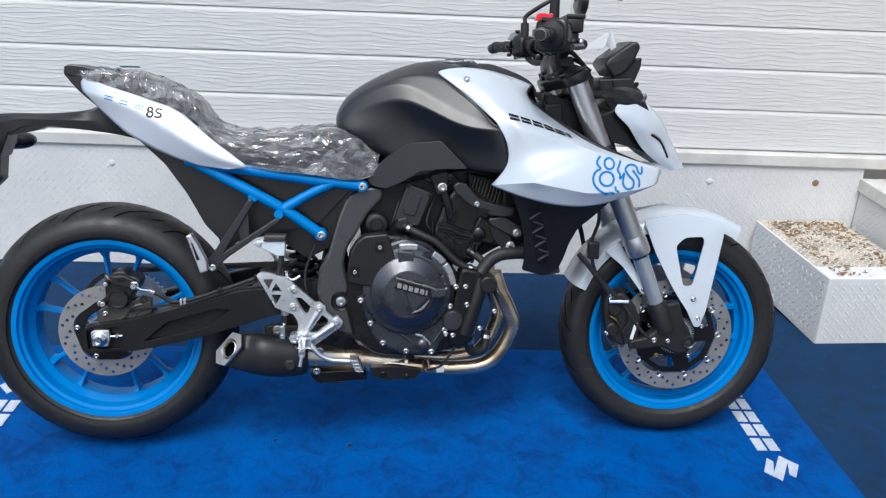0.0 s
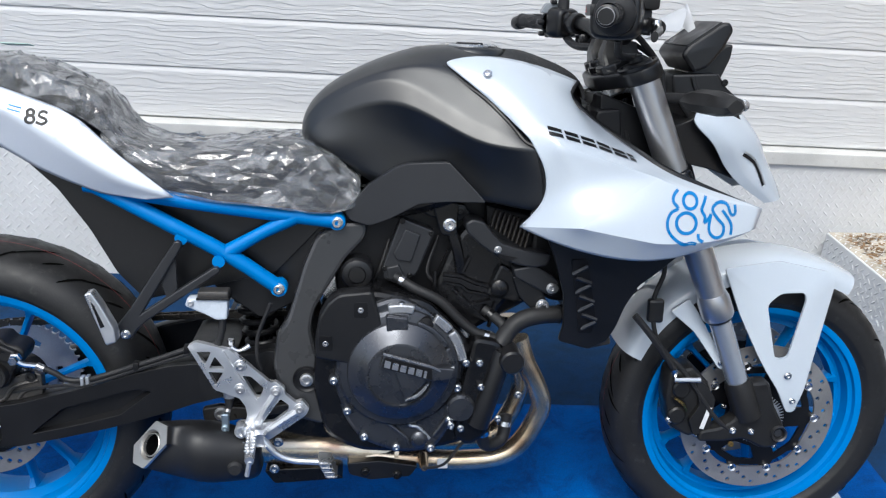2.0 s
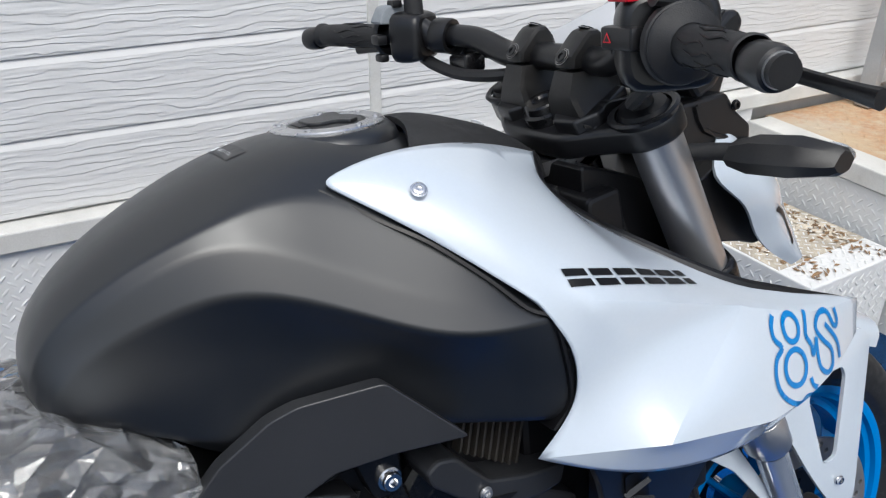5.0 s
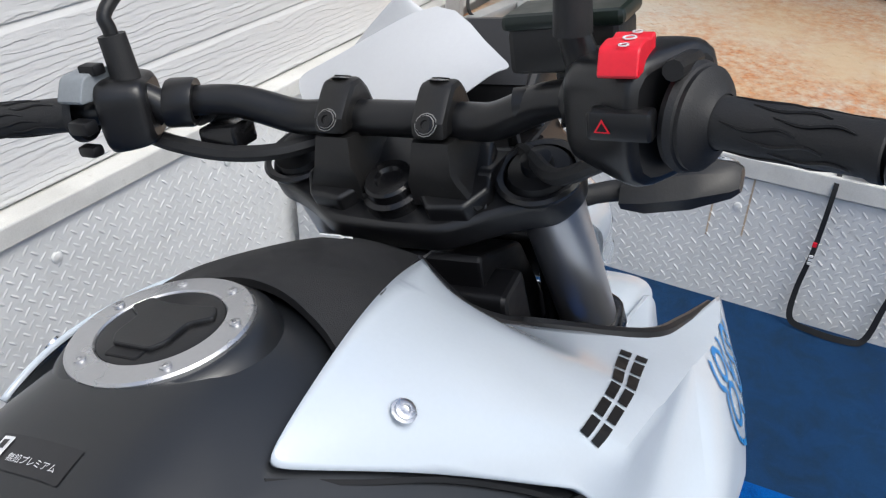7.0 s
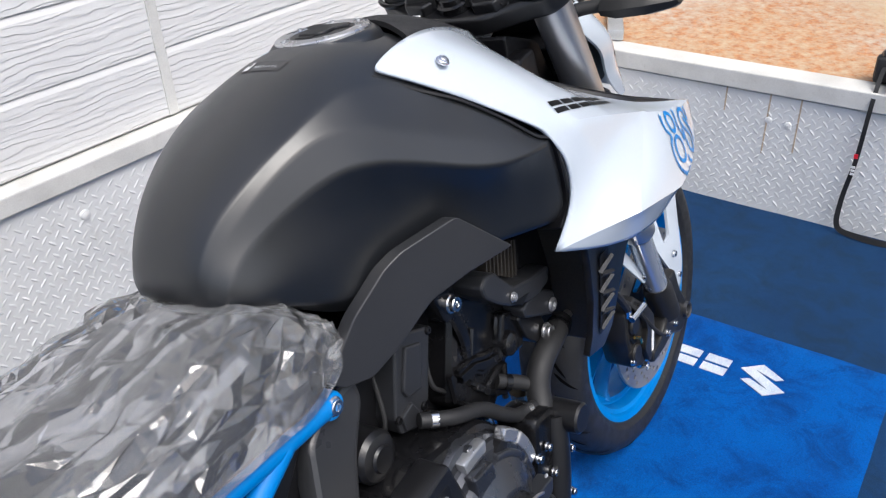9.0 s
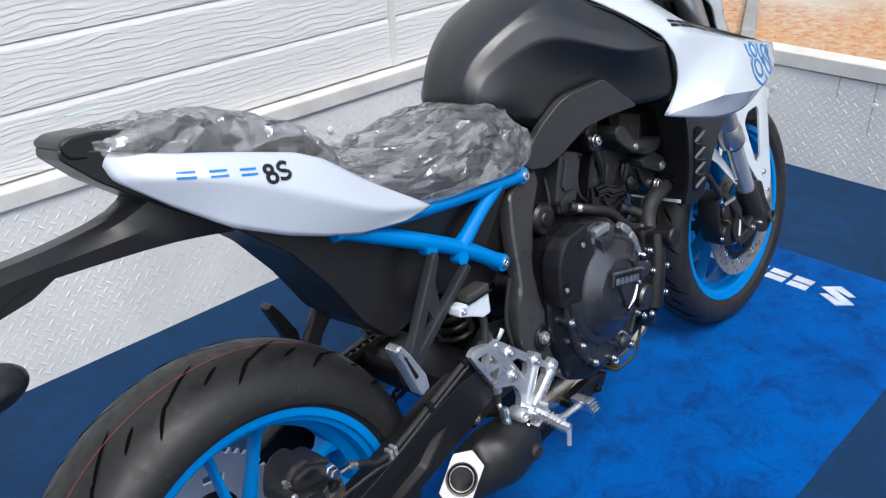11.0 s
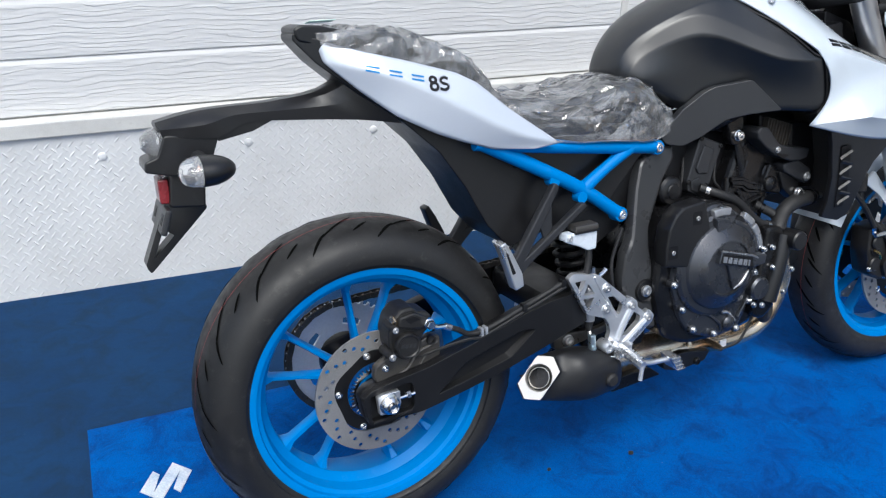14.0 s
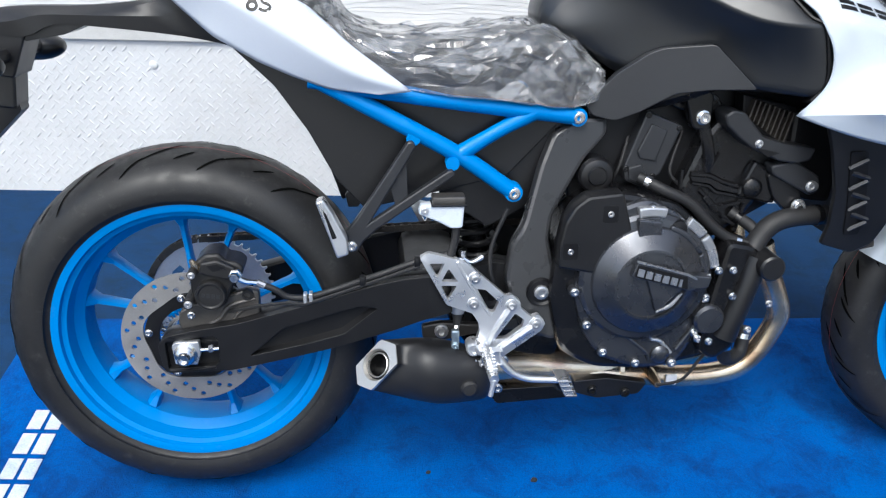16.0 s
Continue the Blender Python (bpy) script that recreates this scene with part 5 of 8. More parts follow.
# main frame spars
spar = rounded([(0.690, 0.686), (0.640, 0.684), (0.602, 0.664), (0.580, 0.612), (0.553, 0.520), (0.534, 0.491), (0.526, 0.432), (0.538, 0.380), (0.560, 0.330), (0.617, 0.314), (0.625, 0.360), (0.606, 0.449), (0.594, 0.500), (0.600, 0.535), (0.652, 0.620), (0.690, 0.660)], 0.012)
for s in (-1, 1):
    b = prism(spar, s * 0.096, s * 0.124, 0.007)
    for v in b.verts:
        v.co.y -= s * 0.046 * max(0.0, min(1.0, (v.co.z - 0.505) / 0.17))
    part("frame_spar", b, "frame", bike, "charcoal pressed steel frame spar", 40)
part("frame_beam", tube([(0.66, -0.062, 0.70), (0.80, -0.095, 0.735), (0.96, -0.10, 0.80), (1.08, -0.04, 0.85)], 0.022, 10, 5), "engine", bike)
part("frame_beam", tube([(0.66, 0.062, 0.70), (0.80, 0.095, 0.735), (0.96, 0.10, 0.80), (1.08, 0.04, 0.85)], 0.022, 10, 5), "engine", bike)

# blue subframe tubes
for s in (-1, 1):
    sub = part("subframe", tube([(0.638, s * 0.082, 0.688), (0.50, s * 0.098, 0.708), (0.365, s * 0.106, 0.728), (0.22, s * 0.10, 0.75)], 0.0135, 16, 4), "blue", bike, "gloss blue tubular subframe", 50)
    part("lower_tube", tube([(0.537, s * 0.098, 0.570), (0.455, s * 0.102, 0.628), (0.36, s * 0.106, 0.682), (0.235, s * 0.100, 0.748)], 0.0135, 16, 4), "blue", sub)
    part("brace_tube", tube([(0.445, s * 0.102, 0.632), (0.505, s * 0.098, 0.667), (0.565, s * 0.091, 0.697)], [0.014, 0.0115, 0.014], 14, 4), "blue", sub)
    for x, ly, z in ((0.638, 0.080, 0.688), (0.537, 0.096, 0.570)):
        part("lug", lathe([(0.0001, -0.012), (0.0140, -0.012), (0.0152, -0.009), (0.0152, 0.012), (0.0001, 0.012)], (x, s * ly, z), "y", 20), "blue", sub)
        part("lug_bolt", bolt(x, s * (ly + 0.011), z, 0.0085, 0.007, "y", s), "chrome", sub)
    for x, z in ((0.376, 0.662), (0.437, 0.622)):
        part("lug", lathe([(0.0001, -0.01), (0.011, -0.01), (0.011, 0.01), (0.0001, 0.01)], (x, s * 0.108, z), "y", 14), "blue", sub)
    # pillion peg hanger, two flat forged arms from one foot
    offset()
    hang = part("peg_hanger", prism([(0.363, 0.654), (0.367, 0.660), (0.375, 0.660), (0.379, 0.652), (0.374, 0.642), (0.308, 0.532), (0.428, 0.613), (0.436, 0.615), (0.441, 0.608), (0.436, 0.602), (0.316, 0.518), (0.297, 0.500), (0.287, 0.483), (0.268, 0.483), (0.263, 0.507), (0.288, 0.540)], s * 0.112, s * 0.128, 0.0028), "dark_cover", bike, "black forged pillion peg hanger")
    part("web", prism([(0.362, 0.634), (0.366, 0.618), (0.367, 0.573), (0.348, 0.556), (0.340, 0.584)], s * 0.116, s * 0.121, 0.001), "dark_cover", hang)
    part("peg_pivot", bolt(0.278, s * 0.128, 0.493, 0.007, 0.006, "y", s), "chrome", hang)
    offset(0, -s * 0.008, 0)
    peg = part("pillion_peg", prism(rounded([(0.226, 0.578), (0.238, 0.583), (0.252, 0.560), (0.272, 0.518), (0.274, 0.494), (0.256, 0.488), (0.246, 0.520)], 0.004), s * 0.152, s * 0.178, 0.004), "alu" if s < 0 else "black_plastic", bike, "folded pillion footpeg")
    # no real groove: its shade is a black stripe on the face
    part("peg_groove", prism(rounded([(0.237, 0.566), (0.242, 0.560), (0.257, 0.522), (0.250, 0.520)], 0.002), s * 0.1785, s * 0.177, 0), "print_black", peg)

offset()

# seat: rider and pillion, black vinyl under wrinkled clear film
SEAT = ((0.245, 0.070, 0.800, 0.868), (0.290, 0.095, 0.765, 0.818), (0.360, 0.106, 0.742, 0.803), (0.430, 0.112, 0.732, 0.804), (0.500, 0.108, 0.726, 0.812), (0.560, 0.100, 0.718, 0.818), (0.605, 0.092, 0.710, 0.812), (0.650, 0.082, 0.712, 0.782), (0.678, 0.076, 0.720, 0.752))
PILLION = ((-0.040, 0.030, 0.940, 0.950), (0.010, 0.050, 0.925, 0.952), (0.070, 0.062, 0.908, 0.950), (0.130, 0.070, 0.892, 0.938), (0.190, 0.078, 0.872, 0.914), (0.235, 0.082, 0.848, 0.888), (0.262, 0.080, 0.825, 0.852), (0.285, 0.070, 0.805, 0.818))


def cushion_rows(stations, grow=0.0, fine=6):
    """Rows of points over a padded seat: stations of x, half width, base and top."""
    rings = []
    for x, w, z0, z1 in stations:
        ww, h = w + grow, z1 - z0 + grow
        rings.append([Vector((x, ww * u, z0 + h * v)) for u, v in ((-1.0, -0.05), (-1.0, 0.45), (-0.90, 0.84), (-0.62, 0.98), (0, 1.02), (0.62, 0.98), (0.90, 0.84), (1.0, 0.45), (1.0, -0.05))])
    cols = [spline([r[j] for r in rings], fine) for j in range(len(rings[0]))]
    return [spline([c[i] for c in cols], fine) for i in range(len(cols[0]))]


def crumpled(stations, grow, seed, nu, nv, amp, fold):
    """A film over a seat: an uneven net of flat triangles, pulled into long folds and small creases."""
    base = cushion_rows(stations, grow, 12)
    r_, c_ = len(base) - 1, len(base[0]) - 1
    rng_ = random.Random(seed)
    folds = []
    for k in range(7):
        n = Vector((rng_.uniform(-1, 1), rng_.uniform(-0.7, 0.7), rng_.uniform(-0.5, 0.5))).normalized()
        f = rng_.uniform(9, 26)
        folds.append((n * f, rng_.random(), fold * 12 / f))
    net = []
    for i in range(nu + 1):
        row = []
        for j in range(nv + 1):
            u = (i + (rng_.uniform(-0.46, 0.46) if 0 < i < nu else 0)) / nu * r_
            v = (j + (rng_.uniform(-0.46, 0.46) if 0 < j < nv else 0)) / nv * c_
            a, b_ = min(r_ - 1, int(u)), min(c_ - 1, int(v))
            p = base[a][b_].lerp(base[a + 1][b_], u - a).lerp(base[a][b_ + 1].lerp(base[a + 1][b_ + 1], u - a), v - b_)
            d = Vector((0, p.y * 4.0, 0.40)).normalized()
            rim_ = min(1.0, 0.35 + 0.65 * min(j, nv - j) / 3)
            h = rng_.uniform(-0.5, 1.0) * amp + sum(w * (2.0 * abs(2.0 * ((p.dot(n) + q) % 1.0) - 1.0) - 1.0) for n, q, w in folds)
            row.append(p + d * (h * rim_))
        net.append(row)
    bm = shape()
    vs = [[bm.verts.new(p) for p in row] for row in net]
    for i in range(nu):
        for j in range(nv):
            a, b_, c, d = vs[i][j], vs[i + 1][j], vs[i + 1][j + 1], vs[i][j + 1]
            for f in ((a, b_, c), (a, c, d)) if rng_.random() < 0.5 else ((a, b_, d), (b_, c, d)):
                bm.faces.new(f)
    return bm


seat = part("seat", grid(cushion_rows(SEAT)), "seat", bike, "black vinyl rider seat under wrinkled clear film", 60)
pill = part("pillion_seat", grid(cushion_rows(PILLION)), "seat", bike, "black vinyl pillion seat under wrinkled clear film", 60)
part("film", crumpled(SEAT, 0.010, 3, 26, 34, 0.0058, 0.0026), "film", seat, "wrinkled clear protective film", 4)
part("film", crumpled(PILLION, 0.006, 9, 44, 14, 0.0048, 0.0018), "film", pill, "wrinkled clear protective film", 4)
part("film_tag", box((0.015, -0.01, 0.974), (0.064, 0.025, 0.9755), 0.0005, None, Matrix.Rotation(radians(-8), 4, "X")), "green", pill, "pale green paper tag")

# tail panels and the black tail core
TAIL = ((-0.031, -0.036, 0.943), (-0.023, -0.045, 0.906), (0.038, -0.066, 0.919), (0.035, -0.084, 0.892), (0.029, -0.066, 0.856),
        (0.107, -0.083, 0.900), (0.110, -0.104, 0.868), (0.083, -0.088, 0.811), (0.190, -0.100, 0.874), (0.185, -0.122, 0.822),
        (0.148, -0.102, 0.776), (0.225, -0.108, 0.855), (0.250, -0.134, 0.782), (0.198, -0.110, 0.756), (0.285, -0.122, 0.802),
        (0.300, -0.138, 0.756), (0.250, -0.117, 0.739), (0.372, -0.139, 0.738), (0.325, -0.132, 0.732))
TAIL_FACES = ((0, 2, 3, 1), (1, 3, 4), (2, 5, 6, 3), (3, 6, 7, 4), (5, 8, 9, 6), (6, 9, 10, 7), (8, 11, 9), (9, 11, 12), (9, 12, 13, 10), (11, 14, 15, 12), (12, 15, 16, 13), (14, 17, 15), (15, 17, 18, 16))
TAIL_CREASES = ((1, 3, 0.5), (3, 6, 0.6), (6, 9, 0.7), (9, 12, 0.8), (12, 15, 0.8), (15, 17, 0.8))
for s in (-1, 1):
    tp = creased("tail_panel", [(x, -s * y, z) for x, y, z in TAIL], TAIL_FACES, "silver_paint", bike, "gloss white tail side panel", TAIL_CREASES, ((0, 1.0), (1, 0.95), (17, 1.0), (18, 0.8), (16, 0.8), (13, 0.5), (10, 0.6), (7, 0.6), (4, 0.5), (2, 0.4), (5, 0.4), (8, 0.8), (11, 0.6), (14, 0.5)), 0.003)
core = rounded([(-0.066, 0.955), (-0.068, 0.944), (-0.035, 0.906), (0.034, 0.848), (0.090, 0.808), (0.165, 0.737), (0.214, 0.666), (0.255, 0.588), (0.300, 0.538), (0.345, 0.548), (0.440, 0.570), (0.530, 0.590), (0.600, 0.665), (0.640, 0.705), (0.360, 0.742), (0.250, 0.820), (0.180, 0.868), (0.030, 0.925)], 0.008)
b = prism(core, -0.074, 0.074, 0.008)
for v in b.verts:
    v.co.y *= max(0.46, min(1.0, 0.50 + (v.co.x + 0.06) * 3.0))
    if v.co.x < 0.22 and v.co.z > 0.8:
        v.co.y *= 0.95
tail_core = part("tail_core", b, "black_plastic", bike, "black plastic tail core and inner mudguard", 40)
part("inner_panel", prism(rounded([(0.36, 0.735), (0.62, 0.712), (0.625, 0.62), (0.56, 0.53), (0.50, 0.50), (0.42, 0.56)], 0.01), -0.066, 0.066, 0.006), "black_plastic", tail_core)
part("core_bolt", bolt(0.318, -0.0745, 0.695, 0.006, 0.004), "engine", tail_core)
part("tail_lip", prism(rounded([(-0.066, 0.961), (-0.060, 0.942), (0.060, 0.905), (0.060, 0.944), (-0.02, 0.964), (-0.052, 0.967)], 0.006), -0.040, 0.040, 0.010), "black_plastic", bike, "black tail end below the pillion seat", 40)

# long rear mudguard stay, lamps and plate holder
st = [[(0.120, 0.055, 0.790), (0.040, 0.046, 0.890)], [(0.030, 0.040, 0.806), (-0.020, 0.028, 0.860)], [(-0.096, 0.036, 0.819), (-0.110, 0.024, 0.849)], [(-0.160, 0.037, 0.822), (-0.190, 0.024, 0.848)], [(-0.206, 0.040, 0.804), (-0.240, 0.026, 0.845)], [(-0.288, 0.034, 0.813), (-0.294, 0.024, 0.835)]]
secs = []
for (lx, lw, lz), (ux, uw, uz) in st:
    secs.append([(lx, -lw, lz), (ux * 0.5 + lx * 0.5, -lw - 0.001, lz * 0.45 + uz * 0.55), (ux, -uw - 0.003, uz - 0.007), (ux, -uw * 0.6, uz), (ux, uw * 0.6, uz), (ux, uw + 0.003, uz - 0.007), (ux * 0.5 + lx * 0.5, lw + 0.001, lz * 0.45 + uz * 0.55), (lx, lw, lz)])
stay = part("mudguard_stay", ring_loft(secs, 3, 1), "black_plastic", bike, "long black rear mudguard stay", 25)
part("stay_flap", prism(rounded([(-0.092, 0.830), (-0.146, 0.807), (-0.204, 0.797), (-0.214, 0.812), (-0.160, 0.836)], 0.003), -0.033, 0.033, 0.002), "black_plastic", stay, "", 40)
part("lamp_housing", prism(rounded([(-0.200, 0.812), (-0.212, 0.782), (-0.228, 0.742), (-0.286, 0.752), (-0.322, 0.762), (-0.320, 0.778), (-0.300, 0.784), (-0.286, 0.816)], 0.005), -0.036, 0.036, 0.005), "black_plastic", stay, "black lamp housing", 40)
part("bracket", prism(rounded([(-0.285, 0.756), (-0.292, 0.700), (-0.236, 0.693), (-0.228, 0.760)], 0.006), -0.028, 0.028, 0.005), "black_plastic", stay)
holder = part("plate_holder", prism(rounded([(-0.298, 0.706), (-0.341, 0.608), (-0.334, 0.594), (-0.232, 0.690), (-0.240, 0.714)], 0.005), -0.016, 0.018, 0.004, [rounded([(-0.306, 0.664), (-0.326, 0.618), (-0.290, 0.652)], 0.003)]), "black_plastic", stay, "tapered black plate holder")
tilt_ = Matrix.Translation((-0.303, 0.004, 0.682)) @ Matrix.Rotation(radians(20), 4, "Y")
part("plate_clip", box((-0.005, -0.056, -0.021), (0.005, 0.056, 0.021), 0.003, None, tilt_), "dark_cover", holder)
for y in (-0.034, 0.034):
    # slot depth painted as a near-black patch on the clip
    part("clip_slot", box((-0.0058, y - 0.010, -0.008), (-0.003, y + 0.010, 0.010), 0.001, None, tilt_), "print_black", holder)
    part("slot_tongue", box((-0.0066, y - 0.003, -0.008), (-0.003, y + 0.004, 0.004), 0.001, None, tilt_), "dark_cover", holder)
part("reflector", box((-0.304, -0.022, 0.706), (-0.288, 0.026, 0.746), 0.003), "red_lens", stay, "red rear reflector")
for s in (-1, 1):
    ix, iz = -0.254, 0.772

    def oval(x, w, h, lean=0.0):
        return [(ix + x - lean * math.cos(a), s * (0.130 + w * math.cos(a)), iz + h * math.sin(a)) for a in (2 * math.pi * k / 16 for k in range(16))]
    ind = part("rear_indicator", ring_loft([oval(0.0, 0.036, 0.0235), oval(0.022, 0.034, 0.022), oval(0.040, 0.025, 0.016), oval(0.050, 0.012, 0.008), oval(0.052, 0.003, 0.002)], 3, 2), "black_plastic", stay, "black indicator with a clear lens", 40)
    part("stalk", tube([(ix + 0.015, s * 0.03, iz + 0.004), (ix + 0.014, s * 0.104, iz + 0.004)], 0.012, 10, 1), "rubber", ind)
    part("lens", ring_loft([oval(-0.0005, 0.0355, 0.0232), oval(-0.016, 0.033, 0.021, 0.003), oval(-0.027, 0.022, 0.014, 0.003), oval(-0.031, 0.006, 0.004)], 2, 2), "lens", ind, "clear ribbed lens", 60)
    part("lamp_bowl", grid([oval(-0.001, 0.034, 0.022), oval(0.004, 0.022, 0.014), oval(0.006, 0.001, 0.001)], None, False, True), "bowl", ind, "bright lamp reflector", 50)
    part("bulb", lathe([(0.0001, -0.004), (0.002, -0.003), (0.003, 0.003), (0.0001, 0.004)], (ix + 0.001, s * 0.130, iz), "x", 12), "amber", ind)


def lamp_ring(x, w, lo, hi, back_):
    """A ring of the tail lamp: flat top, narrower below, swept back at its sides."""
    return [(x + back_ * abs(u), w * u * (1.0 if v > 0 else 0.78), lo + (hi - lo) * (v + 1) / 2) for u, v in ((-1, -0.6), (-0.5, -1), (0.5, -1), (1, -0.6), (1, 0.6), (0.7, 1), (-0.7, 1), (-1, 0.6))]


tail_lamp = part("tail_lamp", ring_loft([lamp_ring(-0.282, 0.034, 0.783, 0.823, 0.012), lamp_ring(-0.308, 0.033, 0.782, 0.822, 0.014), lamp_ring(-0.318, 0.028, 0.788, 0.817, 0.012), lamp_ring(-0.321, 0.015, 0.795, 0.810, 0.004)], 3, 2), "lens", stay, "clear tail lamp lens", 50)
part("lamp_bowl", grid([lamp_ring(-0.307, 0.031, 0.784, 0.820, 0.014), lamp_ring(-0.296, 0.026, 0.788, 0.816, 0.012), lamp_ring(-0.292, 0.004, 0.800, 0.804, 0.0)], None, False, True), "bowl", tail_lamp, "bright lamp reflector", 40)

# ---- engine, exhaust, radiator, footrests ----
def stud(p, n, r=0.006, h=0.005, material="chrome", parent=None, name="bolt"):
    """A socket-head screw at p whose head points along n."""
    b = bolt(0, 0, 0, r, h, "z", 1)
    b.transform(Matrix.Translation(p) @ Vector(n).normalized().to_track_quat("Z", "Y").to_matrix().to_4x4())
    return part(name, b, material, parent)


case = rounded([(0.640, 0.556), (0.700, 0.580), (0.800, 0.560), (0.860, 0.500), (0.905, 0.440), (0.930, 0.350), (0.880, 0.285), (0.780, 0.262), (0.680, 0.268), (0.620, 0.300), (0.596, 0.400), (0.606, 0.500)], 0.02)
engine = part("engine", prism(case, -0.140, 0.150, 0.010), "engine", bike, "black parallel-twin engine", 40)
head = rounded([(0.808, 0.560), (0.880, 0.480), (0.930, 0.520), (1.000, 0.620), (0.985, 0.660), (0.880, 0.700), (0.846, 0.660)], 0.012)
part("cylinder_head", prism(head, -0.095, 0.120, 0.010), "engine", engine)
# plain black block, added to keep the inside dark and close gaps
part("inner_case", prism([(0.620, 0.700), (0.760, 0.720), (0.990, 0.740), (1.060, 0.700), (1.040, 0.560), (0.900, 0.480), (0.640, 0.520)], -0.060, 0.085, 0.006), "print_black", engine)
CAST = (((0.828, 0.597), (0.859, 0.594), (0.885, 0.582), (0.921, 0.572)), ((0.832, 0.582), (0.861, 0.576), (0.873, 0.566), (0.924, 0.556)), ((0.846, 0.570), (0.878, 0.539), (0.917, 0.547)), ((0.862, 0.601), (0.875, 0.630)),
        ((0.920, 0.561), (0.923, 0.602), (0.930, 0.612)), ((0.921, 0.558), (0.973, 0.549), (0.980, 0.570)), ((0.934, 0.586), (0.966, 0.568)), ((0.915, 0.497), (0.926, 0.544)), ((0.813, 0.603), (0.813, 0.566), (0.846, 0.532)))
for pts in CAST:
    part("casting_rib", tube([(x, -0.098, z) for x, z in pts], 0.0042, 6, 1), "engine", engine)
for k in range(4):
    part("cylinder_rib", prism(rounded([(0.852 + 0.012 * k, 0.556 - 0.012 * k), (0.874 + 0.012 * k, 0.532 - 0.008 * k), (0.879 + 0.012 * k, 0.535 - 0.008 * k), (0.857 + 0.012 * k, 0.560 - 0.012 * k)], 0.001), -0.104, -0.090, 0.001), "engine", engine)
part("joint_band", prism(rounded([(0.826, 0.594), (0.860, 0.590), (0.886, 0.578), (0.922, 0.568), (0.923, 0.561), (0.874, 0.571), (0.860, 0.581), (0.830, 0.586)], 0.002), -0.105, -0.090, 0.003), "engine", engine)
part("head_boss", lathe([(0.0001, -0.118), (0.010, -0.118), (0.016, -0.114), (0.018, -0.100), (0.018, -0.09)], (0.930, 0, 0.575), "y", 20), "engine", engine)
part("head_step", prism(rounded([(0.905, 0.560), (0.965, 0.545), (0.985, 0.590), (0.930, 0.620)], 0.008), -0.108, -0.090, 0.005), "engine", engine)
hc = part("head_cover", prism(rounded([(0.859, 0.699), (0.871, 0.707), (0.891, 0.703), (0.908, 0.683), (0.926, 0.664), (0.964, 0.653), (1.015, 0.645), (1.009, 0.625), (0.985, 0.621), (0.956, 0.625), (0.934, 0.634), (0.913, 0.643), (0.886, 0.662), (0.863, 0.683)], 0.005), -0.135, -0.085, 0.005), "dark_cover", engine, "moulded black side cover", 35)
# uncut slot, its dark inside put on as a black patch
part("cover_slot", prism(rounded([(0.912, 0.648), (0.955, 0.639), (0.936, 0.632)], 0.002), -0.1362, -0.133, 0.0004), "print_black", hc)
part("cover_arm", prism(rounded([(0.949, 0.616), (0.990, 0.623), (1.034, 0.596), (1.038, 0.573), (1.023, 0.564), (0.953, 0.600)], 0.006), -0.126, -0.095, 0.004), "dark_cover", hc)
for x, y, z, r in ((0.918, -0.136, 0.654, 0.0055), (1.021, -0.127, 0.581, 0.008)):
    stud((x, y, z), (0, -1, 0), r, 0.004, "cap_ring", hc)
for k in range(9):
    x, z, ln = 0.914 + k * 0.0083, 0.719 - k * 0.0027, 0.030 + 0.0024 * k
    part("air_fin", prism([(x, z), (x + 0.0030, z), (x + 0.0030 - 0.24 * ln, z - ln), (x - 0.24 * ln, z - ln)], -0.112, -0.070, 0.0005), "fin", engine)
part("air_fin_base", prism([(0.900, 0.725), (0.992, 0.705), (0.985, 0.640), (0.905, 0.660)], -0.098, -0.065, 0.003), "print_black", engine)
part("top_bracket", prism(rounded([(0.786, 0.713), (0.793, 0.724), (0.824, 0.731), (0.865, 0.721), (0.877, 0.702), (0.853, 0.690), (0.838, 0.680), (0.820, 0.694), (0.795, 0.702)], 0.004), -0.084, -0.066, 0.003), "engine", engine)
for x, z, r in ((0.789, 0.713, 0.0055), (0.831, 0.724, 0.0055), (0.855, 0.711, 0.009)):
    stud((x, -0.085, z), (0, -1, 0), r, 0.004, "engine", engine)

# clutch cover, stepped, with the lower ribs
offset(0.014, 0.026, -0.012)
cc = (0.748, 0.0, 0.432)
cl_out = rounded([(0.632, 0.500), (0.664, 0.560), (0.730, 0.585), (0.795, 0.553), (0.836, 0.480), (0.850, 0.405), (0.835, 0.335), (0.805, 0.285), (0.735, 0.282), (0.672, 0.305), (0.640, 0.350), (0.618, 0.430)], 0.022)
clutch = part("clutch_cover", prism(cl_out, -0.175, -0.138, 0.008), "cover_black", engine, "satin black clutch cover with a raised round dome", 40)
cc = (0.736, 0.0, 0.450)


def sector(r0, r1, a0, a1, y0, y1, bevel, n=12):
    """A ring segment about the clutch's middle."""
    pts = []
    for r, way in ((r1, 1), (r0, -1)):
        for i in range(n + 1):
            f = i / n if way > 0 else 1 - i / n
            a = radians(a0 + (a1 - a0) * f)
            pts.append((cc[0] + r * math.cos(a), cc[2] + r * math.sin(a)))
    return prism(pts, y0, y1, bevel)


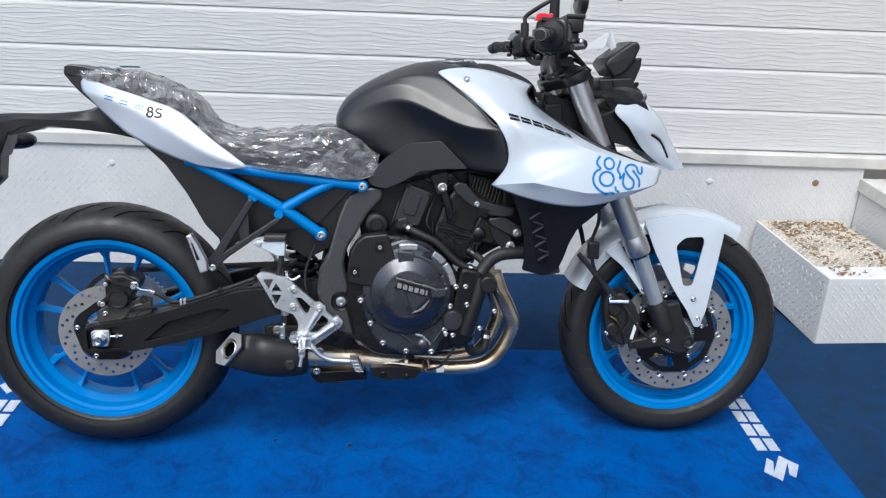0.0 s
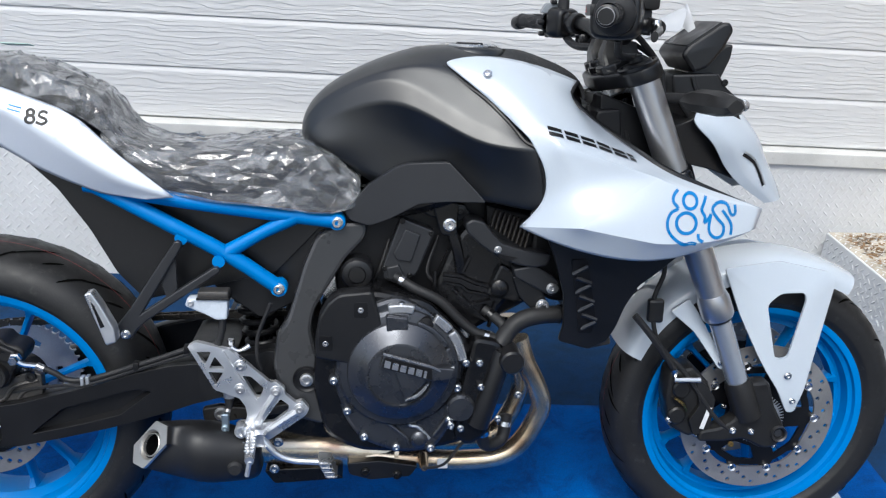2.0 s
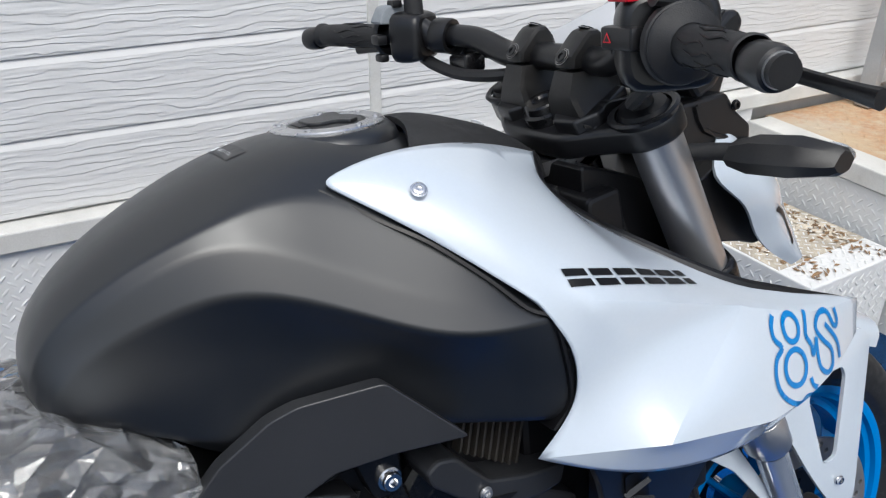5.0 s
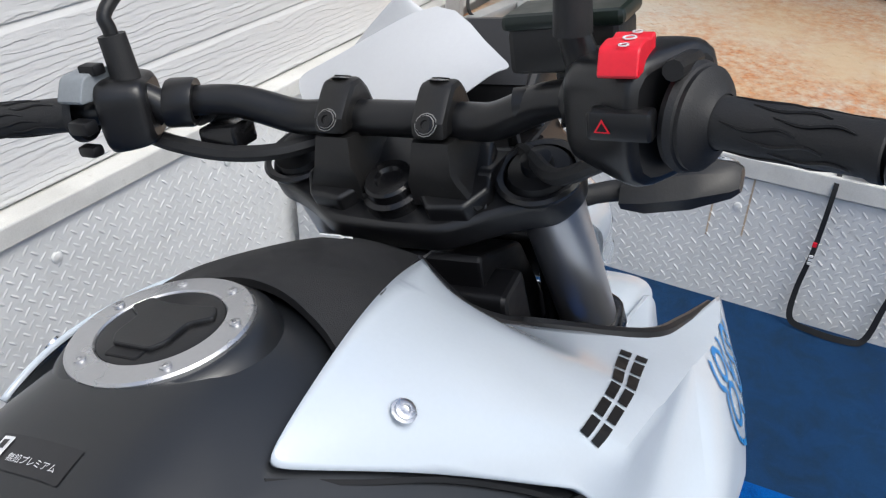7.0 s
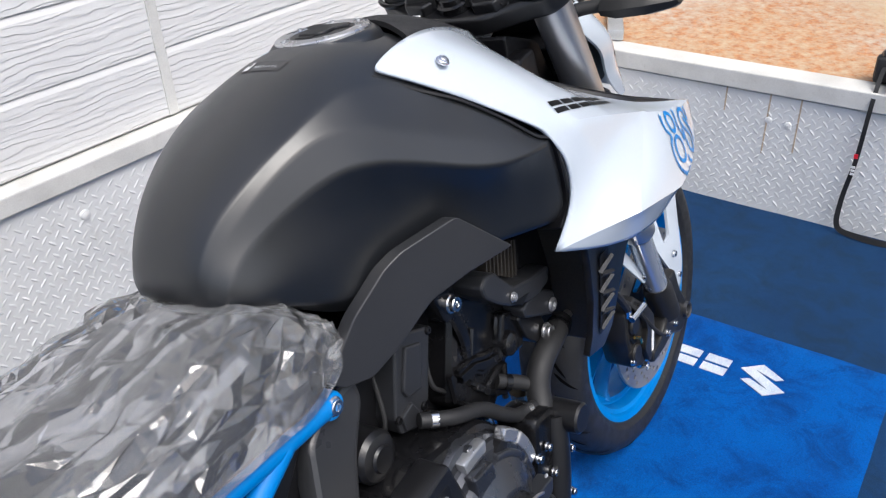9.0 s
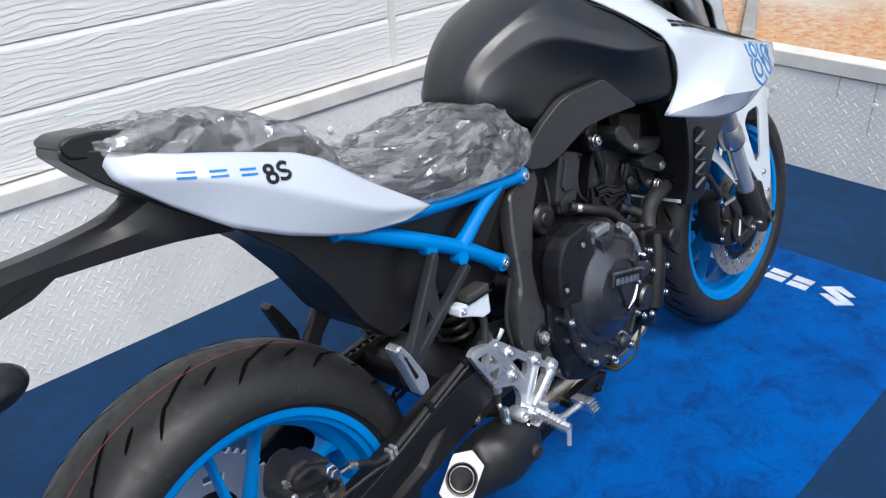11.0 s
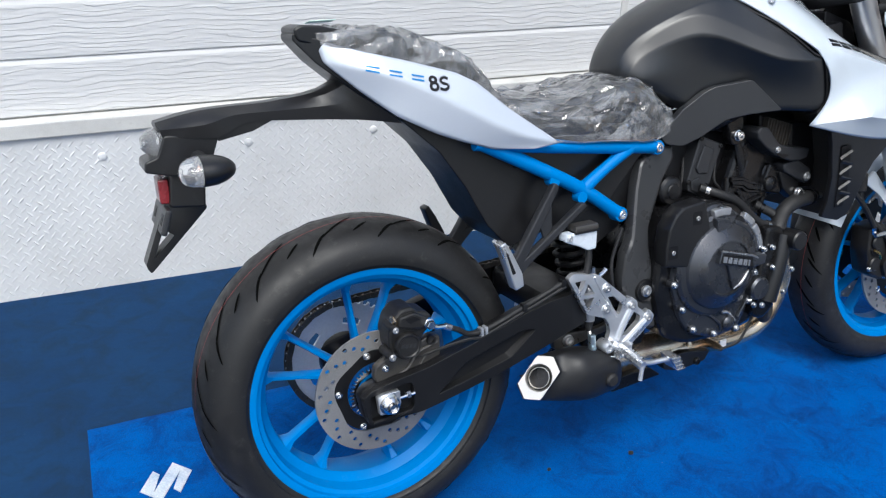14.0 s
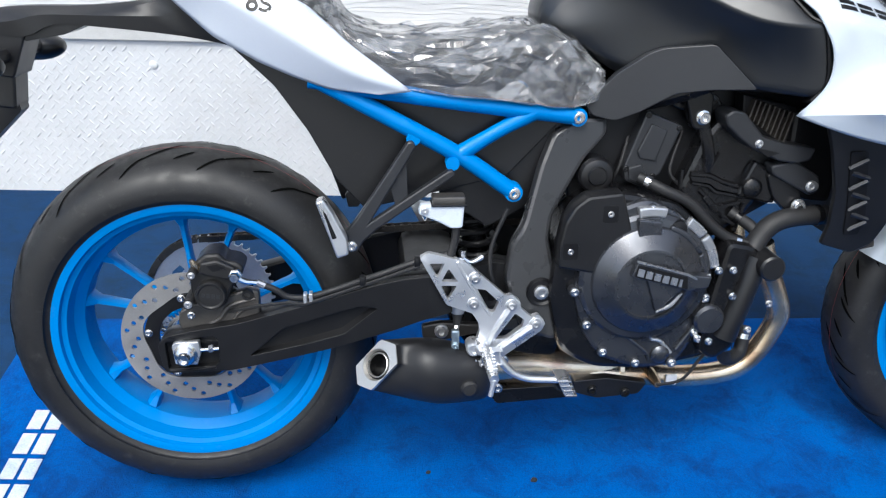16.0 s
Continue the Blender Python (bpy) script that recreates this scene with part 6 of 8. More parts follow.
part("outer_step", lathe([(0.112, -0.170), (0.110, -0.180), (0.104, -0.186), (0.092, -0.188)], cc, "y", 72), "cover_black", clutch, "", 25)
part("dome", lathe([(0.094, -0.184), (0.090, -0.194), (0.086, -0.197), (0.060, -0.212), (0.056, -0.2125), (0.055, -0.2085), (0.030, -0.210), (0.0001, -0.210)], cc, "y", 72), "cover_black", clutch, "", 25)
part("dome_tab", prism(rounded([(0.712, 0.520), (0.710, 0.556), (0.748, 0.552), (0.750, 0.518)], 0.004), -0.200, -0.184, 0.006), "cover_black", clutch)
for a0, a1 in ((101, 78), (58, 40), (38, 8)):
    # rim segments painted brighter, as the sky lights them
    part("rim_bead", sector(0.105, 0.122, a0, a1, -0.187, -0.172, 0.004), "case_grey", clutch, "clutch cover rim, sky light on it put into a lighter grey")
for a0, a1 in ((72, 30), (28, 4)):
    part("step_band", sector(0.089, 0.099, a0, a1, -0.195, -0.184, 0.003), "cover_black", clutch)
plate = prism(rounded([(0.699, 0.469), (0.707, 0.494), (0.790, 0.470), (0.830, 0.466), (0.826, 0.448), (0.794, 0.443)], 0.003), -0.221, -0.200, 0.002)
name_plate = part("name_plate", plate, "cover_black", clutch)
part("plate_face", prism(rounded([(0.703, 0.470), (0.709, 0.489), (0.790, 0.467), (0.792, 0.446)], 0.002), -0.2216, -0.2205, 0), "print_black", name_plate)
for k in range(6):
    u = k / 6
    x, z = 0.7075 + 0.082 * u, 0.4715 - 0.0235 * u
    w = 0.0100 if k < 5 else 0.0045
    part("name_block", prism([(x, z), (x + w, z - w * 0.29), (x + w + 0.002, z - w * 0.29 + 0.012), (x + 0.002, z + 0.012)], -0.2232, -0.2214, 0), "cap_ring", name_plate)
part("name_edge", tube([(0.706, -0.221, 0.495), (0.790, -0.221, 0.471), (0.806, -0.219, 0.462), (0.830, -0.212, 0.466)], 0.0022, 6, 2), "cap_ring", name_plate)
wedge = prism([(0.726, 0.462), (0.786, 0.446), (0.746, 0.404)], -0.217, -0.205, 0.002)
part("wedge", wedge, "cover_black", clutch)
part("swoosh", tube([(0.746, -0.217, 0.406), (0.768, -0.216, 0.416), (0.786, -0.215, 0.437)], [0.0015, 0.0032, 0.0020], 6, 4), "cap_ring", clutch)
for pts in (((0.640, 0.400), (0.686, 0.364), (0.710, 0.348), (0.750, 0.316), (0.757, 0.300)), ((0.705, 0.375), (0.728, 0.362), (0.744, 0.354)), ((0.756, 0.345), (0.759, 0.338), (0.774, 0.334), (0.794, 0.311)), ((0.760, 0.352), (0.783, 0.365), (0.817, 0.391)), ((0.828, 0.385), (0.828, 0.360), (0.802, 0.318))):
    # two short ribs share the grey that holds painted light
    part("cover_rib", tube([(x, -0.177, z) for x, z in pts], 0.0036, 8, 3), "case_grey" if pts[0][0] > 0.7 and pts[0][0] < 0.757 else "cover_black", clutch)
part("oil_plug", lathe([(0.0001, -0.186), (0.006, -0.186), (0.012, -0.184), (0.016, -0.180), (0.016, -0.172)], (0.776, 0, 0.310), "y", 20), "cover_black", clutch)
part("filler_plug", lathe([(0.0001, -0.192), (0.004, -0.192), (0.013, -0.190), (0.014, -0.176)], (0.780, 0, 0.536), "y", 20), "print_black", clutch)
for x, z in ((0.737, 0.566), (0.790, 0.535), (0.819, 0.477), (0.841, 0.412), (0.829, 0.350), (0.797, 0.294), (0.734, 0.296), (0.676, 0.318), (0.645, 0.369), (0.621, 0.428)):
    part("boss", lathe([(0.009, -0.15), (0.009, -0.180), (0.0001, -0.180)], (x, 0, z), "y", 12), "cover_black", clutch)
    stud((x, -0.180, z), (0, -1, 0), 0.0058, 0.006, "chrome", clutch, "cover_bolt")
guard_ = part("sprocket_guard", prism(rounded([(0.596, 0.550), (0.610, 0.575), (0.630, 0.591), (0.686, 0.597), (0.709, 0.519), (0.684, 0.504), (0.672, 0.486), (0.668, 0.459), (0.589, 0.474), (0.589, 0.510)], 0.006), -0.190, -0.150, 0.005), "black_plastic", engine, "black plastic guard bolted over the clutch cover", 40)
for x, z in ((0.667, 0.563), (0.607, 0.502)):
    part("pocket", prism(rounded([(x - 0.012, z - 0.014), (x + 0.012, z - 0.014), (x + 0.012, z + 0.014), (x - 0.012, z + 0.014)], 0.004), -0.1905, -0.189, 0.0004), "print_black", guard_)
    stud((x, -0.189, z), (0, -1, 0), 0.005, 0.004, "cap_ring", guard_)

# water pump, hoses and small castings beside the clutch
offset()
pump = part("water_pump", prism(rounded([(0.880, 0.500), (0.930, 0.490), (0.945, 0.440), (0.930, 0.380), (0.915, 0.310), (0.880, 0.285), (0.850, 0.305), (0.862, 0.400)], 0.015), -0.160, -0.10, 0.008), "engine", engine, "black water pump casting", 40)
part("pump_pipe", tube([(0.935, -0.152, 0.470), (0.915, -0.158, 0.400), (0.895, -0.155, 0.330)], [0.020, 0.019, 0.021], 16, 4), "black_plastic", pump)
part("thermostat", lathe([(0.0001, -0.190), (0.018, -0.190), (0.021, -0.187), (0.021, -0.13), (0.0001, -0.13)], (0.946, 0, 0.462), "y", 28), "black_plastic", pump)
part("pump_cap", lathe([(0.0001, -0.170), (0.022, -0.170), (0.026, -0.165), (0.026, -0.150)], (0.862, 0, 0.365), "y", 24), "cover_black", pump)
hoses = (((0.742, -0.100, 0.592), (0.775, -0.122, 0.578), (0.821, -0.128, 0.556), (0.859, -0.130, 0.520), (0.888, -0.132, 0.498), (0.921, -0.135, 0.487)), ((0.930, -0.140, 0.478), (0.948, -0.130, 0.502), (0.968, -0.127, 0.519), (0.998, -0.125, 0.528), (1.060, -0.115, 0.529)), ((0.905, -0.140, 0.320), (0.915, -0.130, 0.275), (0.950, -0.110, 0.275), (0.958, -0.10, 0.320)), ((0.905, -0.095, 0.530), (0.940, -0.12, 0.505), (0.935, -0.140, 0.480)))
for k, h in enumerate(hoses):
    hs = part("coolant_hose", tube(h, (0.0092, 0.0165, 0.012, 0.010)[k], 12, 6), "rubber", bike, "black rubber coolant hose")
    for q, w in ((h[-1], -1), (h[0], 1)):
        d = (Vector(h[-2]) - Vector(h[-1])) if w < 0 else (Vector(h[1]) - Vector(h[0]))
        d.normalize()
        c0 = Vector(q) + d * 0.012
        rr = (0.0092, 0.0165, 0.012, 0.010)[k] + 0.0012
        if k != 1 or w < 0:
            part("hose_clamp", tube([c0, c0 + d * 0.009], rr, 16, 1), "chrome" if k in (0, 2) else "engine", hs)
part("bleed_pipe", tube([(1.060, -0.115, 0.527), (1.090, -0.115, 0.528)], 0.007, 10, 1), "disc", bike)
for x, y, z in ((0.892, -0.162, 0.452), (0.868, -0.162, 0.452), (0.897, -0.162, 0.406), (0.862, -0.172, 0.330), (0.905, -0.165, 0.340), (0.968, -0.15, 0.385), (0.930, -0.165, 0.345), (0.845, -0.165, 0.332)):
    stud((x, y, z), (0, -1, 0), 0.0052, 0.007, "chrome", engine)
for x, z, r in ((0.835, 0.690, 0.0095), (1.008, 0.545, 0.010), (0.967, 0.520, 0.007), (1.026, 0.580, 0.008), (0.915, 0.655, 0.004)):
    stud((x, -0.118 if x > 0.9 else -0.105, z), (0, -1, 0), r, 0.010, "chrome" if x < 0.9 else "cap_ring", engine)
part("engine_mount", prism(rounded([(0.800, 0.735), (0.850, 0.730), (0.850, 0.670), (0.820, 0.670)], 0.01), -0.105, -0.080, 0.004), "engine", engine)
part("bracket_arm", tube([(0.835, -0.10, 0.690), (0.852, -0.10, 0.640), (0.860, -0.095, 0.600)], 0.010, 8, 3, None, 0.5), "engine", engine)
part("front_bracket", prism(rounded([(0.950, 0.600), (1.000, 0.590), (1.020, 0.545), (1.000, 0.528), (0.965, 0.560)], 0.008), -0.115, -0.090, 0.005), "black_plastic", engine)
ebox = part("control_box", prism(rounded([(0.750, 0.697), (0.811, 0.673), (0.781, 0.593), (0.766, 0.585), (0.751, 0.572), (0.723, 0.584), (0.719, 0.606)], 0.004), -0.088, -0.050, 0.004), "dark_cover", bike, "charcoal electronics box", 35)
part("box_rib", prism(rounded([(0.758, 0.678), (0.786, 0.667), (0.770, 0.616), (0.744, 0.620), (0.738, 0.632)], 0.003), -0.0925, -0.086, 0.003), "dark_cover", ebox, "", 35)
part("box_foot", prism(rounded([(0.726, 0.606), (0.748, 0.612), (0.757, 0.594), (0.750, 0.577), (0.728, 0.586)], 0.003), -0.0925, -0.086, 0.003), "dark_cover", ebox, "", 35)
for x, z in ((0.753, 0.691), (0.805, 0.670), (0.768, 0.591), (0.723, 0.604)):
    stud((x, -0.088, z), (0, -1, 0), 0.0042, 0.003, "engine", ebox)
offset(0.004, 0.038, -0.011)
part("starter_motor", lathe([(0.0001, -0.140), (0.014, -0.140), (0.016, -0.137), (0.019, -0.137), (0.026, -0.134), (0.030, -0.128), (0.030, -0.05)], (0.670, 0, 0.605), "y", 32), "black_plastic", bike, "round black motor housing", 30)
offset()
for pts in (((0.700, -0.08, 0.560), (0.715, -0.10, 0.600), (0.735, -0.08, 0.66)), ((0.82, -0.09, 0.66), (0.80, -0.105, 0.60), (0.815, -0.11, 0.575)), ((0.87, -0.10, 0.66), (0.845, -0.115, 0.62), (0.86, -0.11, 0.56), (0.90, -0.11, 0.53)), ((0.64, -0.10, 0.68), (0.66, -0.09, 0.65), (0.70, -0.09, 0.69)), ((0.765, -0.09, 0.70), (0.79, -0.11, 0.715), (0.82, -0.10, 0.70))):
    part("wiring", tube([(x, y + 0.026, z) for x, y, z in pts], 0.0030, 8, 6), "rubber", engine)
# exhaust: header pipes, collector with heat shield, short muffler
WARP[0] = lambda p: p + Vector((0.004, 0.012, 0.014)) * max(0.0, min(1.0, (0.42 - p.z) / 0.15))
pipe = [(0.975, 0.470), (0.990, 0.425), (1.015, 0.368), (1.028, 0.312), (1.000, 0.242), (0.955, 0.203), (0.870, 0.192), (0.760, 0.200), (0.690, 0.207)]
for y0, y1, back_ in ((-0.085, -0.075, 0.0), (0.030, -0.02, 0.022)):
    part("header_pipe", tube([(x - back_ * math.sin(math.pi * min(1.0, k / 6)), y0 + (y1 - y0) * k / 8, z + back_ * 0.2) for k, (x, z) in enumerate(pipe)], 0.0195, 20, 6), "exhaust", bike, "heat-tinted steel exhaust header")
coll = part("collector", tube([(0.770, -0.06, 0.202), (0.720, -0.06, 0.208), (0.640, -0.06, 0.215), (0.560, -0.07, 0.222), (0.470, -0.10, 0.240)], [0.022, 0.032, 0.036, 0.034, 0.030], 20, 5), "exhaust", bike, "heat-tinted exhaust collector")
for x in (0.745, 0.688):
    part("weld_band", tube([(x, -0.061, 0.205), (x + 0.008, -0.061, 0.2045)], 0.0335, 20, 1), "exhaust", coll)
part("heat_shield", prism(rounded([(0.655, 0.208), (0.715, 0.212), (0.790, 0.200), (0.775, 0.178), (0.700, 0.172), (0.660, 0.184)], 0.006), -0.112, -0.086, 0.004), "black_plastic", coll, "black heat shield")
part("heat_shield", prism(rounded([(0.500, 0.196), (0.620, 0.200), (0.650, 0.176), (0.520, 0.168)], 0.006), -0.112, -0.060, 0.005), "engine", coll, "black heat shield")
for x, z in ((0.750, 0.183), (0.690, 0.190), (0.528, 0.255), (0.520, 0.200)):
    stud((x, -0.113, z), (0, -1, 0), 0.0075, 0.006, "chrome" if x < 0.6 else "engine", coll)
part("oxygen_sensor", lathe([(0.0001, -0.135), (0.006, -0.135), (0.009, -0.125), (0.011, -0.10), (0.011, -0.09)], (0.800, 0, 0.208), "y", 12), "exhaust", coll)
part("sensor_wire", tube([(0.800, -0.135, 0.208), (0.835, -0.150, 0.225), (0.862, -0.150, 0.262), (0.890, -0.140, 0.290)], 0.003, 6, 6), "rubber", coll)
part("pipe_tag", box((0.828, -0.102, 0.188), (0.848, -0.098, 0.208), 0.001), "print_white", coll)

offset()
n_tip = Vector((-0.60, -0.65, 0.46)).normalized()
l_tip = Vector((0.645, -0.057, 0.762))
l_tip = (l_tip - n_tip * l_tip.dot(n_tip)).normalized()
w_tip = n_tip.cross(l_tip)
c_tip = Vector((0.314, -0.149, 0.293))


def tip_edge(a, grow=1.0, back=0.0):
    """A point of the long six-sided tip plate in the direction a round the muffler's length."""
    d = Vector((0, math.cos(a), math.sin(a)))
    d.x = -d.dot(n_tip) / n_tip.x
    l, w = abs(d.dot(l_tip)), abs(d.dot(w_tip))
    return c_tip + d * (grow / max(w / 0.0265, (l + 0.62 * w) / 0.049)) - n_tip * back


def tip_ring(r, lift):
    return [c_tip + l_tip * (1.06 * r * math.cos(a)) + w_tip * (r * math.sin(a)) + n_tip * lift for a in (2 * math.pi * k / 36 for k in range(36))]


turn_ = [2 * math.pi * k / 72 for k in range(72)]
mz = [[tip_edge(a, 1.0, 0.0) for a in turn_], [tip_edge(a, 1.04, 0.012) + Vector((0.004, 0, 0)) for a in turn_]]
for x, y, z, hy, hz in ((0.397, -0.140, 0.276, 0.046, 0.052), (0.457, -0.134, 0.266, 0.043, 0.047), (0.502, -0.130, 0.260, 0.030, 0.034)):
    mz.append([Vector((x, y + hy * math.cos(a) * q, z + hz * math.sin(a) * q)) for a in turn_ for q in [(abs(math.cos(a)) ** 2.6 + abs(math.sin(a)) ** 2.6) ** (-1 / 2.6)]])
mz.append([mz[-1][0].lerp(p, 0.02) for p in mz[-1]])
muffler = part("muffler", ring_loft(mz, 4, 1, False), "muffler", bike, "short satin black muffler with a bright cut-off tip", 50)
around = [math.atan2((p - c_tip).dot(w_tip), (p - c_tip).dot(l_tip)) for p in mz[0]]


def tip_round(r, lift):
    return [c_tip + l_tip * (1.06 * r * math.cos(a)) + w_tip * (r * math.sin(a)) + n_tip * lift for a in around]


part("tip_plate", grid([[p - n_tip * 0.004 for p in mz[0]], [p + n_tip * 0.002 for p in mz[0]], tip_round(0.0258, 0.002), tip_round(0.0225, -0.006)], None, False, True), "tip", muffler, "bright brushed tip plate", 30)
part("tip_bore", grid([tip_ring(0.0225, -0.005), tip_ring(0.0215, -0.014), tip_ring(0.0215, -0.040), tip_ring(0.0005, -0.040)], None, False, True), "cover_black", muffler, "", 30)
part("tip_core", grid([tip_ring(0.0200, -0.039), tip_ring(0.0200, -0.002), tip_ring(0.0186, -0.001), tip_ring(0.0182, -0.006)], None, False, True), "tip", muffler, "bright inner tube", 30)
part("tip_inside", grid([tip_ring(0.0182, -0.006), tip_ring(0.0178, -0.036), tip_ring(0.0005, -0.036)], None, False, True), "engine", muffler, "", 30)
offset(0.012, -0.030, 0.012)
part("damper", lathe([(0.0001, -0.160), (0.010, -0.160), (0.014, -0.156), (0.015, -0.140)], (0.452, 0.005, 0.248), "y", 20), "rubber", muffler)

# radiator, its side shrouds
offset()
rad = part("radiator", box((1.068, -0.160, 0.480), (1.105, 0.160, 0.720), 0.004, None, Matrix.Translation((1.09, 0, 0.6)) @ Matrix.Rotation(radians(-12), 4, "Y") @ Matrix.Translation((-1.09, 0, -0.6))), "fin", bike, "black radiator")
# added black block, darkens the space between cylinders and radiator
part("fan_cowl", prism(rounded([(0.985, 0.700), (1.080, 0.690), (1.070, 0.545), (1.020, 0.550), (0.985, 0.600)], 0.012), -0.105, 0.105, 0.008), "print_black", rad)
shroud = rounded([(0.985, 0.700), (1.110, 0.690), (1.240, 0.672), (1.196, 0.630), (1.162, 0.602), (1.143, 0.562), (1.133, 0.524), (1.120, 0.494), (1.087, 0.478), (1.031, 0.495), (1.036, 0.528), (1.029, 0.588), (1.004, 0.660)], 0.006)
for s in (-1, 1):
    b = prism(shroud, -0.005, 0.005, 0.003)
    for v in b.verts:
        u = (v.co.z - 0.48) / 0.2
        v.co.y = s * (0.158 + 0.040 * max(0, u) - 0.12 * max(0, v.co.x - 1.10)) + v.co.y
    sh = part("radiator_shroud", b, "black_plastic", bike, "black radiator side shroud with vents", 40)
    def out(x, z):
        return 0.158 + 0.040 * max(0, (z - 0.48) / 0.2) - 0.12 * max(0, x - 1.10)
    slot = rounded([(1.034, 0.655), (1.062, 0.655), (1.092, 0.540), (1.088, 0.512), (1.064, 0.512), (1.056, 0.560)], 0.004)
    b = prism(slot, -0.0004, 0.0004, 0)
    for v in b.verts:
        v.co.y = s * (out(v.co.x, v.co.z) + 0.0056) + v.co.y
    part("vent_slot", b, "print_black", sh)
    for k in range(7):
        x, z = 1.044 + 0.0048 * k, 0.632 - k * 0.0178
        p, q = ((x - 0.004, z - 0.005), (x + 0.018, z + 0.012)) if k % 2 == 0 else ((x - 0.002, z + 0.006), (x + 0.024, z - 0.002))
        part("vent", tube([(p[0], s * (out(*p) + 0.005), p[1]), (q[0], s * (out(*q) + 0.012), q[1])], [0.0042, 0.0034], 4, 1), "dark_cover", sh)

# rider footrest bracket, peg, brake pedal and its fluid bottle
offset()
for s in (-1, 1):
    outl = rounded([(0.384, 0.478), (0.398, 0.486), (0.455, 0.471), (0.476, 0.453), (0.524, 0.409), (0.534, 0.411), (0.549, 0.398), (0.549, 0.387), (0.568, 0.370), (0.579, 0.375), (0.592, 0.359), (0.586, 0.346), (0.522, 0.299), (0.506, 0.297), (0.482, 0.311), (0.478, 0.333), (0.483, 0.347), (0.480, 0.364), (0.470, 0.380), (0.428, 0.396)], 0.004)
    hol = [rounded(h, 0.003) for h in ([(0.399, 0.468), (0.424, 0.468), (0.413, 0.443)], [(0.430, 0.459), (0.446, 0.436), (0.419, 0.437)], [(0.418, 0.430), (0.444, 0.429), (0.430, 0.405)], [(0.476, 0.423), (0.491, 0.421), (0.513, 0.399), (0.506, 0.381), (0.498, 0.382)], [(0.541, 0.378), (0.556, 0.366), (0.554, 0.354), (0.528, 0.333), (0.509, 0.332)])]
    rest = part("footrest_bracket", prism(outl, s * 0.135, s * 0.147, 0.0022, hol), "alu", bike, "bright forged footrest bracket with cut-outs", 30)
    for x, z in ((0.473, 0.441), (0.472, 0.397), (0.534, 0.392), (0.575, 0.358)):
        part("bolt_boss", lathe([(0.0001, s * 0.1495), (0.0105, s * 0.1495), (0.0115, s * 0.147), (0.0115, s * 0.140)], (x, 0, z), "y", 20), "alu", rest)
        stud((x, s * 0.1495, z), (0, s, 0), 0.0068, 0.004, "cap_ring", rest)
    part("heel_rib", tube([(0.444, s * 0.147, 0.470), (0.464, s * 0.1475, 0.432), (0.500, s * 0.1475, 0.376)], [0.0025, 0.003, 0.003], 6, 2), "alu", rest)
    for pts in (((0.536, 0.392), (0.505, 0.340), (0.496, 0.312)), ((0.574, 0.356), (0.514, 0.313))):
        part("strut_rib", tube([(x, s * 0.146, z) for x, z in pts], 0.008, 8, 2, None, 0.8), "alu", rest)
    part("peg_boss", lathe([(0.0001, s * 0.156), (0.006, s * 0.156), (0.0065, s * 0.160), (0.010, s * 0.160), (0.0125, s * 0.156), (0.0125, s * 0.130)], (0.473, 0, 0.319), "y", 24), "alu", rest)
    part("peg_mount", box((0.484, s * 0.150 - 0.012, 0.300), (0.514, s * 0.150 + 0.022 * s, 0.324), 0.004), "alu", rest)
    part("peg_spring", tube([(0.478, s * 0.158, 0.300), (0.470, s * 0.160, 0.292), (0.482, s * 0.160, 0.286)], 0.003, 6, 3), "chrome", rest)
    peg = part("rider_peg", tube([(0.492, s * 0.168, 0.318), (0.494, s * 0.200, 0.312), (0.496, s * 0.232, 0.304)], [0.011, 0.0115, 0.010], 8, 2, None, 0.8), "alu", rest, "ribbed aluminium footpeg")
    for k in range(6):
        part("peg_rib", box((0.486, s * (0.180 + k * 0.008) - 0.002, 0.323 - k * 0.0016), (0.503, s * (0.180 + k * 0.008) + 0.002, 0.326 - k * 0.0016), 0.0008), "alu", peg)
    part("feeler", tube([(0.496, s * 0.230, 0.302), (0.491, s * 0.230, 0.275)], 0.0042, 8, 1), "alu", peg)
    pedal = part("foot_pedal", tube([(0.486, s * 0.158, 0.322), (0.512, s * 0.164, 0.306), (0.536, s * 0.166, 0.280), (0.562, s * 0.166, 0.268), (0.588, s * 0.166, 0.265), (0.614, s * 0.167, 0.264)], [0.008, 0.0075, 0.0065, 0.006, 0.0058, 0.006], 8, 4), "alu", bike, "bright forged pedal", 50)
    part("pedal_pad", prism(rounded([(0.608, 0.274), (0.626, 0.273), (0.639, 0.244), (0.623, 0.242)], 0.002), s * 0.148, s * 0.186, 0.002), "alu", pedal)
    for k in range(4):
        part("pad_rib", box((0.611 + k * 0.0046, s * 0.167 - 0.020, 0.268 - k * 0.0088), (0.632 + k * 0.0036, s * 0.167 + 0.020, 0.2715 - k * 0.0088), 0.0006), "cap_ring", pedal)
    part("pedal_pivot", lathe([(0.0001, -0.012), (0.009, -0.012), (0.012, -0.008), (0.012, 0.012)], (0.486, s * 0.156, 0.322), "y", 16), "alu", pedal)
mc = part("rear_master_cylinder", tube([(0.450, -0.122, 0.462), (0.449, -0.122, 0.372)], 0.012, 14, 1), "cap_ring", bike, "rear brake master cylinder")
part("cylinder_boot", tube([(0.449, -0.122, 0.374), (0.448, -0.124, 0.350)], [0.010, 0.006], 12, 1), "rubber", mc)
part("push_rod", tube([(0.448, -0.124, 0.352), (0.444, -0.136, 0.335)], 0.0045, 8, 1), "cap_ring", mc)
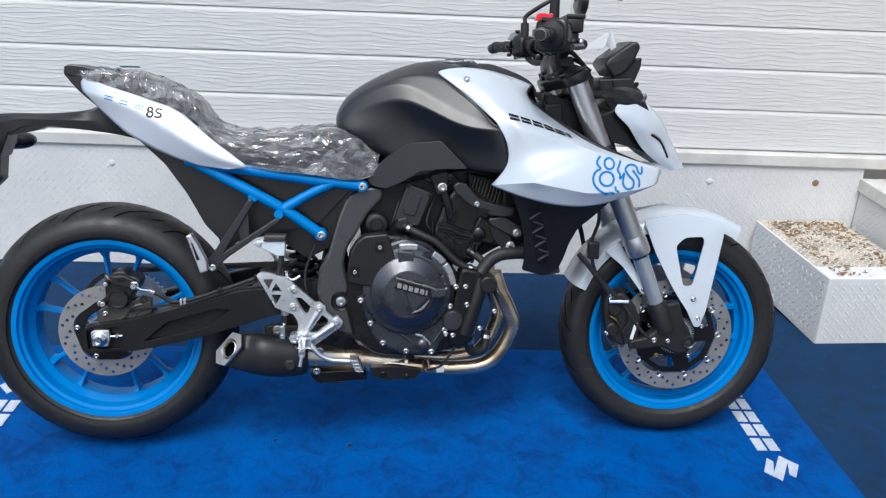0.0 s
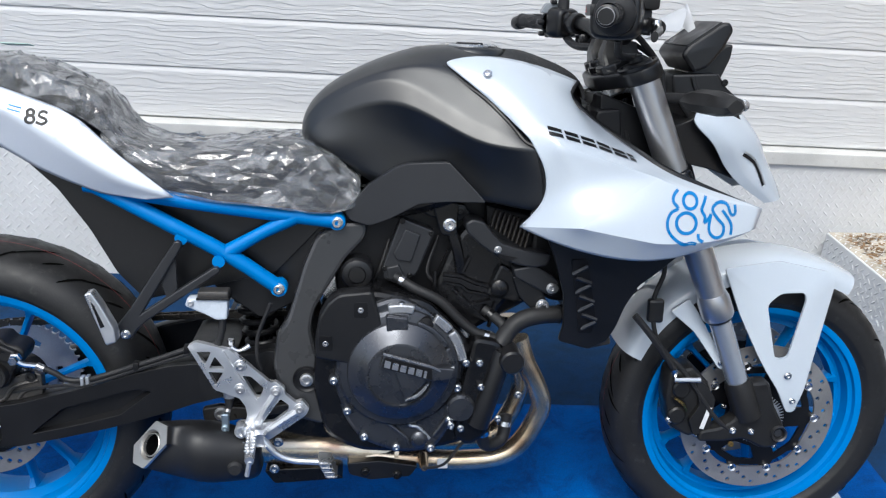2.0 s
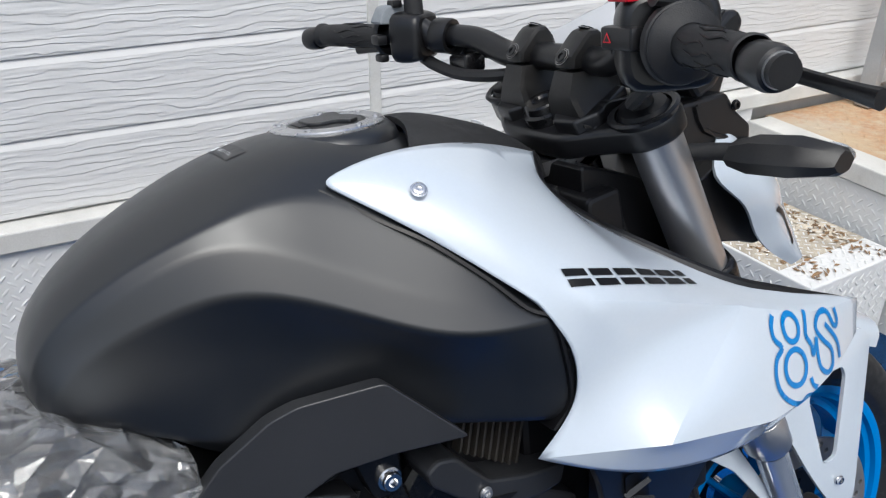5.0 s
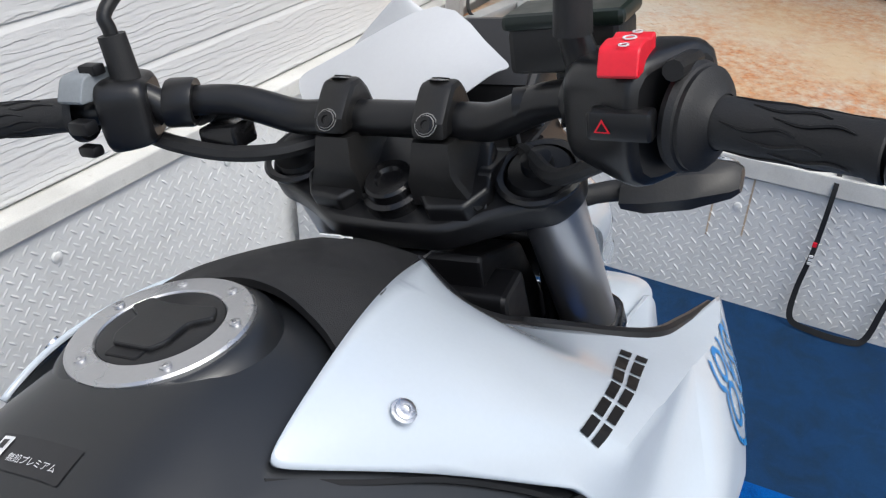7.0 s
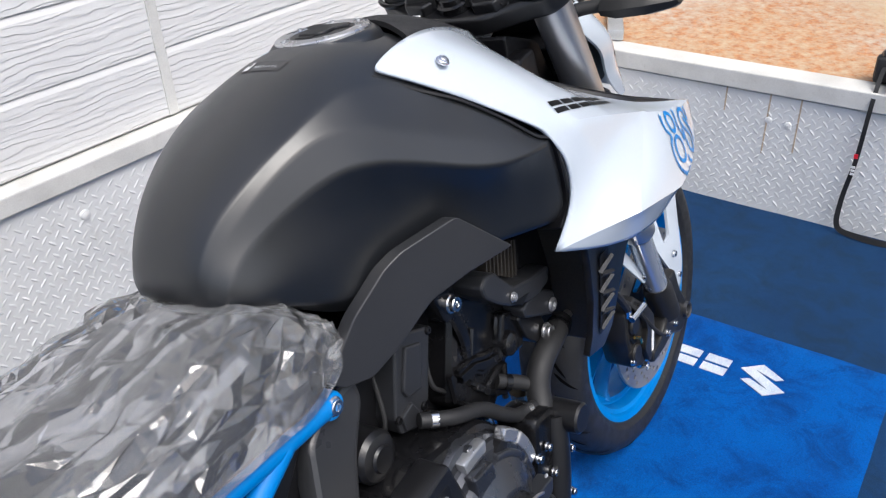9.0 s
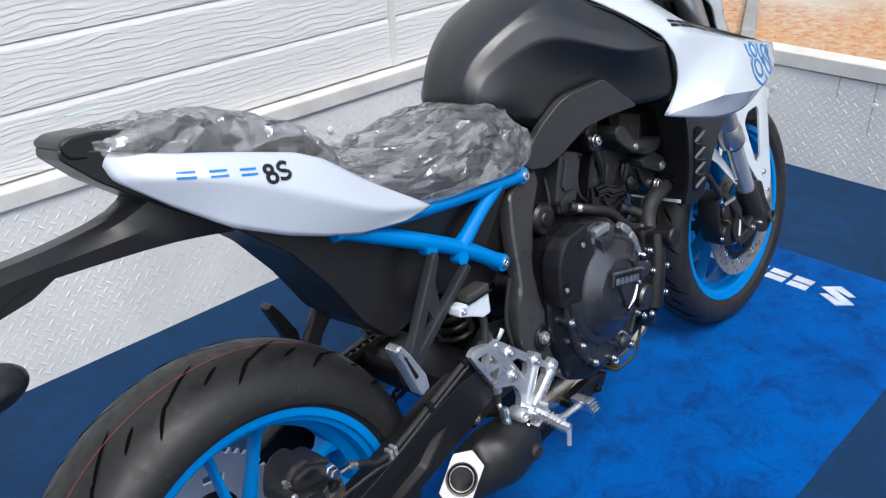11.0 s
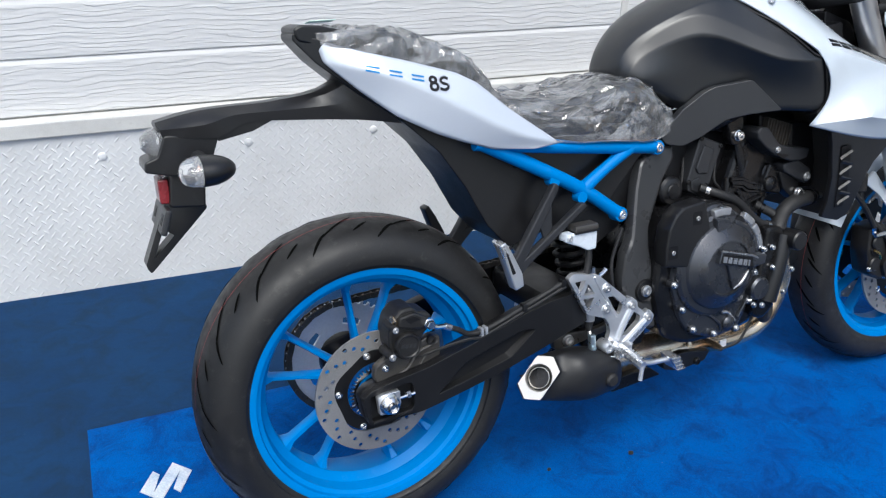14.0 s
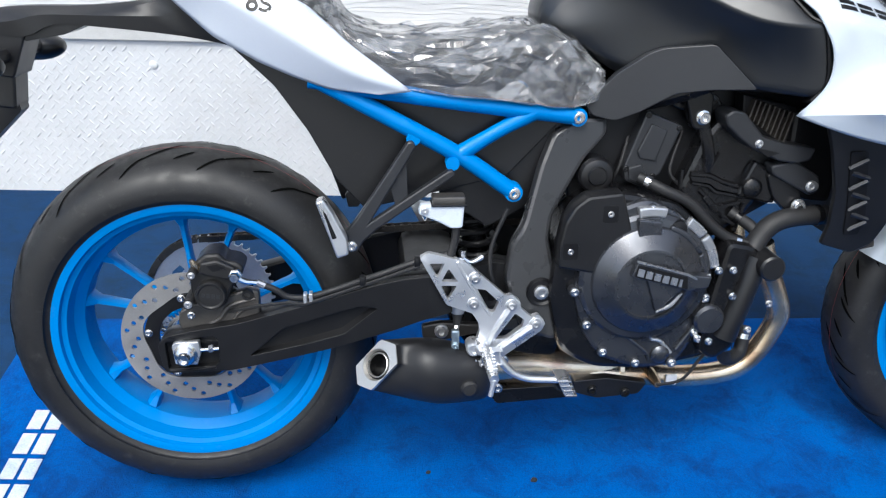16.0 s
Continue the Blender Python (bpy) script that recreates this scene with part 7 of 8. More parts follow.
part("clevis", box((0.437, -0.146, 0.312), (0.450, -0.134, 0.349), 0.003), "zinc", mc, "blue-tinged zinc clevis")
part("clevis_pin", bolt(0.443, -0.146, 0.322, 0.0052, 0.004), "zinc", mc)
part("banjo_bolt", tube([(0.455, -0.124, 0.458), (0.455, -0.124, 0.482)], 0.0065, 6, 1), "chrome", mc)
part("banjo_arm", tube([(0.455, -0.126, 0.468), (0.467, -0.127, 0.462), (0.477, -0.126, 0.465), (0.487, -0.124, 0.471)], [0.005, 0.004, 0.0045, 0.0055], 8, 3), "chrome", mc)
offset()
res = part("brake_fluid_bottle", prism(rounded([(0.386, 0.563), (0.404, 0.563), (0.4545, 0.563), (0.452, 0.525), (0.433, 0.524), (0.416, 0.534), (0.393, 0.544), (0.382, 0.549)], 0.004), -0.142, -0.116, 0.004), "reservoir", bike, "milky brake fluid bottle", 40)
part("bottle_cap", box((0.404, -0.144, 0.562), (0.456, -0.114, 0.576), 0.003), "cast_brown", res, "dark cap")
part("bottle_rim", box((0.402, -0.146, 0.561), (0.458, -0.112, 0.5645), 0.001), "engine", res)
part("ear_bolt", bolt(0.392, -0.142, 0.555, 0.005, 0.004), "alu", res)
part("bottle_hose", tube([(0.443, -0.130, 0.526), (0.441, -0.132, 0.502), (0.434, -0.134, 0.476)], 0.0065, 10, 4), "rubber", res)
part("frame_wire", tube([(0.525, -0.125, 0.550), (0.502, -0.125, 0.490), (0.500, -0.128, 0.450), (0.506, -0.125, 0.425)], 0.0035, 8, 5), "rubber", bike)

# shock absorber, side stand, left-hand engine cover
offset()
spring = []
for i in range(73):
    a = i * 2 * math.pi / 10.3
    s = i / 72
    spring.append((0.500 - 0.030 * s + 0.032 * math.cos(a), 0.0 + 0.032 * math.sin(a), 0.420 + 0.150 * s))
link = part("suspension_link", prism(rounded([(0.430, 0.372), (0.600, 0.375), (0.640, 0.300), (0.630, 0.252), (0.540, 0.258), (0.470, 0.285), (0.440, 0.330)], 0.012), -0.070, 0.070, 0.008), "engine", bike, "black suspension linkage below the swingarm")
part("link_arm", prism(rounded([(0.392, 0.328), (0.424, 0.334), (0.500, 0.328), (0.560, 0.340), (0.560, 0.318), (0.492, 0.312), (0.424, 0.299), (0.394, 0.304)], 0.006), -0.082, -0.066, 0.003), "cast_brown", link, "grey-brown cast link arm")
part("link_bolt", bolt(0.426, -0.082, 0.319, 0.010, 0.010), "cap_ring", link)
shock = part("shock_absorber", tube([(0.505, 0, 0.38), (0.470, 0, 0.60)], 0.018, 14, 1), "engine", bike, "black rear shock absorber")
part("spring", tube(spring, 0.006, 8, 1), "print_black", shock)
stand = part("side_stand", tube([(0.600, 0.120, 0.270), (0.580, 0.190, 0.160), (0.560, 0.262, 0.066)], [0.013, 0.011, 0.011], 10, 3), "engine", bike, "black side stand, let down")
part("stand_foot", box((0.530, 0.245, 0.043), (0.590, 0.290, 0.054), 0.003, None, Matrix.Translation((0.56, 0.268, 0.048)) @ Matrix.Rotation(radians(10.5), 4, "X") @ Matrix.Translation((-0.56, -0.268, -0.048))), "engine", stand)
part("generator_cover", prism(circle(0.74, 0.43, 0.10, 32), 0.145, 0.190, 0.012), "cover_black", engine)

# ---- steering head, handlebar, controls, headlight ----
AX = Matrix.Translation((1.155, 0, 0.962)) @ Matrix.Rotation(radians(-22.2), 4, "Y")


def plan(outline, z0, z1, bevel, holes=()):
    b = prism(outline, z0, z1, bevel, holes, axis="z", segments=3)
    b.transform(AX)
    return b


half = [(-0.068, 0.0), (-0.066, -0.050), (-0.046, -0.084), (-0.036, -0.105), (-0.028, -0.132), (0.0, -0.146), (0.028, -0.138), (0.040, -0.110), (0.030, -0.070), (0.022, 0.0)]
outl = half + [(x, -y) for x, y in half[-2:0:-1]]
yoke = part("top_yoke", plan(rounded(outl, 0.012), -0.014, 0.014, 0.006), "black_plastic", bike, "black cast top yoke", 40)
b = plan(rounded([(-0.040, -0.026), (-0.056, -0.040), (-0.052, -0.070), (-0.030, -0.084), (0.020, -0.070), (0.020, 0.070), (-0.030, 0.084), (-0.052, 0.070), (-0.056, 0.040), (-0.040, 0.026)], 0.003), 0.006, 0.028, 0.004)
part("yoke_crown", b, "black_plastic", yoke, "", 40)
stem = lathe([(0.0001, 0.032), (0.010, 0.032), (0.012, 0.035), (0.019, 0.035), (0.021, 0.033), (0.022, 0.026), (0.026, 0.024), (0.026, 0.0)], (-0.034, 0, 0), "z", 32)
stem.transform(AX)
part("stem_nut", stem, "engine", yoke)
skirt = lathe([(0.0001, -0.034), (0.036, -0.034), (0.040, -0.030), (0.040, -0.014)], (-0.044, 0, 0), "z", 32)
skirt.transform(AX)
part("stem_dust_cap", skirt, "cap_ring", yoke, "satin steering stem cap")
neck = lathe([(0.030, -0.22), (0.032, -0.045)], (-0.030, 0, 0), "z", 24)
neck.transform(AX)
part("steering_head", neck, "engine", bike, "black steering head")
low = plan(rounded([(-0.05, -0.09), (-0.03, -0.145), (0.03, -0.145), (0.045, -0.11), (0.03, 0), (0.045, 0.11), (0.03, 0.145), (-0.03, 0.145), (-0.05, 0.09)], 0.012), -0.215, -0.180, 0.006)
part("bottom_yoke", low, "engine", bike, "black bottom yoke", 40)
for s in (-1, 1):
    cap_ = lathe([(0.0001, 0.034), (0.006, 0.034), (0.012, 0.032), (0.013, 0.024), (0.024, 0.022), (0.026, 0.018), (0.0285, 0.014)], (0.0, s * FY, 0), "z", 28)
    cap_.transform(AX)
    part("fork_cap", cap_, "print_black", yoke)
    ring_ = lathe([(0.033, 0.012), (0.036, 0.018), (0.033, 0.020), (0.0285, 0.019)], (0.0, s * FY, 0), "z", 28)
    ring_.transform(AX)
    part("clamp_ring", ring_, "black_plastic", yoke)
    riser = []
    for z, xb, xf, w in ((0.962, 1.106, 1.184, 0.027), (0.984, 1.101, 1.170, 0.0205), (0.992, 1.100, 1.164, 0.0172), (1.006, 1.104, 1.160, 0.0160), (1.014, 1.106, 1.158, 0.0150)):
        yc = s * (0.044 + (0.006 if z < 0.98 else 0.0))
        riser.append([(xb, yc - w, z), (xb + 0.006, yc - w - 0.002, z), (xf, yc - w, z), (xf, yc + w, z), (xb + 0.006, yc + w + 0.002, z), (xb, yc + w, z)])
    rz = part("bar_riser", ring_loft(riser, 1, 1), "caliper", yoke, "black bar riser and clamp", 25)
    capo = [(1.104, 1.016), (1.105, 1.030), (1.120, 1.046), (1.128, 1.053), (1.142, 1.053), (1.150, 1.042), (1.160, 1.018)]
    part("clamp_cap", prism(capo, s * 0.044 - 0.0145, s * 0.044 + 0.0145, 0.005, segments=2), "caliper", rz, "", 25)
    stud((1.1048, s * 0.044, 1.029), (-0.75, 0, 0.55), 0.0074, 0.0010, "disc", rz, "bolt_rim")
    stud((1.1046, s * 0.044, 1.029), (-0.75, 0, 0.55), 0.0068, 0.0022, "engine", rz, "clamp_bolt")
    stud((1.136, s * 0.044, 1.0522), (0.35, 0, 0.9), 0.0074, 0.0010, "disc", rz, "bolt_rim")
    stud((1.136, s * 0.044, 1.052), (0.35, 0, 0.9), 0.0068, 0.0025, "engine", rz, "clamp_bolt")
    part("web", prism(rounded([(1.11, 0.955), (1.13, 0.985), (1.17, 0.985), (1.165, 0.955)], 0.005), s * 0.075 - 0.006, s * 0.075 + 0.006, 0.003), "black_plastic", rz)

BAR = [(1.132, 0.0, 1.022), (1.132, 0.060, 1.022), (1.129, 0.090, 1.024), (1.118, 0.135, 1.043), (1.098, 0.180, 1.051), (1.076, 0.220, 1.052), (1.047, 0.300, 1.052), (1.020, 0.378, 1.048)]
line_ = [(x, -y, z) for x, y, z in BAR[:0:-1]] + BAR
bar = part("handlebar", tube(line_, [0.011, 0.011, 0.011, 0.012, 0.0135, 0.0145, 0.0145, 0.0145, 0.0145, 0.0145, 0.0135, 0.012, 0.011, 0.011, 0.011], 20, 6), "black_plastic", bike, "black tapered handlebar", 60)


def on_bar(s, d):
    """The bar's centre d metres out from the middle plane, and its direction."""
    for a, b_ in zip(BAR, BAR[1:]):
        if a[1] <= d <= b_[1]:
            f = (d - a[1]) / (b_[1] - a[1])
            p, q = Vector(a), Vector(b_)
            c = p + (q - p) * f
            w = (q - p).normalized()
            return Vector((c.x, s * c.y, c.z)), Vector((w.x, s * w.y, w.z))


def bar_frame(s, d):
    """A pose whose z runs outwards along the bar at d and whose x points forward."""
    c, w = on_bar(s, d)
    x = (Vector((1, 0, 0)) - w * w.x).normalized()
    y = w.cross(x)
    return Matrix.Translation(c) @ Matrix((x, y, w)).transposed().to_4x4()


def turned(s, d, profile, seg=24):
    b = lathe(profile, (0, 0, 0), "z", seg)
    b.transform(bar_frame(s, d))
    return b


for s in (-1, 1):
    g0 = 0.254 if s < 0 else 0.256
    long_ = 0.0 if s < 0 else 0.026
    grip = part("grip", turned(s, g0, [(0.0235, -0.010), (0.0245, -0.007), (0.0245, -0.003), (0.0165, 0.000), (0.0150, 0.008), (0.0150, 0.05), (0.0144, 0.086 + long_), (0.0160, 0.090 + long_), (0.0160, 0.095 + long_), (0.0148, 0.096 + long_)], 32), "rubber", bar, "ribbed black rubber grip", 35)
    for k in range(14):
        a = k * 2 * math.pi / 14
        z0 = 0.012 + 0.014 * (k % 3)
        pts = [(0.0152 * math.cos(a + q), 0.0152 * math.sin(a + q), z0 + u) for q, u in ((0, 0), (0.16, 0.016), (-0.05, 0.032), (0.1, 0.042))]
        b = tube(pts, [0.0004, 0.0011, 0.0011, 0.0004], 5, 4)
        b.transform(bar_frame(s, g0))
        part("grip_groove", b, "print_black", grip)
    part("bar_end", turned(s, 0.346 if s < 0 else 0.374, [(0.0142, 0.0), (0.0150, 0.002), (0.0155, 0.020), (0.0142, 0.026), (0.0110, 0.0275), (0.0098, 0.024), (0.0066, 0.023), (0.0060, 0.026), (0.0036, 0.026), (0.0032, 0.020), (0.0001, 0.020)], 32), "black_plastic", bar, "black bar-end weight", 35)
    part("end_ring", turned(s, 0.346 if s < 0 else 0.374, [(0.0118, 0.0270), (0.0118, 0.0284), (0.0096, 0.0284), (0.0096, 0.0250)], 32), "cap_ring", bar, "satin ring on the bar end", 35)
    # switch housing
    hp = []
    for u, r in ((-0.034, 0.028), (-0.027, 0.035), (-0.004, 0.039), (0.016, 0.041), (0.028, 0.040), (0.032, 0.034)) if s < 0 else ((-0.018, 0.024), (-0.014, 0.029), (-0.002, 0.032), (0.012, 0.033), (0.019, 0.032), (0.022, 0.028)):
        hp.append([(r * q * math.cos(t), r * q * math.sin(t), u) for t, q in ((w, 0.95 * (abs(math.cos(w)) ** 4.5 + abs(math.sin(w)) ** 4.5) ** (-1 / 4.5)) for w in (2 * math.pi * k / 32 + 0.12 for k in range(32)))])
    b = ring_loft(hp, 3, 1)
    b.transform(bar_frame(s, 0.206))
    hs = part("switch_housing", b, "black_plastic", bar, "black switch housing", 40)
    if s < 0:
        part("engine_switch", prism(rounded([(1.034, 1.084), (1.041, 1.100), (1.056, 1.101), (1.065, 1.098), (1.076, 1.100), (1.072, 1.084)], 0.004), -0.220, -0.197, 0.003), "red", hs, "red rocker switch", 40)
        for x, z, r in ((1.043, 1.1006, 0.0030), (1.055, 1.1012, 0.0040), (1.071, 1.1000, 0.0030)):
            b = lathe([(r, 0), (r, 0.0006), (r * 0.7, 0.0006), (r * 0.7, 0)], (x, -0.2105, z), "z", 14)
            part("switch_symbol", b, "print_white", hs)
        part("cable_knob", tube([(1.046, -0.236, 1.086), (1.086, -0.238, 1.080)], [0.006, 0.007], 10, 1), "black_plastic", hs)
        hz = part("hazard_switch", box((1.033, -0.228, 1.048), (1.047, -0.190, 1.066), 0.003), "black_plastic", hs, "black hazard switch with a red triangle")
        for k, r in enumerate((0.0055, 0.0036)):
            vs = [(1.0324 - 0.0003 * k, -0.200 + r * math.cos(a), 1.0565 + r * math.sin(a)) for a in (math.pi / 2, math.pi * 7 / 6, math.pi * 11 / 6)]
            b = shape()
            b.faces.new([b.verts.new(v) for v in vs])
            part("hazard_triangle", b, "red" if k == 0 else "black_plastic", hz)
        part("throttle_collar", turned(s, 0.243, [(0.018, -0.004), (0.031, -0.004), (0.0325, 0.0), (0.031, 0.004), (0.0295, 0.005), (0.0300, 0.008), (0.027, 0.011), (0.021, 0.013), (0.0160, 0.018)], 36), "rubber", bar, "ringed throttle collar", 30)
        for z in (1.030, 1.058):
            stud((1.085, -0.172, z), (-0.6, 0.75, 0.2), 0.006, 0.006, "engine", hs)
    else:
        part("signal_block", prism(rounded([(1.036, 1.070), (1.048, 1.091), (1.080, 1.091), (1.084, 1.068)], 0.006), 0.212, 0.240, 0.005), "grey_switch", hs, "grey switch block", 40)
        part("dip_switch", box((1.056, 0.206, 1.088), (1.068, 0.226, 1.097), 0.002), "print_black", hs)
        part("signal_switch", box((1.030, 0.206, 1.046), (1.044, 0.228, 1.058), 0.003), "print_black", hs)
        part("horn_button", box((1.036, 0.214, 1.024), (1.048, 0.234, 1.034), 0.003), "print_black", hs)

# master cylinder, lever and mirror on each side
for s in (-1, 1):
    m_ = part("control_clamp", turned(s, 0.172, [(0.0145, -0.011), (0.020, -0.011), (0.021, -0.008), (0.021, 0.008), (0.020, 0.011), (0.0145, 0.011)]), "black_plastic", bar, "black clamp", 35)
    part("perch", tube([(1.115, s * 0.170, 1.040), (1.142, s * 0.182, 1.036), (1.150, s * 0.205, 1.034)], [0.016, 0.014, 0.012], 12, 3), "black_plastic", m_)
    lev = part("lever", tube([(1.148, s * 0.200, 1.034), (1.140, s * 0.240, 1.030), (1.118, s * 0.300, 1.028), (1.096, s * 0.360, 1.026), (1.084, s * 0.398, 1.024)], [0.009, 0.008, 0.0065, 0.006, 0.0075], 10, 5, None, 0.7), "black_plastic", bar, "black hand lever")
    part("lever_pivot", lathe([(0.0001, 0.012), (0.008, 0.012), (0.009, 0.008), (0.009, -0.012)], (1.146, s * 0.200, 1.034), "z", 14), "chrome", lev)
    mx, my, mz_ = (1.087, 0.1665, 0.030) if s < 0 else (1.080, 0.200, 0.004)
    stalk = part("mirror_stalk", tube([(mx, s * my, 1.040 + mz_), (mx, s * (my + 0.002), 1.110 + mz_), (mx + 0.004, s * (my + 0.003), 1.132 + mz_), (1.130, s * 0.190, 1.166 + mz_ * 0.4), (1.170, s * 0.194, 1.190)], [0.006, 0.006, 0.006, 0.006, 0.006], 12, 5), "black_plastic", bar, "black mirror stalk")
    part("boot", tube([(mx, s * my, 1.066 + mz_), (mx, s * (my + 0.002), 1.112 + mz_)], [0.0122, 0.0112], 20, 1), "rubber", stalk)
    part("stalk_base", tube([(1.094, s * 0.178, 1.045), (mx, s * my, 1.068 + mz_)], [0.014, 0.010], 14, 1), "black_plastic", stalk)
    hd = []
    for u, w, h in ((-0.016, 0.030, 0.016), (-0.008, 0.052, 0.030), (0.006, 0.058, 0.034)):
        hd.append([(1.232 + u, s * 0.19 + w * math.cos(t), 1.168 + h * math.sin(t)) for t in (2 * math.pi * k / 20 for k in range(20))])
    mh = part("mirror", ring_loft(hd, 3, 1), "black_plastic", bar, "oval black mirror shell", 40)
    part("mirror_arm", tube([(1.170, s * 0.194, 1.190), (1.200, s * 0.192, 1.192), (1.222, s * 0.19, 1.180)], 0.006, 10, 3), "black_plastic", mh)
fl = part("brake_reservoir", box((1.114, -0.188, 1.062), (1.154, -0.110, 1.094), 0.005), "caliper", bar, "square black brake fluid reservoir")
part("reservoir_lid", box((1.112, -0.191, 1.092), (1.157, -0.107, 1.103), 0.004), "lid", fl, "dark green-black lid")
part("reservoir_neck", box((1.120, -0.176, 1.040), (1.146, -0.140, 1.064), 0.004), "caliper", fl)
part("sight_glass", lathe([(0.0001, -0.001), (0.007, -0.001), (0.0085, -0.002), (0.009, 0.002)], (1.1135, -0.172, 1.072), "x", 20), "cap_ring", fl)
part("brake_body", tube([(1.120, -0.110, 1.040), (1.128, -0.160, 1.042), (1.130, -0.185, 1.042)], 0.012, 12, 3), "black_plastic", fl)
for pts, r in ((((1.090, 0.205, 1.025), (1.098, 0.150, 1.005), (1.110, 0.100, 1.000), (1.150, 0.060, 1.000), (1.200, 0.050, 0.985)), 0.0075), (((1.120, 0.190, 1.030), (1.140, 0.130, 1.020), (1.190, 0.080, 1.010), (1.230, 0.04, 0.98)), 0.0045), (((1.090, -0.190, 1.015), (1.110, -0.140, 0.990), (1.165, -0.095, 0.985), (1.210, -0.06, 0.96)), 0.0065), (((1.125, -0.110, 1.035), (1.165, -0.085, 1.010), (1.205, -0.070, 0.960), (1.215, -0.08, 0.86), (1.225, -0.085, 0.70)), 0.0055), (((1.085, -0.05, 0.90), (1.100, -0.06, 0.84), (1.090, -0.07, 0.76)), 0.004), (((1.140, -0.05, 0.88), (1.130, -0.065, 0.83), (1.135, -0.06, 0.76), (1.12, -0.07, 0.72)), 0.0045), (((1.15, -0.075, 0.86), (1.165, -0.08, 0.80), (1.14, -0.09, 0.74)), 0.0035)):
    part("control_cable", tube(pts, r, 8, 6), "rubber", bike, "black control cable")
part("cable_bracket", box((1.100, 0.128, 1.004), (1.128, 0.165, 1.026), 0.004), "engine", bar)

# instrument, frosted sheet laid over it
offset(0.026, 0, 0.010)
dash = part("instrument", prism(rounded([(1.212, 0.985), (1.219, 0.999), (1.280, 1.043), (1.292, 1.043), (1.300, 1.030), (1.286, 0.998), (1.262, 0.966), (1.236, 0.955)], 0.006), -0.072, 0.072, 0.006), "black_plastic", bike, "black display housing", 40)
part("display", prism([(1.221, 1.0005), (1.279, 1.0425), (1.278, 1.0440), (1.220, 1.002)], -0.064, 0.064, 0), "decal", dash, "dark display")
part("visor", prism(rounded([(1.236, 0.956), (1.268, 0.968), (1.300, 1.005), (1.314, 1.006), (1.312, 0.982), (1.292, 0.928), (1.262, 0.915)], 0.006), -0.042, 0.042, 0.006), "black_plastic", dash)


def sheet(name, rows_, label, dy):
    return part(name, patch([[(x - 0.002, y + dy, z - 0.010) for x, y, z in row] for row in rows_], 4, 4, 0.0008), "paper", dash, label, 60)


sheet("cover_sheet", [[(1.150, 0.085, 1.004), (1.158, 0.020, 1.016), (1.160, -0.055, 1.020)], [(1.172, 0.112, 1.016), (1.190, 0.020, 1.042), (1.185, -0.078, 1.034)], [(1.192, 0.122, 1.026), (1.222, 0.012, 1.064), (1.205, -0.084, 1.034)], [(1.205, 0.095, 1.038), (1.240, -0.004, 1.076), (1.218, -0.070, 1.040)]], "frosted white protective sheet over the display", 0.026)
sheet("cover_sheet", [[(1.240, 0.085, 1.030), (1.246, 0.020, 1.045), (1.255, -0.060, 1.020)], [(1.250, 0.065, 1.052), (1.254, 0.020, 1.062), (1.262, -0.030, 1.040)], [(1.260, 0.034, 1.080), (1.261, 0.028, 1.084), (1.262, 0.018, 1.076)]], "folded frosted sheet corner standing up", 0.042)

# headlight cowl
offset(0.014, 0, 0.006)
cowl = []
for z, xf, xb, w in ((0.918, 1.330, 1.285, 0.062), (0.885, 1.362, 1.250, 0.098), (0.845, 1.395, 1.285, 0.108), (0.800, 1.420, 1.318, 0.098), (0.768, 1.442, 1.354, 0.090), (0.734, 1.462, 1.408, 0.076)):
    row = [(xb, -w, z - 0.004), (xb + (xf - xb) * 0.45, -w * 0.95, z), (xf - 0.008, -w * 0.55, z + 0.002), (xf, 0, z + 0.004), (xf - 0.008, w * 0.55, z + 0.002), (xb + (xf - xb) * 0.45, w * 0.95, z), (xb, w, z - 0.004)]
    cowl.append(row)
hl = part("headlight_cowl", patch(cowl, 5, 4, 0.004), "white", bike, "angular gloss white headlight cowl", 50)
back = rounded([(1.215, 0.865), (1.250, 0.880), (1.290, 0.905), (1.330, 0.905), (1.370, 0.84), (1.405, 0.765), (1.345, 0.772), (1.300, 0.790), (1.250, 0.800)], 0.008)
b = prism(back, -0.086, 0.086, 0.008)
for v in b.verts:
    v.co.y *= 1.0 - 0.45 * max(0.0, (v.co.x - 1.30) / 0.12)
part("lamp_back", b, "black_plastic", hl, "black headlight body", 40)
offset()
part("lamp_stay", prism(rounded([(1.226, 0.961), (1.310, 0.966), (1.326, 0.943), (1.350, 0.924), (1.350, 0.896), (1.315, 0.886), (1.267, 0.880), (1.232, 0.925)], 0.006), -0.066, 0.066, 0.005), "black_plastic", hl, "black headlight stay", 35)
for s in (-1, 1):
    stud((1.322, s * 0.067, 0.950), (0, s, 0), 0.005, 0.004, "engine", hl)
    part("stay_rib", tube([(1.262, s * 0.067, 0.958), (1.275, s * 0.067, 0.930), (1.310, s * 0.067, 0.915)], 0.0035, 6, 2), "black_plastic", hl)
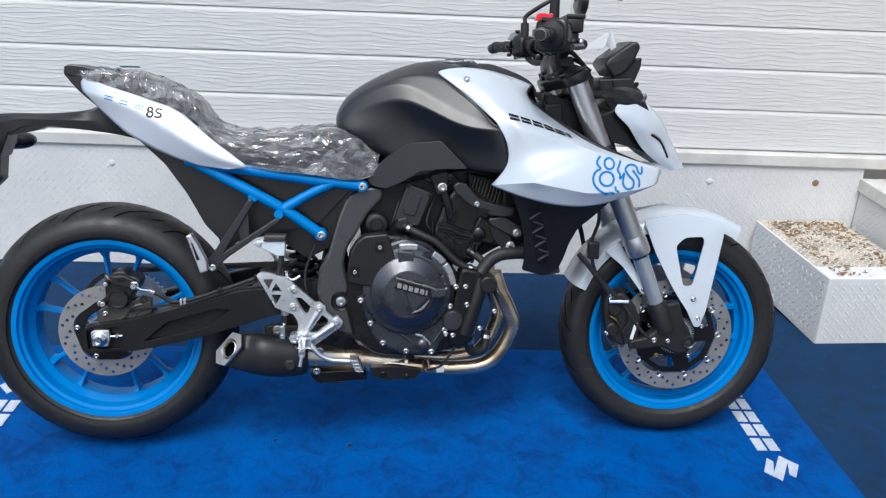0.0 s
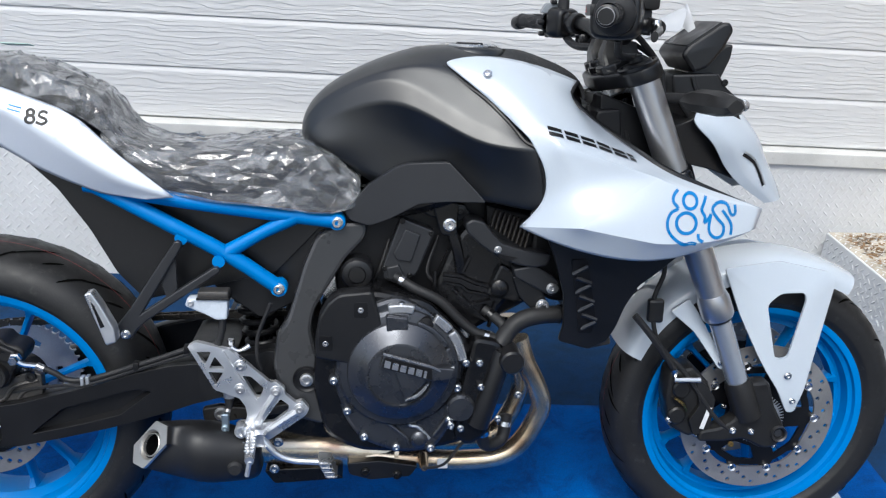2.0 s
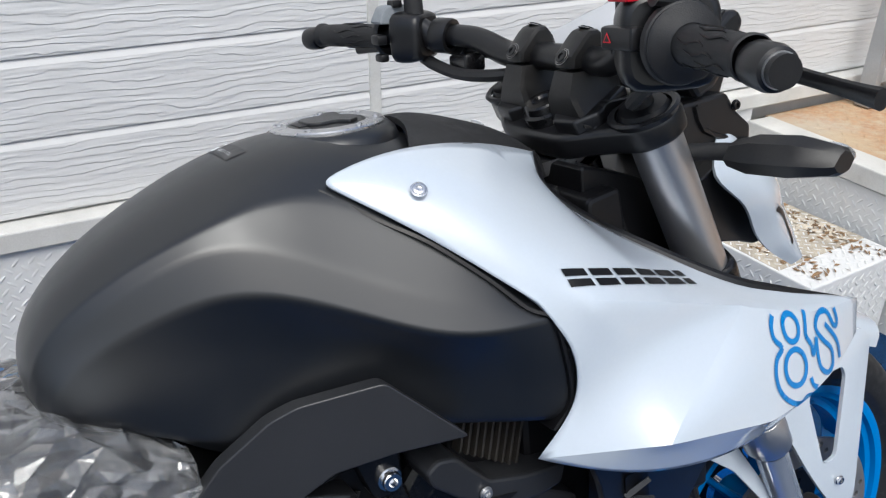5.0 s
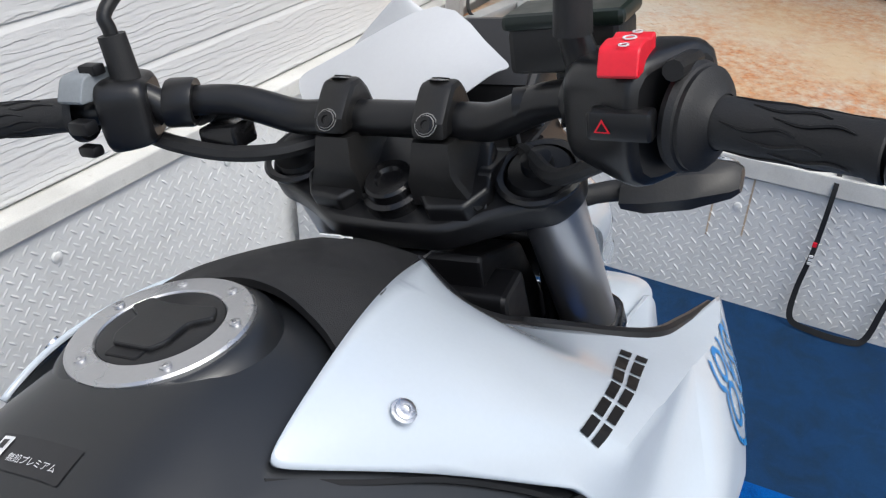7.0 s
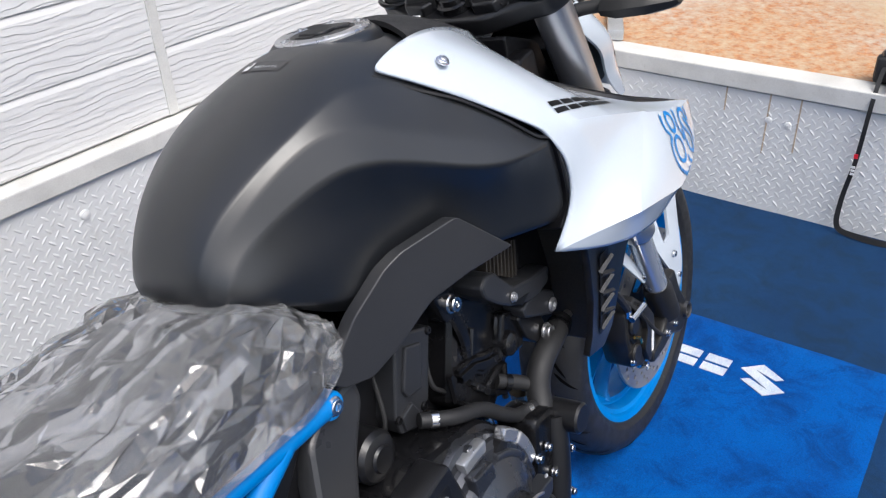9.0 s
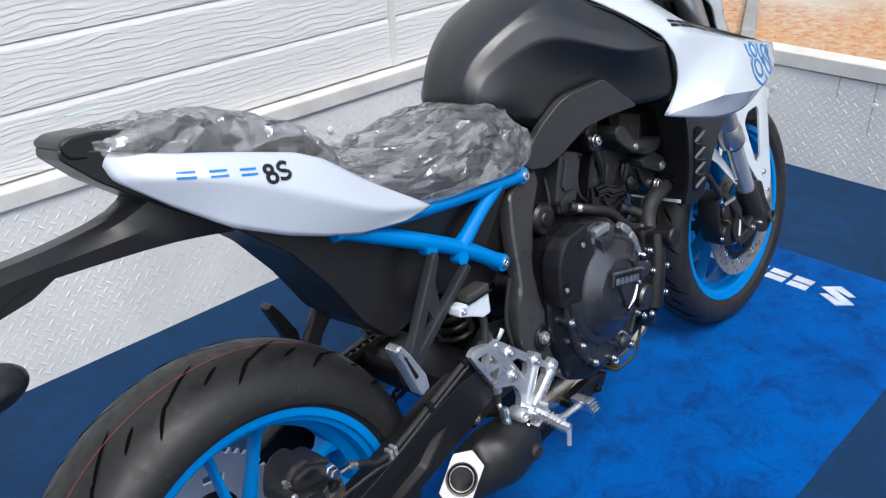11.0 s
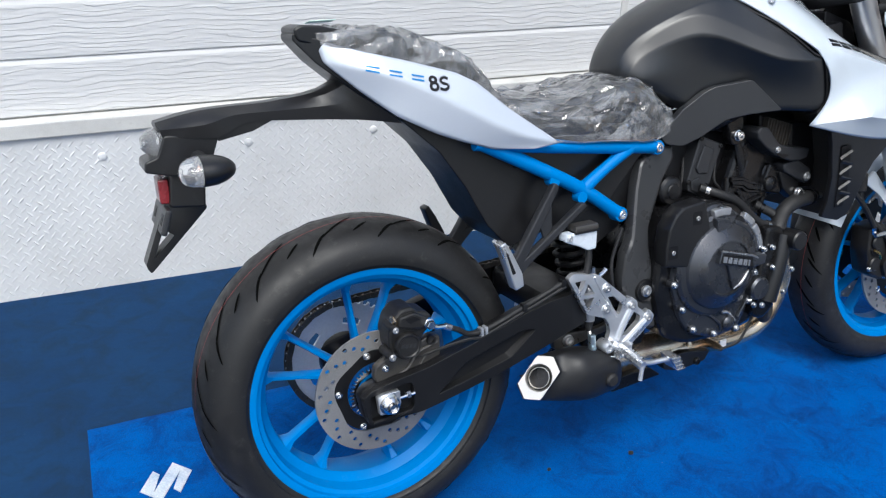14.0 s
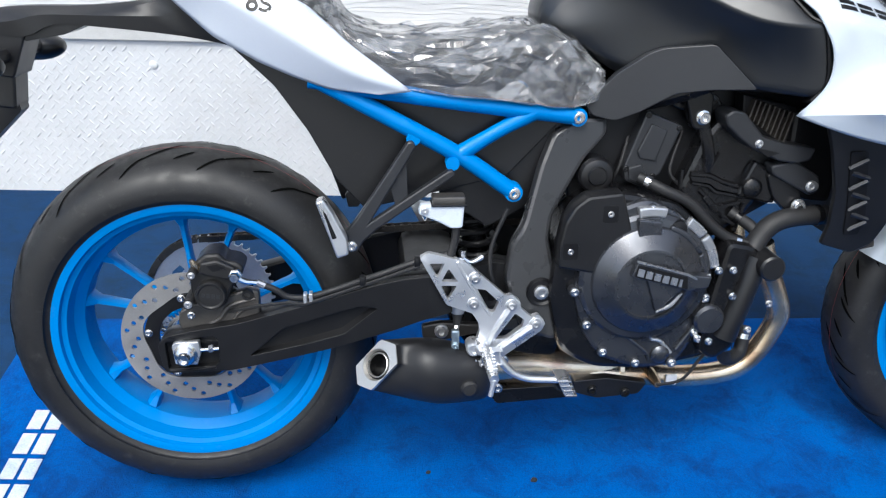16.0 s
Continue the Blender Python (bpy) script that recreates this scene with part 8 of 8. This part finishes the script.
for s in (-1, 1):
    secs_ = []
    for y, x0, x1, zc, h in ((0.152, 1.214, 1.246, 0.926, 0.013), (0.170, 1.220, 1.268, 0.926, 0.020), (0.204, 1.236, 1.288, 0.926, 0.021), (0.234, 1.256, 1.294, 0.925, 0.015), (0.240, 1.262, 1.290, 0.925, 0.011)):
        xm = (x0 + x1) / 2
        secs_.append([(x0, s * y, zc - h * 0.2), (x0 + 0.008, s * y, zc + h * 0.7), (xm, s * y, zc + h), (x1 - 0.006, s * y, zc + h * 0.7), (x1, s * y, zc), (x1 - 0.006, s * y, zc - h * 0.8), (xm, s * y, zc - h), (x0 + 0.006, s * y, zc - h * 0.8)])
    arm_ = part("front_indicator", ring_loft(secs_, 1, 1), "caliper", bike, "wedge-shaped black front indicator on a rubber stalk", 25)
    part("stalk", tube([(1.205, s * 0.100, 0.922), (1.224, s * 0.130, 0.926), (1.238, s * 0.156, 0.926)], [0.010, 0.009, 0.010], 12, 3), "rubber", arm_)
    part("lens", ring_loft([[(x, s * (0.216 + w * math.cos(t)), 0.926 + h * math.sin(t)) for t in (2 * math.pi * q / 12 for q in range(12))] for x, w, h in ((1.282, 0.024, 0.011), (1.298, 0.020, 0.010), (1.304, 0.008, 0.005))], 3, 2), "lens", arm_, "clear lens")
    part("indicator_bracket", box((1.170, s * 0.085 - 0.01, 0.895), (1.215, s * 0.10 + 0.012, 0.925), 0.004), "engine", bike)

# ---- plain marks laid on the panels ----
from mathutils.bvhtree import BVHTree
bpy.context.view_layer.update()
DG = bpy.context.evaluated_depsgraph_get()


def laid(name, polys, on, material, parent, way=(0, 1, 0), lift=0.0011, label="", depth=-0.2):
    """Flat polygons given in X, Z laid on a panel's outer face along a direction; each polygon is a list of quads."""
    tree = BVHTree.FromObject(on, DG)
    w = Vector(way).normalized()
    b = shape()
    for poly in polys:
        vs = []
        for x, z in poly:
            hit, n, _, _ = tree.ray_cast(Vector((x, depth, z)) - w * 0.3, w)
            if hit is None:
                hit, n, _, _ = tree.find_nearest(Vector((x, -0.22, z)))
            if n.dot(w) > 0:
                n = -n
            vs.append(b.verts.new(hit + n * lift))
        b.faces.new(vs)
    return part(name, b, material, parent, label)


def block(x0, z0, x1, z1, h, lean=0.0, n=6):
    """Quads of a slanted block from (x0, z0) along to (x1, z1), h high."""
    out = []
    for i in range(n):
        a, c = i / n, (i + 1) / n
        p, q = (x0 + (x1 - x0) * a, z0 + (z1 - z0) * a), (x0 + (x1 - x0) * c, z0 + (z1 - z0) * c)
        out.append([p, q, (q[0] + lean, q[1] + h), (p[0] + lean, p[1] + h)])
    return out


def loop_stroke(cx, cz, r, w, a0=0, a1=360, n=28, sx=1.0):
    out = []
    for i in range(n):
        a, c = radians(a0 + (a1 - a0) * i / n), radians(a0 + (a1 - a0) * (i + 1) / n)
        out.append([(cx + sx * (r - w / 2) * math.cos(a), cz + (r - w / 2) * math.sin(a)), (cx + sx * (r + w / 2) * math.cos(a), cz + (r + w / 2) * math.sin(a)), (cx + sx * (r + w / 2) * math.cos(c), cz + (r + w / 2) * math.sin(c)), (cx + sx * (r - w / 2) * math.cos(c), cz + (r - w / 2) * math.sin(c))])
    return out


def line_stroke(points, w):
    pts = spline([(x, z, 0) for x, z in points], 5)
    out = []
    for p, q in zip(pts, pts[1:]):
        d = (q - p).normalized() * (w / 2)
        n = Vector((-d.y, d.x, 0))
        out.append([tuple((p - n)[:2]), tuple((p + n)[:2]), tuple((q + n)[:2]), tuple((q - n)[:2])])
    return out


wr = wings[0]
for k in range(6):
    u0 = k / 5.55
    u1 = u0 + (0.150 if k < 5 else 0.07)
    xa, za, xb, zb = 0.981 + 0.156 * u0, 0.865 - 0.041 * u0, 0.981 + 0.156 * u1, 0.865 - 0.041 * u1
    for up_ in (0.0, 0.0115):
        laid("name_block", block(xa - up_ * 0.15, za + up_, xb - up_ * 0.15, zb + up_, 0.0082, -0.0012), wr, "print_black", wr, (0, 1, -0.55))
W8 = 0.0052
for pts in (((1.222, 0.700), (1.212, 0.702), (1.200, 0.700), (1.184, 0.708), (1.172, 0.722), (1.171, 0.738), (1.178, 0.750), (1.190, 0.756), (1.182, 0.766), (1.184, 0.776), (1.192, 0.784)), ((1.234, 0.703), (1.226, 0.708), (1.225, 0.716)),
            ((1.241, 0.774), (1.236, 0.762), (1.232, 0.753), (1.238, 0.742), (1.236, 0.733), (1.245, 0.740), (1.249, 0.746), (1.245, 0.729), (1.246, 0.717), (1.257, 0.709), (1.269, 0.713), (1.272, 0.727), (1.260, 0.740), (1.252, 0.754), (1.263, 0.764), (1.279, 0.761), (1.286, 0.745), (1.294, 0.746), (1.294, 0.760)), ((1.270, 0.752), (1.280, 0.740), (1.287, 0.727), (1.285, 0.713))):
    laid("wave_mark", line_stroke(pts, W8), wr, "print_blue", wr)
for poly in (loop_stroke(1.204, 0.733, 0.0160, W8, sx=1.1), loop_stroke(1.212, 0.767, 0.0122, W8)):
    laid("ring_mark", poly, wr, "print_blue", wr)
tail_r = [o for o in bike.children if o.name.startswith("tail_panel")][0]
for k in range(3):
    x, z = 0.036 + 0.036 * k, 0.889 - 0.0095 * k
    for up_ in (0.0, 0.0062):
        laid("name_block", block(x + up_ * 0.2, z + up_, x + up_ * 0.2 + 0.021, z + up_ - 0.005, 0.0026, 0.0006), tail_r, "print_blue", tail_r)
for cz, r in ((0.8665, 0.0046), (0.8560, 0.0056)):
    laid("ring_mark", loop_stroke(0.145, cz, r, 0.0046, 0, 360, 20, 1.15), tail_r, "print_black", tail_r)
laid("wave_mark", line_stroke(((0.172, 0.8655), (0.166, 0.8690), (0.1585, 0.8655), (0.160, 0.8605), (0.169, 0.8570), (0.1705, 0.8525), (0.163, 0.8490), (0.1545, 0.8520)), 0.0048), tail_r, "print_black", tail_r)

for sgn, way in ((-1, (-0.25, 1, 0)), (1, (-0.25, -1, 0))):
    quads = line_stroke(((1.356, 0.829), (1.376, 0.819), (1.393, 0.806), (1.412, 0.770)), 0.006)
    laid("lamp_slot", quads, hl, "print_black", hl, way, 0.0009, "slim dark lamp slot", sgn * 0.09)
    laid("lamp_edge", line_stroke(((1.360, 0.833), (1.380, 0.823), (1.398, 0.808), (1.416, 0.772)), 0.0022), hl, "cap_ring", hl, way, 0.0012, "", sgn * 0.09)

# the front end stands turned a little to the right about its steering axis
STEER = AX @ Matrix.Translation((-0.030, 0, 0)) @ Matrix.Rotation(radians(-2.5), 4, "Z") @ Matrix.Translation((0.030, 0, 0)) @ AX.inverted()
FRONT = ("front_wheel", "fork_leg", "front_caliper", "brake_hose", "sensor_cable", "hose_guide", "front_mudguard", "top_yoke", "bottom_yoke", "handlebar", "control_cable", "instrument", "headlight_cowl", "front_indicator", "indicator_bracket")
for ob in bike.children:
    if ob.name.split(".")[0] in FRONT:
        for piece in [ob] + ob.children_recursive:
            if ob.name.startswith(("handlebar", "control_cable")):
                for v in piece.data.vertices:
                    far = max(-1.0, min(1.0, v.co.y / 0.19))
                    v.co.y += 0.020 * max(0.0, far) ** 2
                    v.co.z -= (0.013 if far > 0 else 0.006) * far * abs(far)
            piece.data.transform(STEER)

# ---- things on the deck and the small label on the tank ----
def rod(a, b, w, d, bevel=0.004):
    """A flat bar from a to b, w wide across and d deep."""
    a, b = Vector(a), Vector(b)
    m = Matrix.Translation(a) @ (b - a).to_track_quat("Z", "Y").to_matrix().to_4x4()
    return box((-w / 2, -d / 2, 0), (w / 2, d / 2, (b - a).length), bevel, None, m)


D0 = RIM
frame_ = thing("metal_stand", pose(2.95, 1.24, D0), "grey steel stand with two flat legs on the deck", "stand")
part("leg", rod((0.00, 0.03, 0.0), (0.02, 0.03, 0.78), 0.055, 0.03), "galv", frame_)
part("leg", rod((0.38, -0.02, 0.0), (0.40, -0.02, 0.80), 0.055, 0.03), "galv", frame_)
part("top_rail", tube([(-0.05, 0.03, 0.78), (0.02, 0.03, 0.80), (0.40, -0.02, 0.82), (0.50, -0.03, 0.80)], 0.028, 12, 4), "galv", frame_)
part("foot_bar", rod((-0.36, -0.42, 0.02), (0.42, -0.03, 0.02), 0.05, 0.035), "galv", frame_)
part("foot_bar", rod((0.0, 0.03, 0.02), (0.42, -0.02, 0.02), 0.05, 0.035), "galv", frame_)
part("cable", tube([(0.20, 0.04, 0.78), (0.22, 0.05, 0.5), (0.19, 0.06, 0.2), (0.12, 0.04, 0.06), (0.16, 0.0, 0.01)], 0.006, 8, 6), "rubber", frame_, "black cable hanging from the rail")

corner_post = tagged(part("corner_post", box((4.08, SIDING - 0.05, D0 - 0.01), (4.20, SIDING + 0.16, 2.9), 0.004), "rail"), "white corner post at the end of the siding wall", "", "", "structure")
wall_far = tagged(part("wall_far", box((5.6, -3.0, D0 - 0.02), (5.75, WALL + 1.2, 2.6), 0.004), "rail"), "plain white wall behind the deck", "", "", "structure")

crate = thing("bottle_crate", pose(4.65, 1.02, D0, 0, 0, 12), "faded yellow plastic bottle crate on the deck", "crate")
for a, b in (((0, 0, 0), (0.46, 0.015, 0.30)), ((0, 0.33, 0), (0.46, 0.345, 0.30)), ((0, 0.015, 0), (0.015, 0.33, 0.30)), ((0.445, 0.015, 0), (0.46, 0.33, 0.30)), ((0.015, 0.015, 0), (0.445, 0.33, 0.015))):
    part("side" if b[2] > 0.1 else "base", box(a, b, 0.003), "yellow", crate)
for k in range(5):
    part("rib", box((0.03 + k * 0.09, -0.008, 0.03), (0.05 + k * 0.09, 0.002, 0.28), 0.002), "yellow", crate)
    part("rib", box((-0.008, 0.03 + k * 0.066, 0.03), (0.002, 0.045 + k * 0.066, 0.28), 0.002), "yellow", crate)
can = thing("plastic_canister", pose(4.83, 0.70, D0), "white plastic canister on the deck", "canister")
part("body", ring_loft([[(0.14 * math.cos(t) * k, 0.11 * math.sin(t) * k, z) for t in (2 * math.pi * q / 16 for q in range(16))] for z, k in ((0.0, 0.9), (0.02, 1.0), (0.28, 1.0), (0.33, 0.85), (0.36, 0.4))], 3, 1), "tub", can)
part("cap", lathe([(0.0001, 0.40), (0.035, 0.40), (0.038, 0.36), (0.038, 0.34)], (0, 0, 0), "z", 16), "tub", can)
tub = thing("dotted_tub", pose(4.48, 0.62, D0), "round white tub with small blue dots on the deck", "tub")
part("wall", lathe([(0.0001, 0.006), (0.155, 0.006), (0.175, 0.22), (0.180, 0.22), (0.160, 0.0), (0.0001, 0.0)], (0, 0, 0), "z", 40), "tub", tub)
for k in range(26):
    a, z = k * 2.399, 0.03 + 0.17 * ((k * 0.618) % 1)
    r = 0.160 + 0.02 * z / 0.22 + 0.0012
    b = lathe([(0.0001, 0.0), (0.008, 0.0)], (0, 0, 0), "z", 10)
    b.transform(Matrix.Translation((r * math.cos(a), r * math.sin(a), z)) @ Vector((math.cos(a), math.sin(a), 0)).to_track_quat("Z", "Y").to_matrix().to_4x4())
    part("dot", b, "print_blue", tub)
loop = tagged(part("hose_ring", tube([(4.30 + 0.10 * math.cos(t), 0.02 + 0.10 * math.sin(t), D0 + 0.012) for t in (2 * math.pi * k / 14 for k in range(14))], 0.010, 8, 3, None, 1.0, False, True), "rubber"), "coiled black hose lying on the deck", "hose")

shot = thing("photo_camera", pose(2.63, 0.0, D0, 0, 0, 100), "black photo camera standing on the deck edge, strap hanging", "camera")
part("body", box((-0.065, -0.03, 0.0), (0.065, 0.03, 0.085), 0.012), "black_plastic", shot, "", 40)
part("prism", prism(rounded([(-0.03, 0.082), (0.03, 0.082), (0.02, 0.108), (-0.02, 0.108)], 0.006), -0.026, 0.026, 0.005), "black_plastic", shot)
part("lens_barrel", lathe([(0.0001, 0.11), (0.026, 0.11), (0.032, 0.112), (0.034, 0.105), (0.034, 0.03)], (0, 0, 0.045), "y", 28), "rubber", shot)
part("hand_grip", box((0.04, -0.01, 0.005), (0.075, 0.04, 0.075), 0.010), "rubber", shot)
strap_pts = [(2.595, 0.045, D0 + 0.060), (2.535, 0.045, D0 + 0.012), (2.510, 0.045, 0.36), (2.513, 0.050, 0.22), (2.510, 0.062, 0.10), (2.502, 0.055, 0.022), (2.490, 0.000, 0.012), (2.490, -0.070, 0.010), (2.502, -0.118, 0.020), (2.512, -0.135, 0.12), (2.510, -0.150, 0.25), (2.512, -0.120, 0.38), (2.535, -0.090, D0 + 0.012), (2.595, -0.055, D0 + 0.055)]
fine = spline(strap_pts, 8)
rows_ = []
for i, p in enumerate(fine):
    t = (fine[min(i + 1, len(fine) - 1)] - fine[max(i - 1, 0)]).normalized()
    n = Vector((-1, 0.12 * math.sin(i * 0.5), 0.25))
    n = (n - t * n.dot(t)).normalized()
    w = t.cross(n) * (0.0055 + 0.003 * math.exp(-((i - 52) / 22.0) ** 2))
    rows_.append([p - w, p + w])
strap_bm = grid(rows_)
bmesh.ops.recalc_face_normals(strap_bm, faces=strap_bm.faces[:])
bmesh.ops.solidify(strap_bm, geom=strap_bm.faces[:], thickness=0.0018)
strap = tagged(part("camera_strap", strap_bm, "rubber"), "black camera strap hanging down the low wall to the carpet", "strap")
for z, mt in ((0.235, "red"), (0.205, "print_white"), (0.195, "print_white"), (0.185, "print_white")):
    part("strap_mark", box((2.5045, 0.046, z), (2.5075, 0.056, z + (0.012 if mt == "red" else 0.006)), 0), mt, strap)

tree_t = BVHTree.FromObject(tank, DG)


def on_tank(x, y, lift=0.0006):
    hit, n, _, _ = tree_t.ray_cast(Vector((x, y, 1.3)), Vector((0, 0, -1)))
    return hit + n * (lift if n.z > 0 else -lift)


def tank_mark(name, x0, x1, y0, y1, material, parent, lift, label=""):
    rows_ = [[on_tank(x0 + (x1 - x0) * i / 3, y0 + (y1 - y0) * j / 5, lift) for j in range(6)] for i in range(4)]
    return part(name, grid(rows_), material, parent, label)


decal = tank_mark("fuel_label", 0.764, 0.783, -0.014, 0.041, "decal", tank, 0.0006, "smoked label with a fuel pump sign and small writing")
tank_mark("pump_sign", 0.766, 0.781, 0.030, 0.038, "print_white", tank, 0.0012)
tank_mark("pump_window", 0.774, 0.779, 0.032, 0.036, "decal", tank, 0.0016)
LABEL = "\u7121\u925b\u30d7\u30ec\u30df\u30a2\u30e0"
cu = bpy.data.curves.new("label_text", "FONT")
cu.body, cu.size = LABEL, 0.0047
txt = new("label_text", cu)
bpy.context.view_layer.update()
me = bpy.data.meshes.new_from_object(txt.evaluated_get(bpy.context.evaluated_depsgraph_get()))
bpy.data.objects.remove(txt)
b = shape()
b.from_mesh(me)
for v in b.verts:
    v.co = on_tank(0.769 + v.co.y, 0.025 - v.co.x, 0.0012)
if len(b.verts):
    part("label_text", b, "print_white", tank)
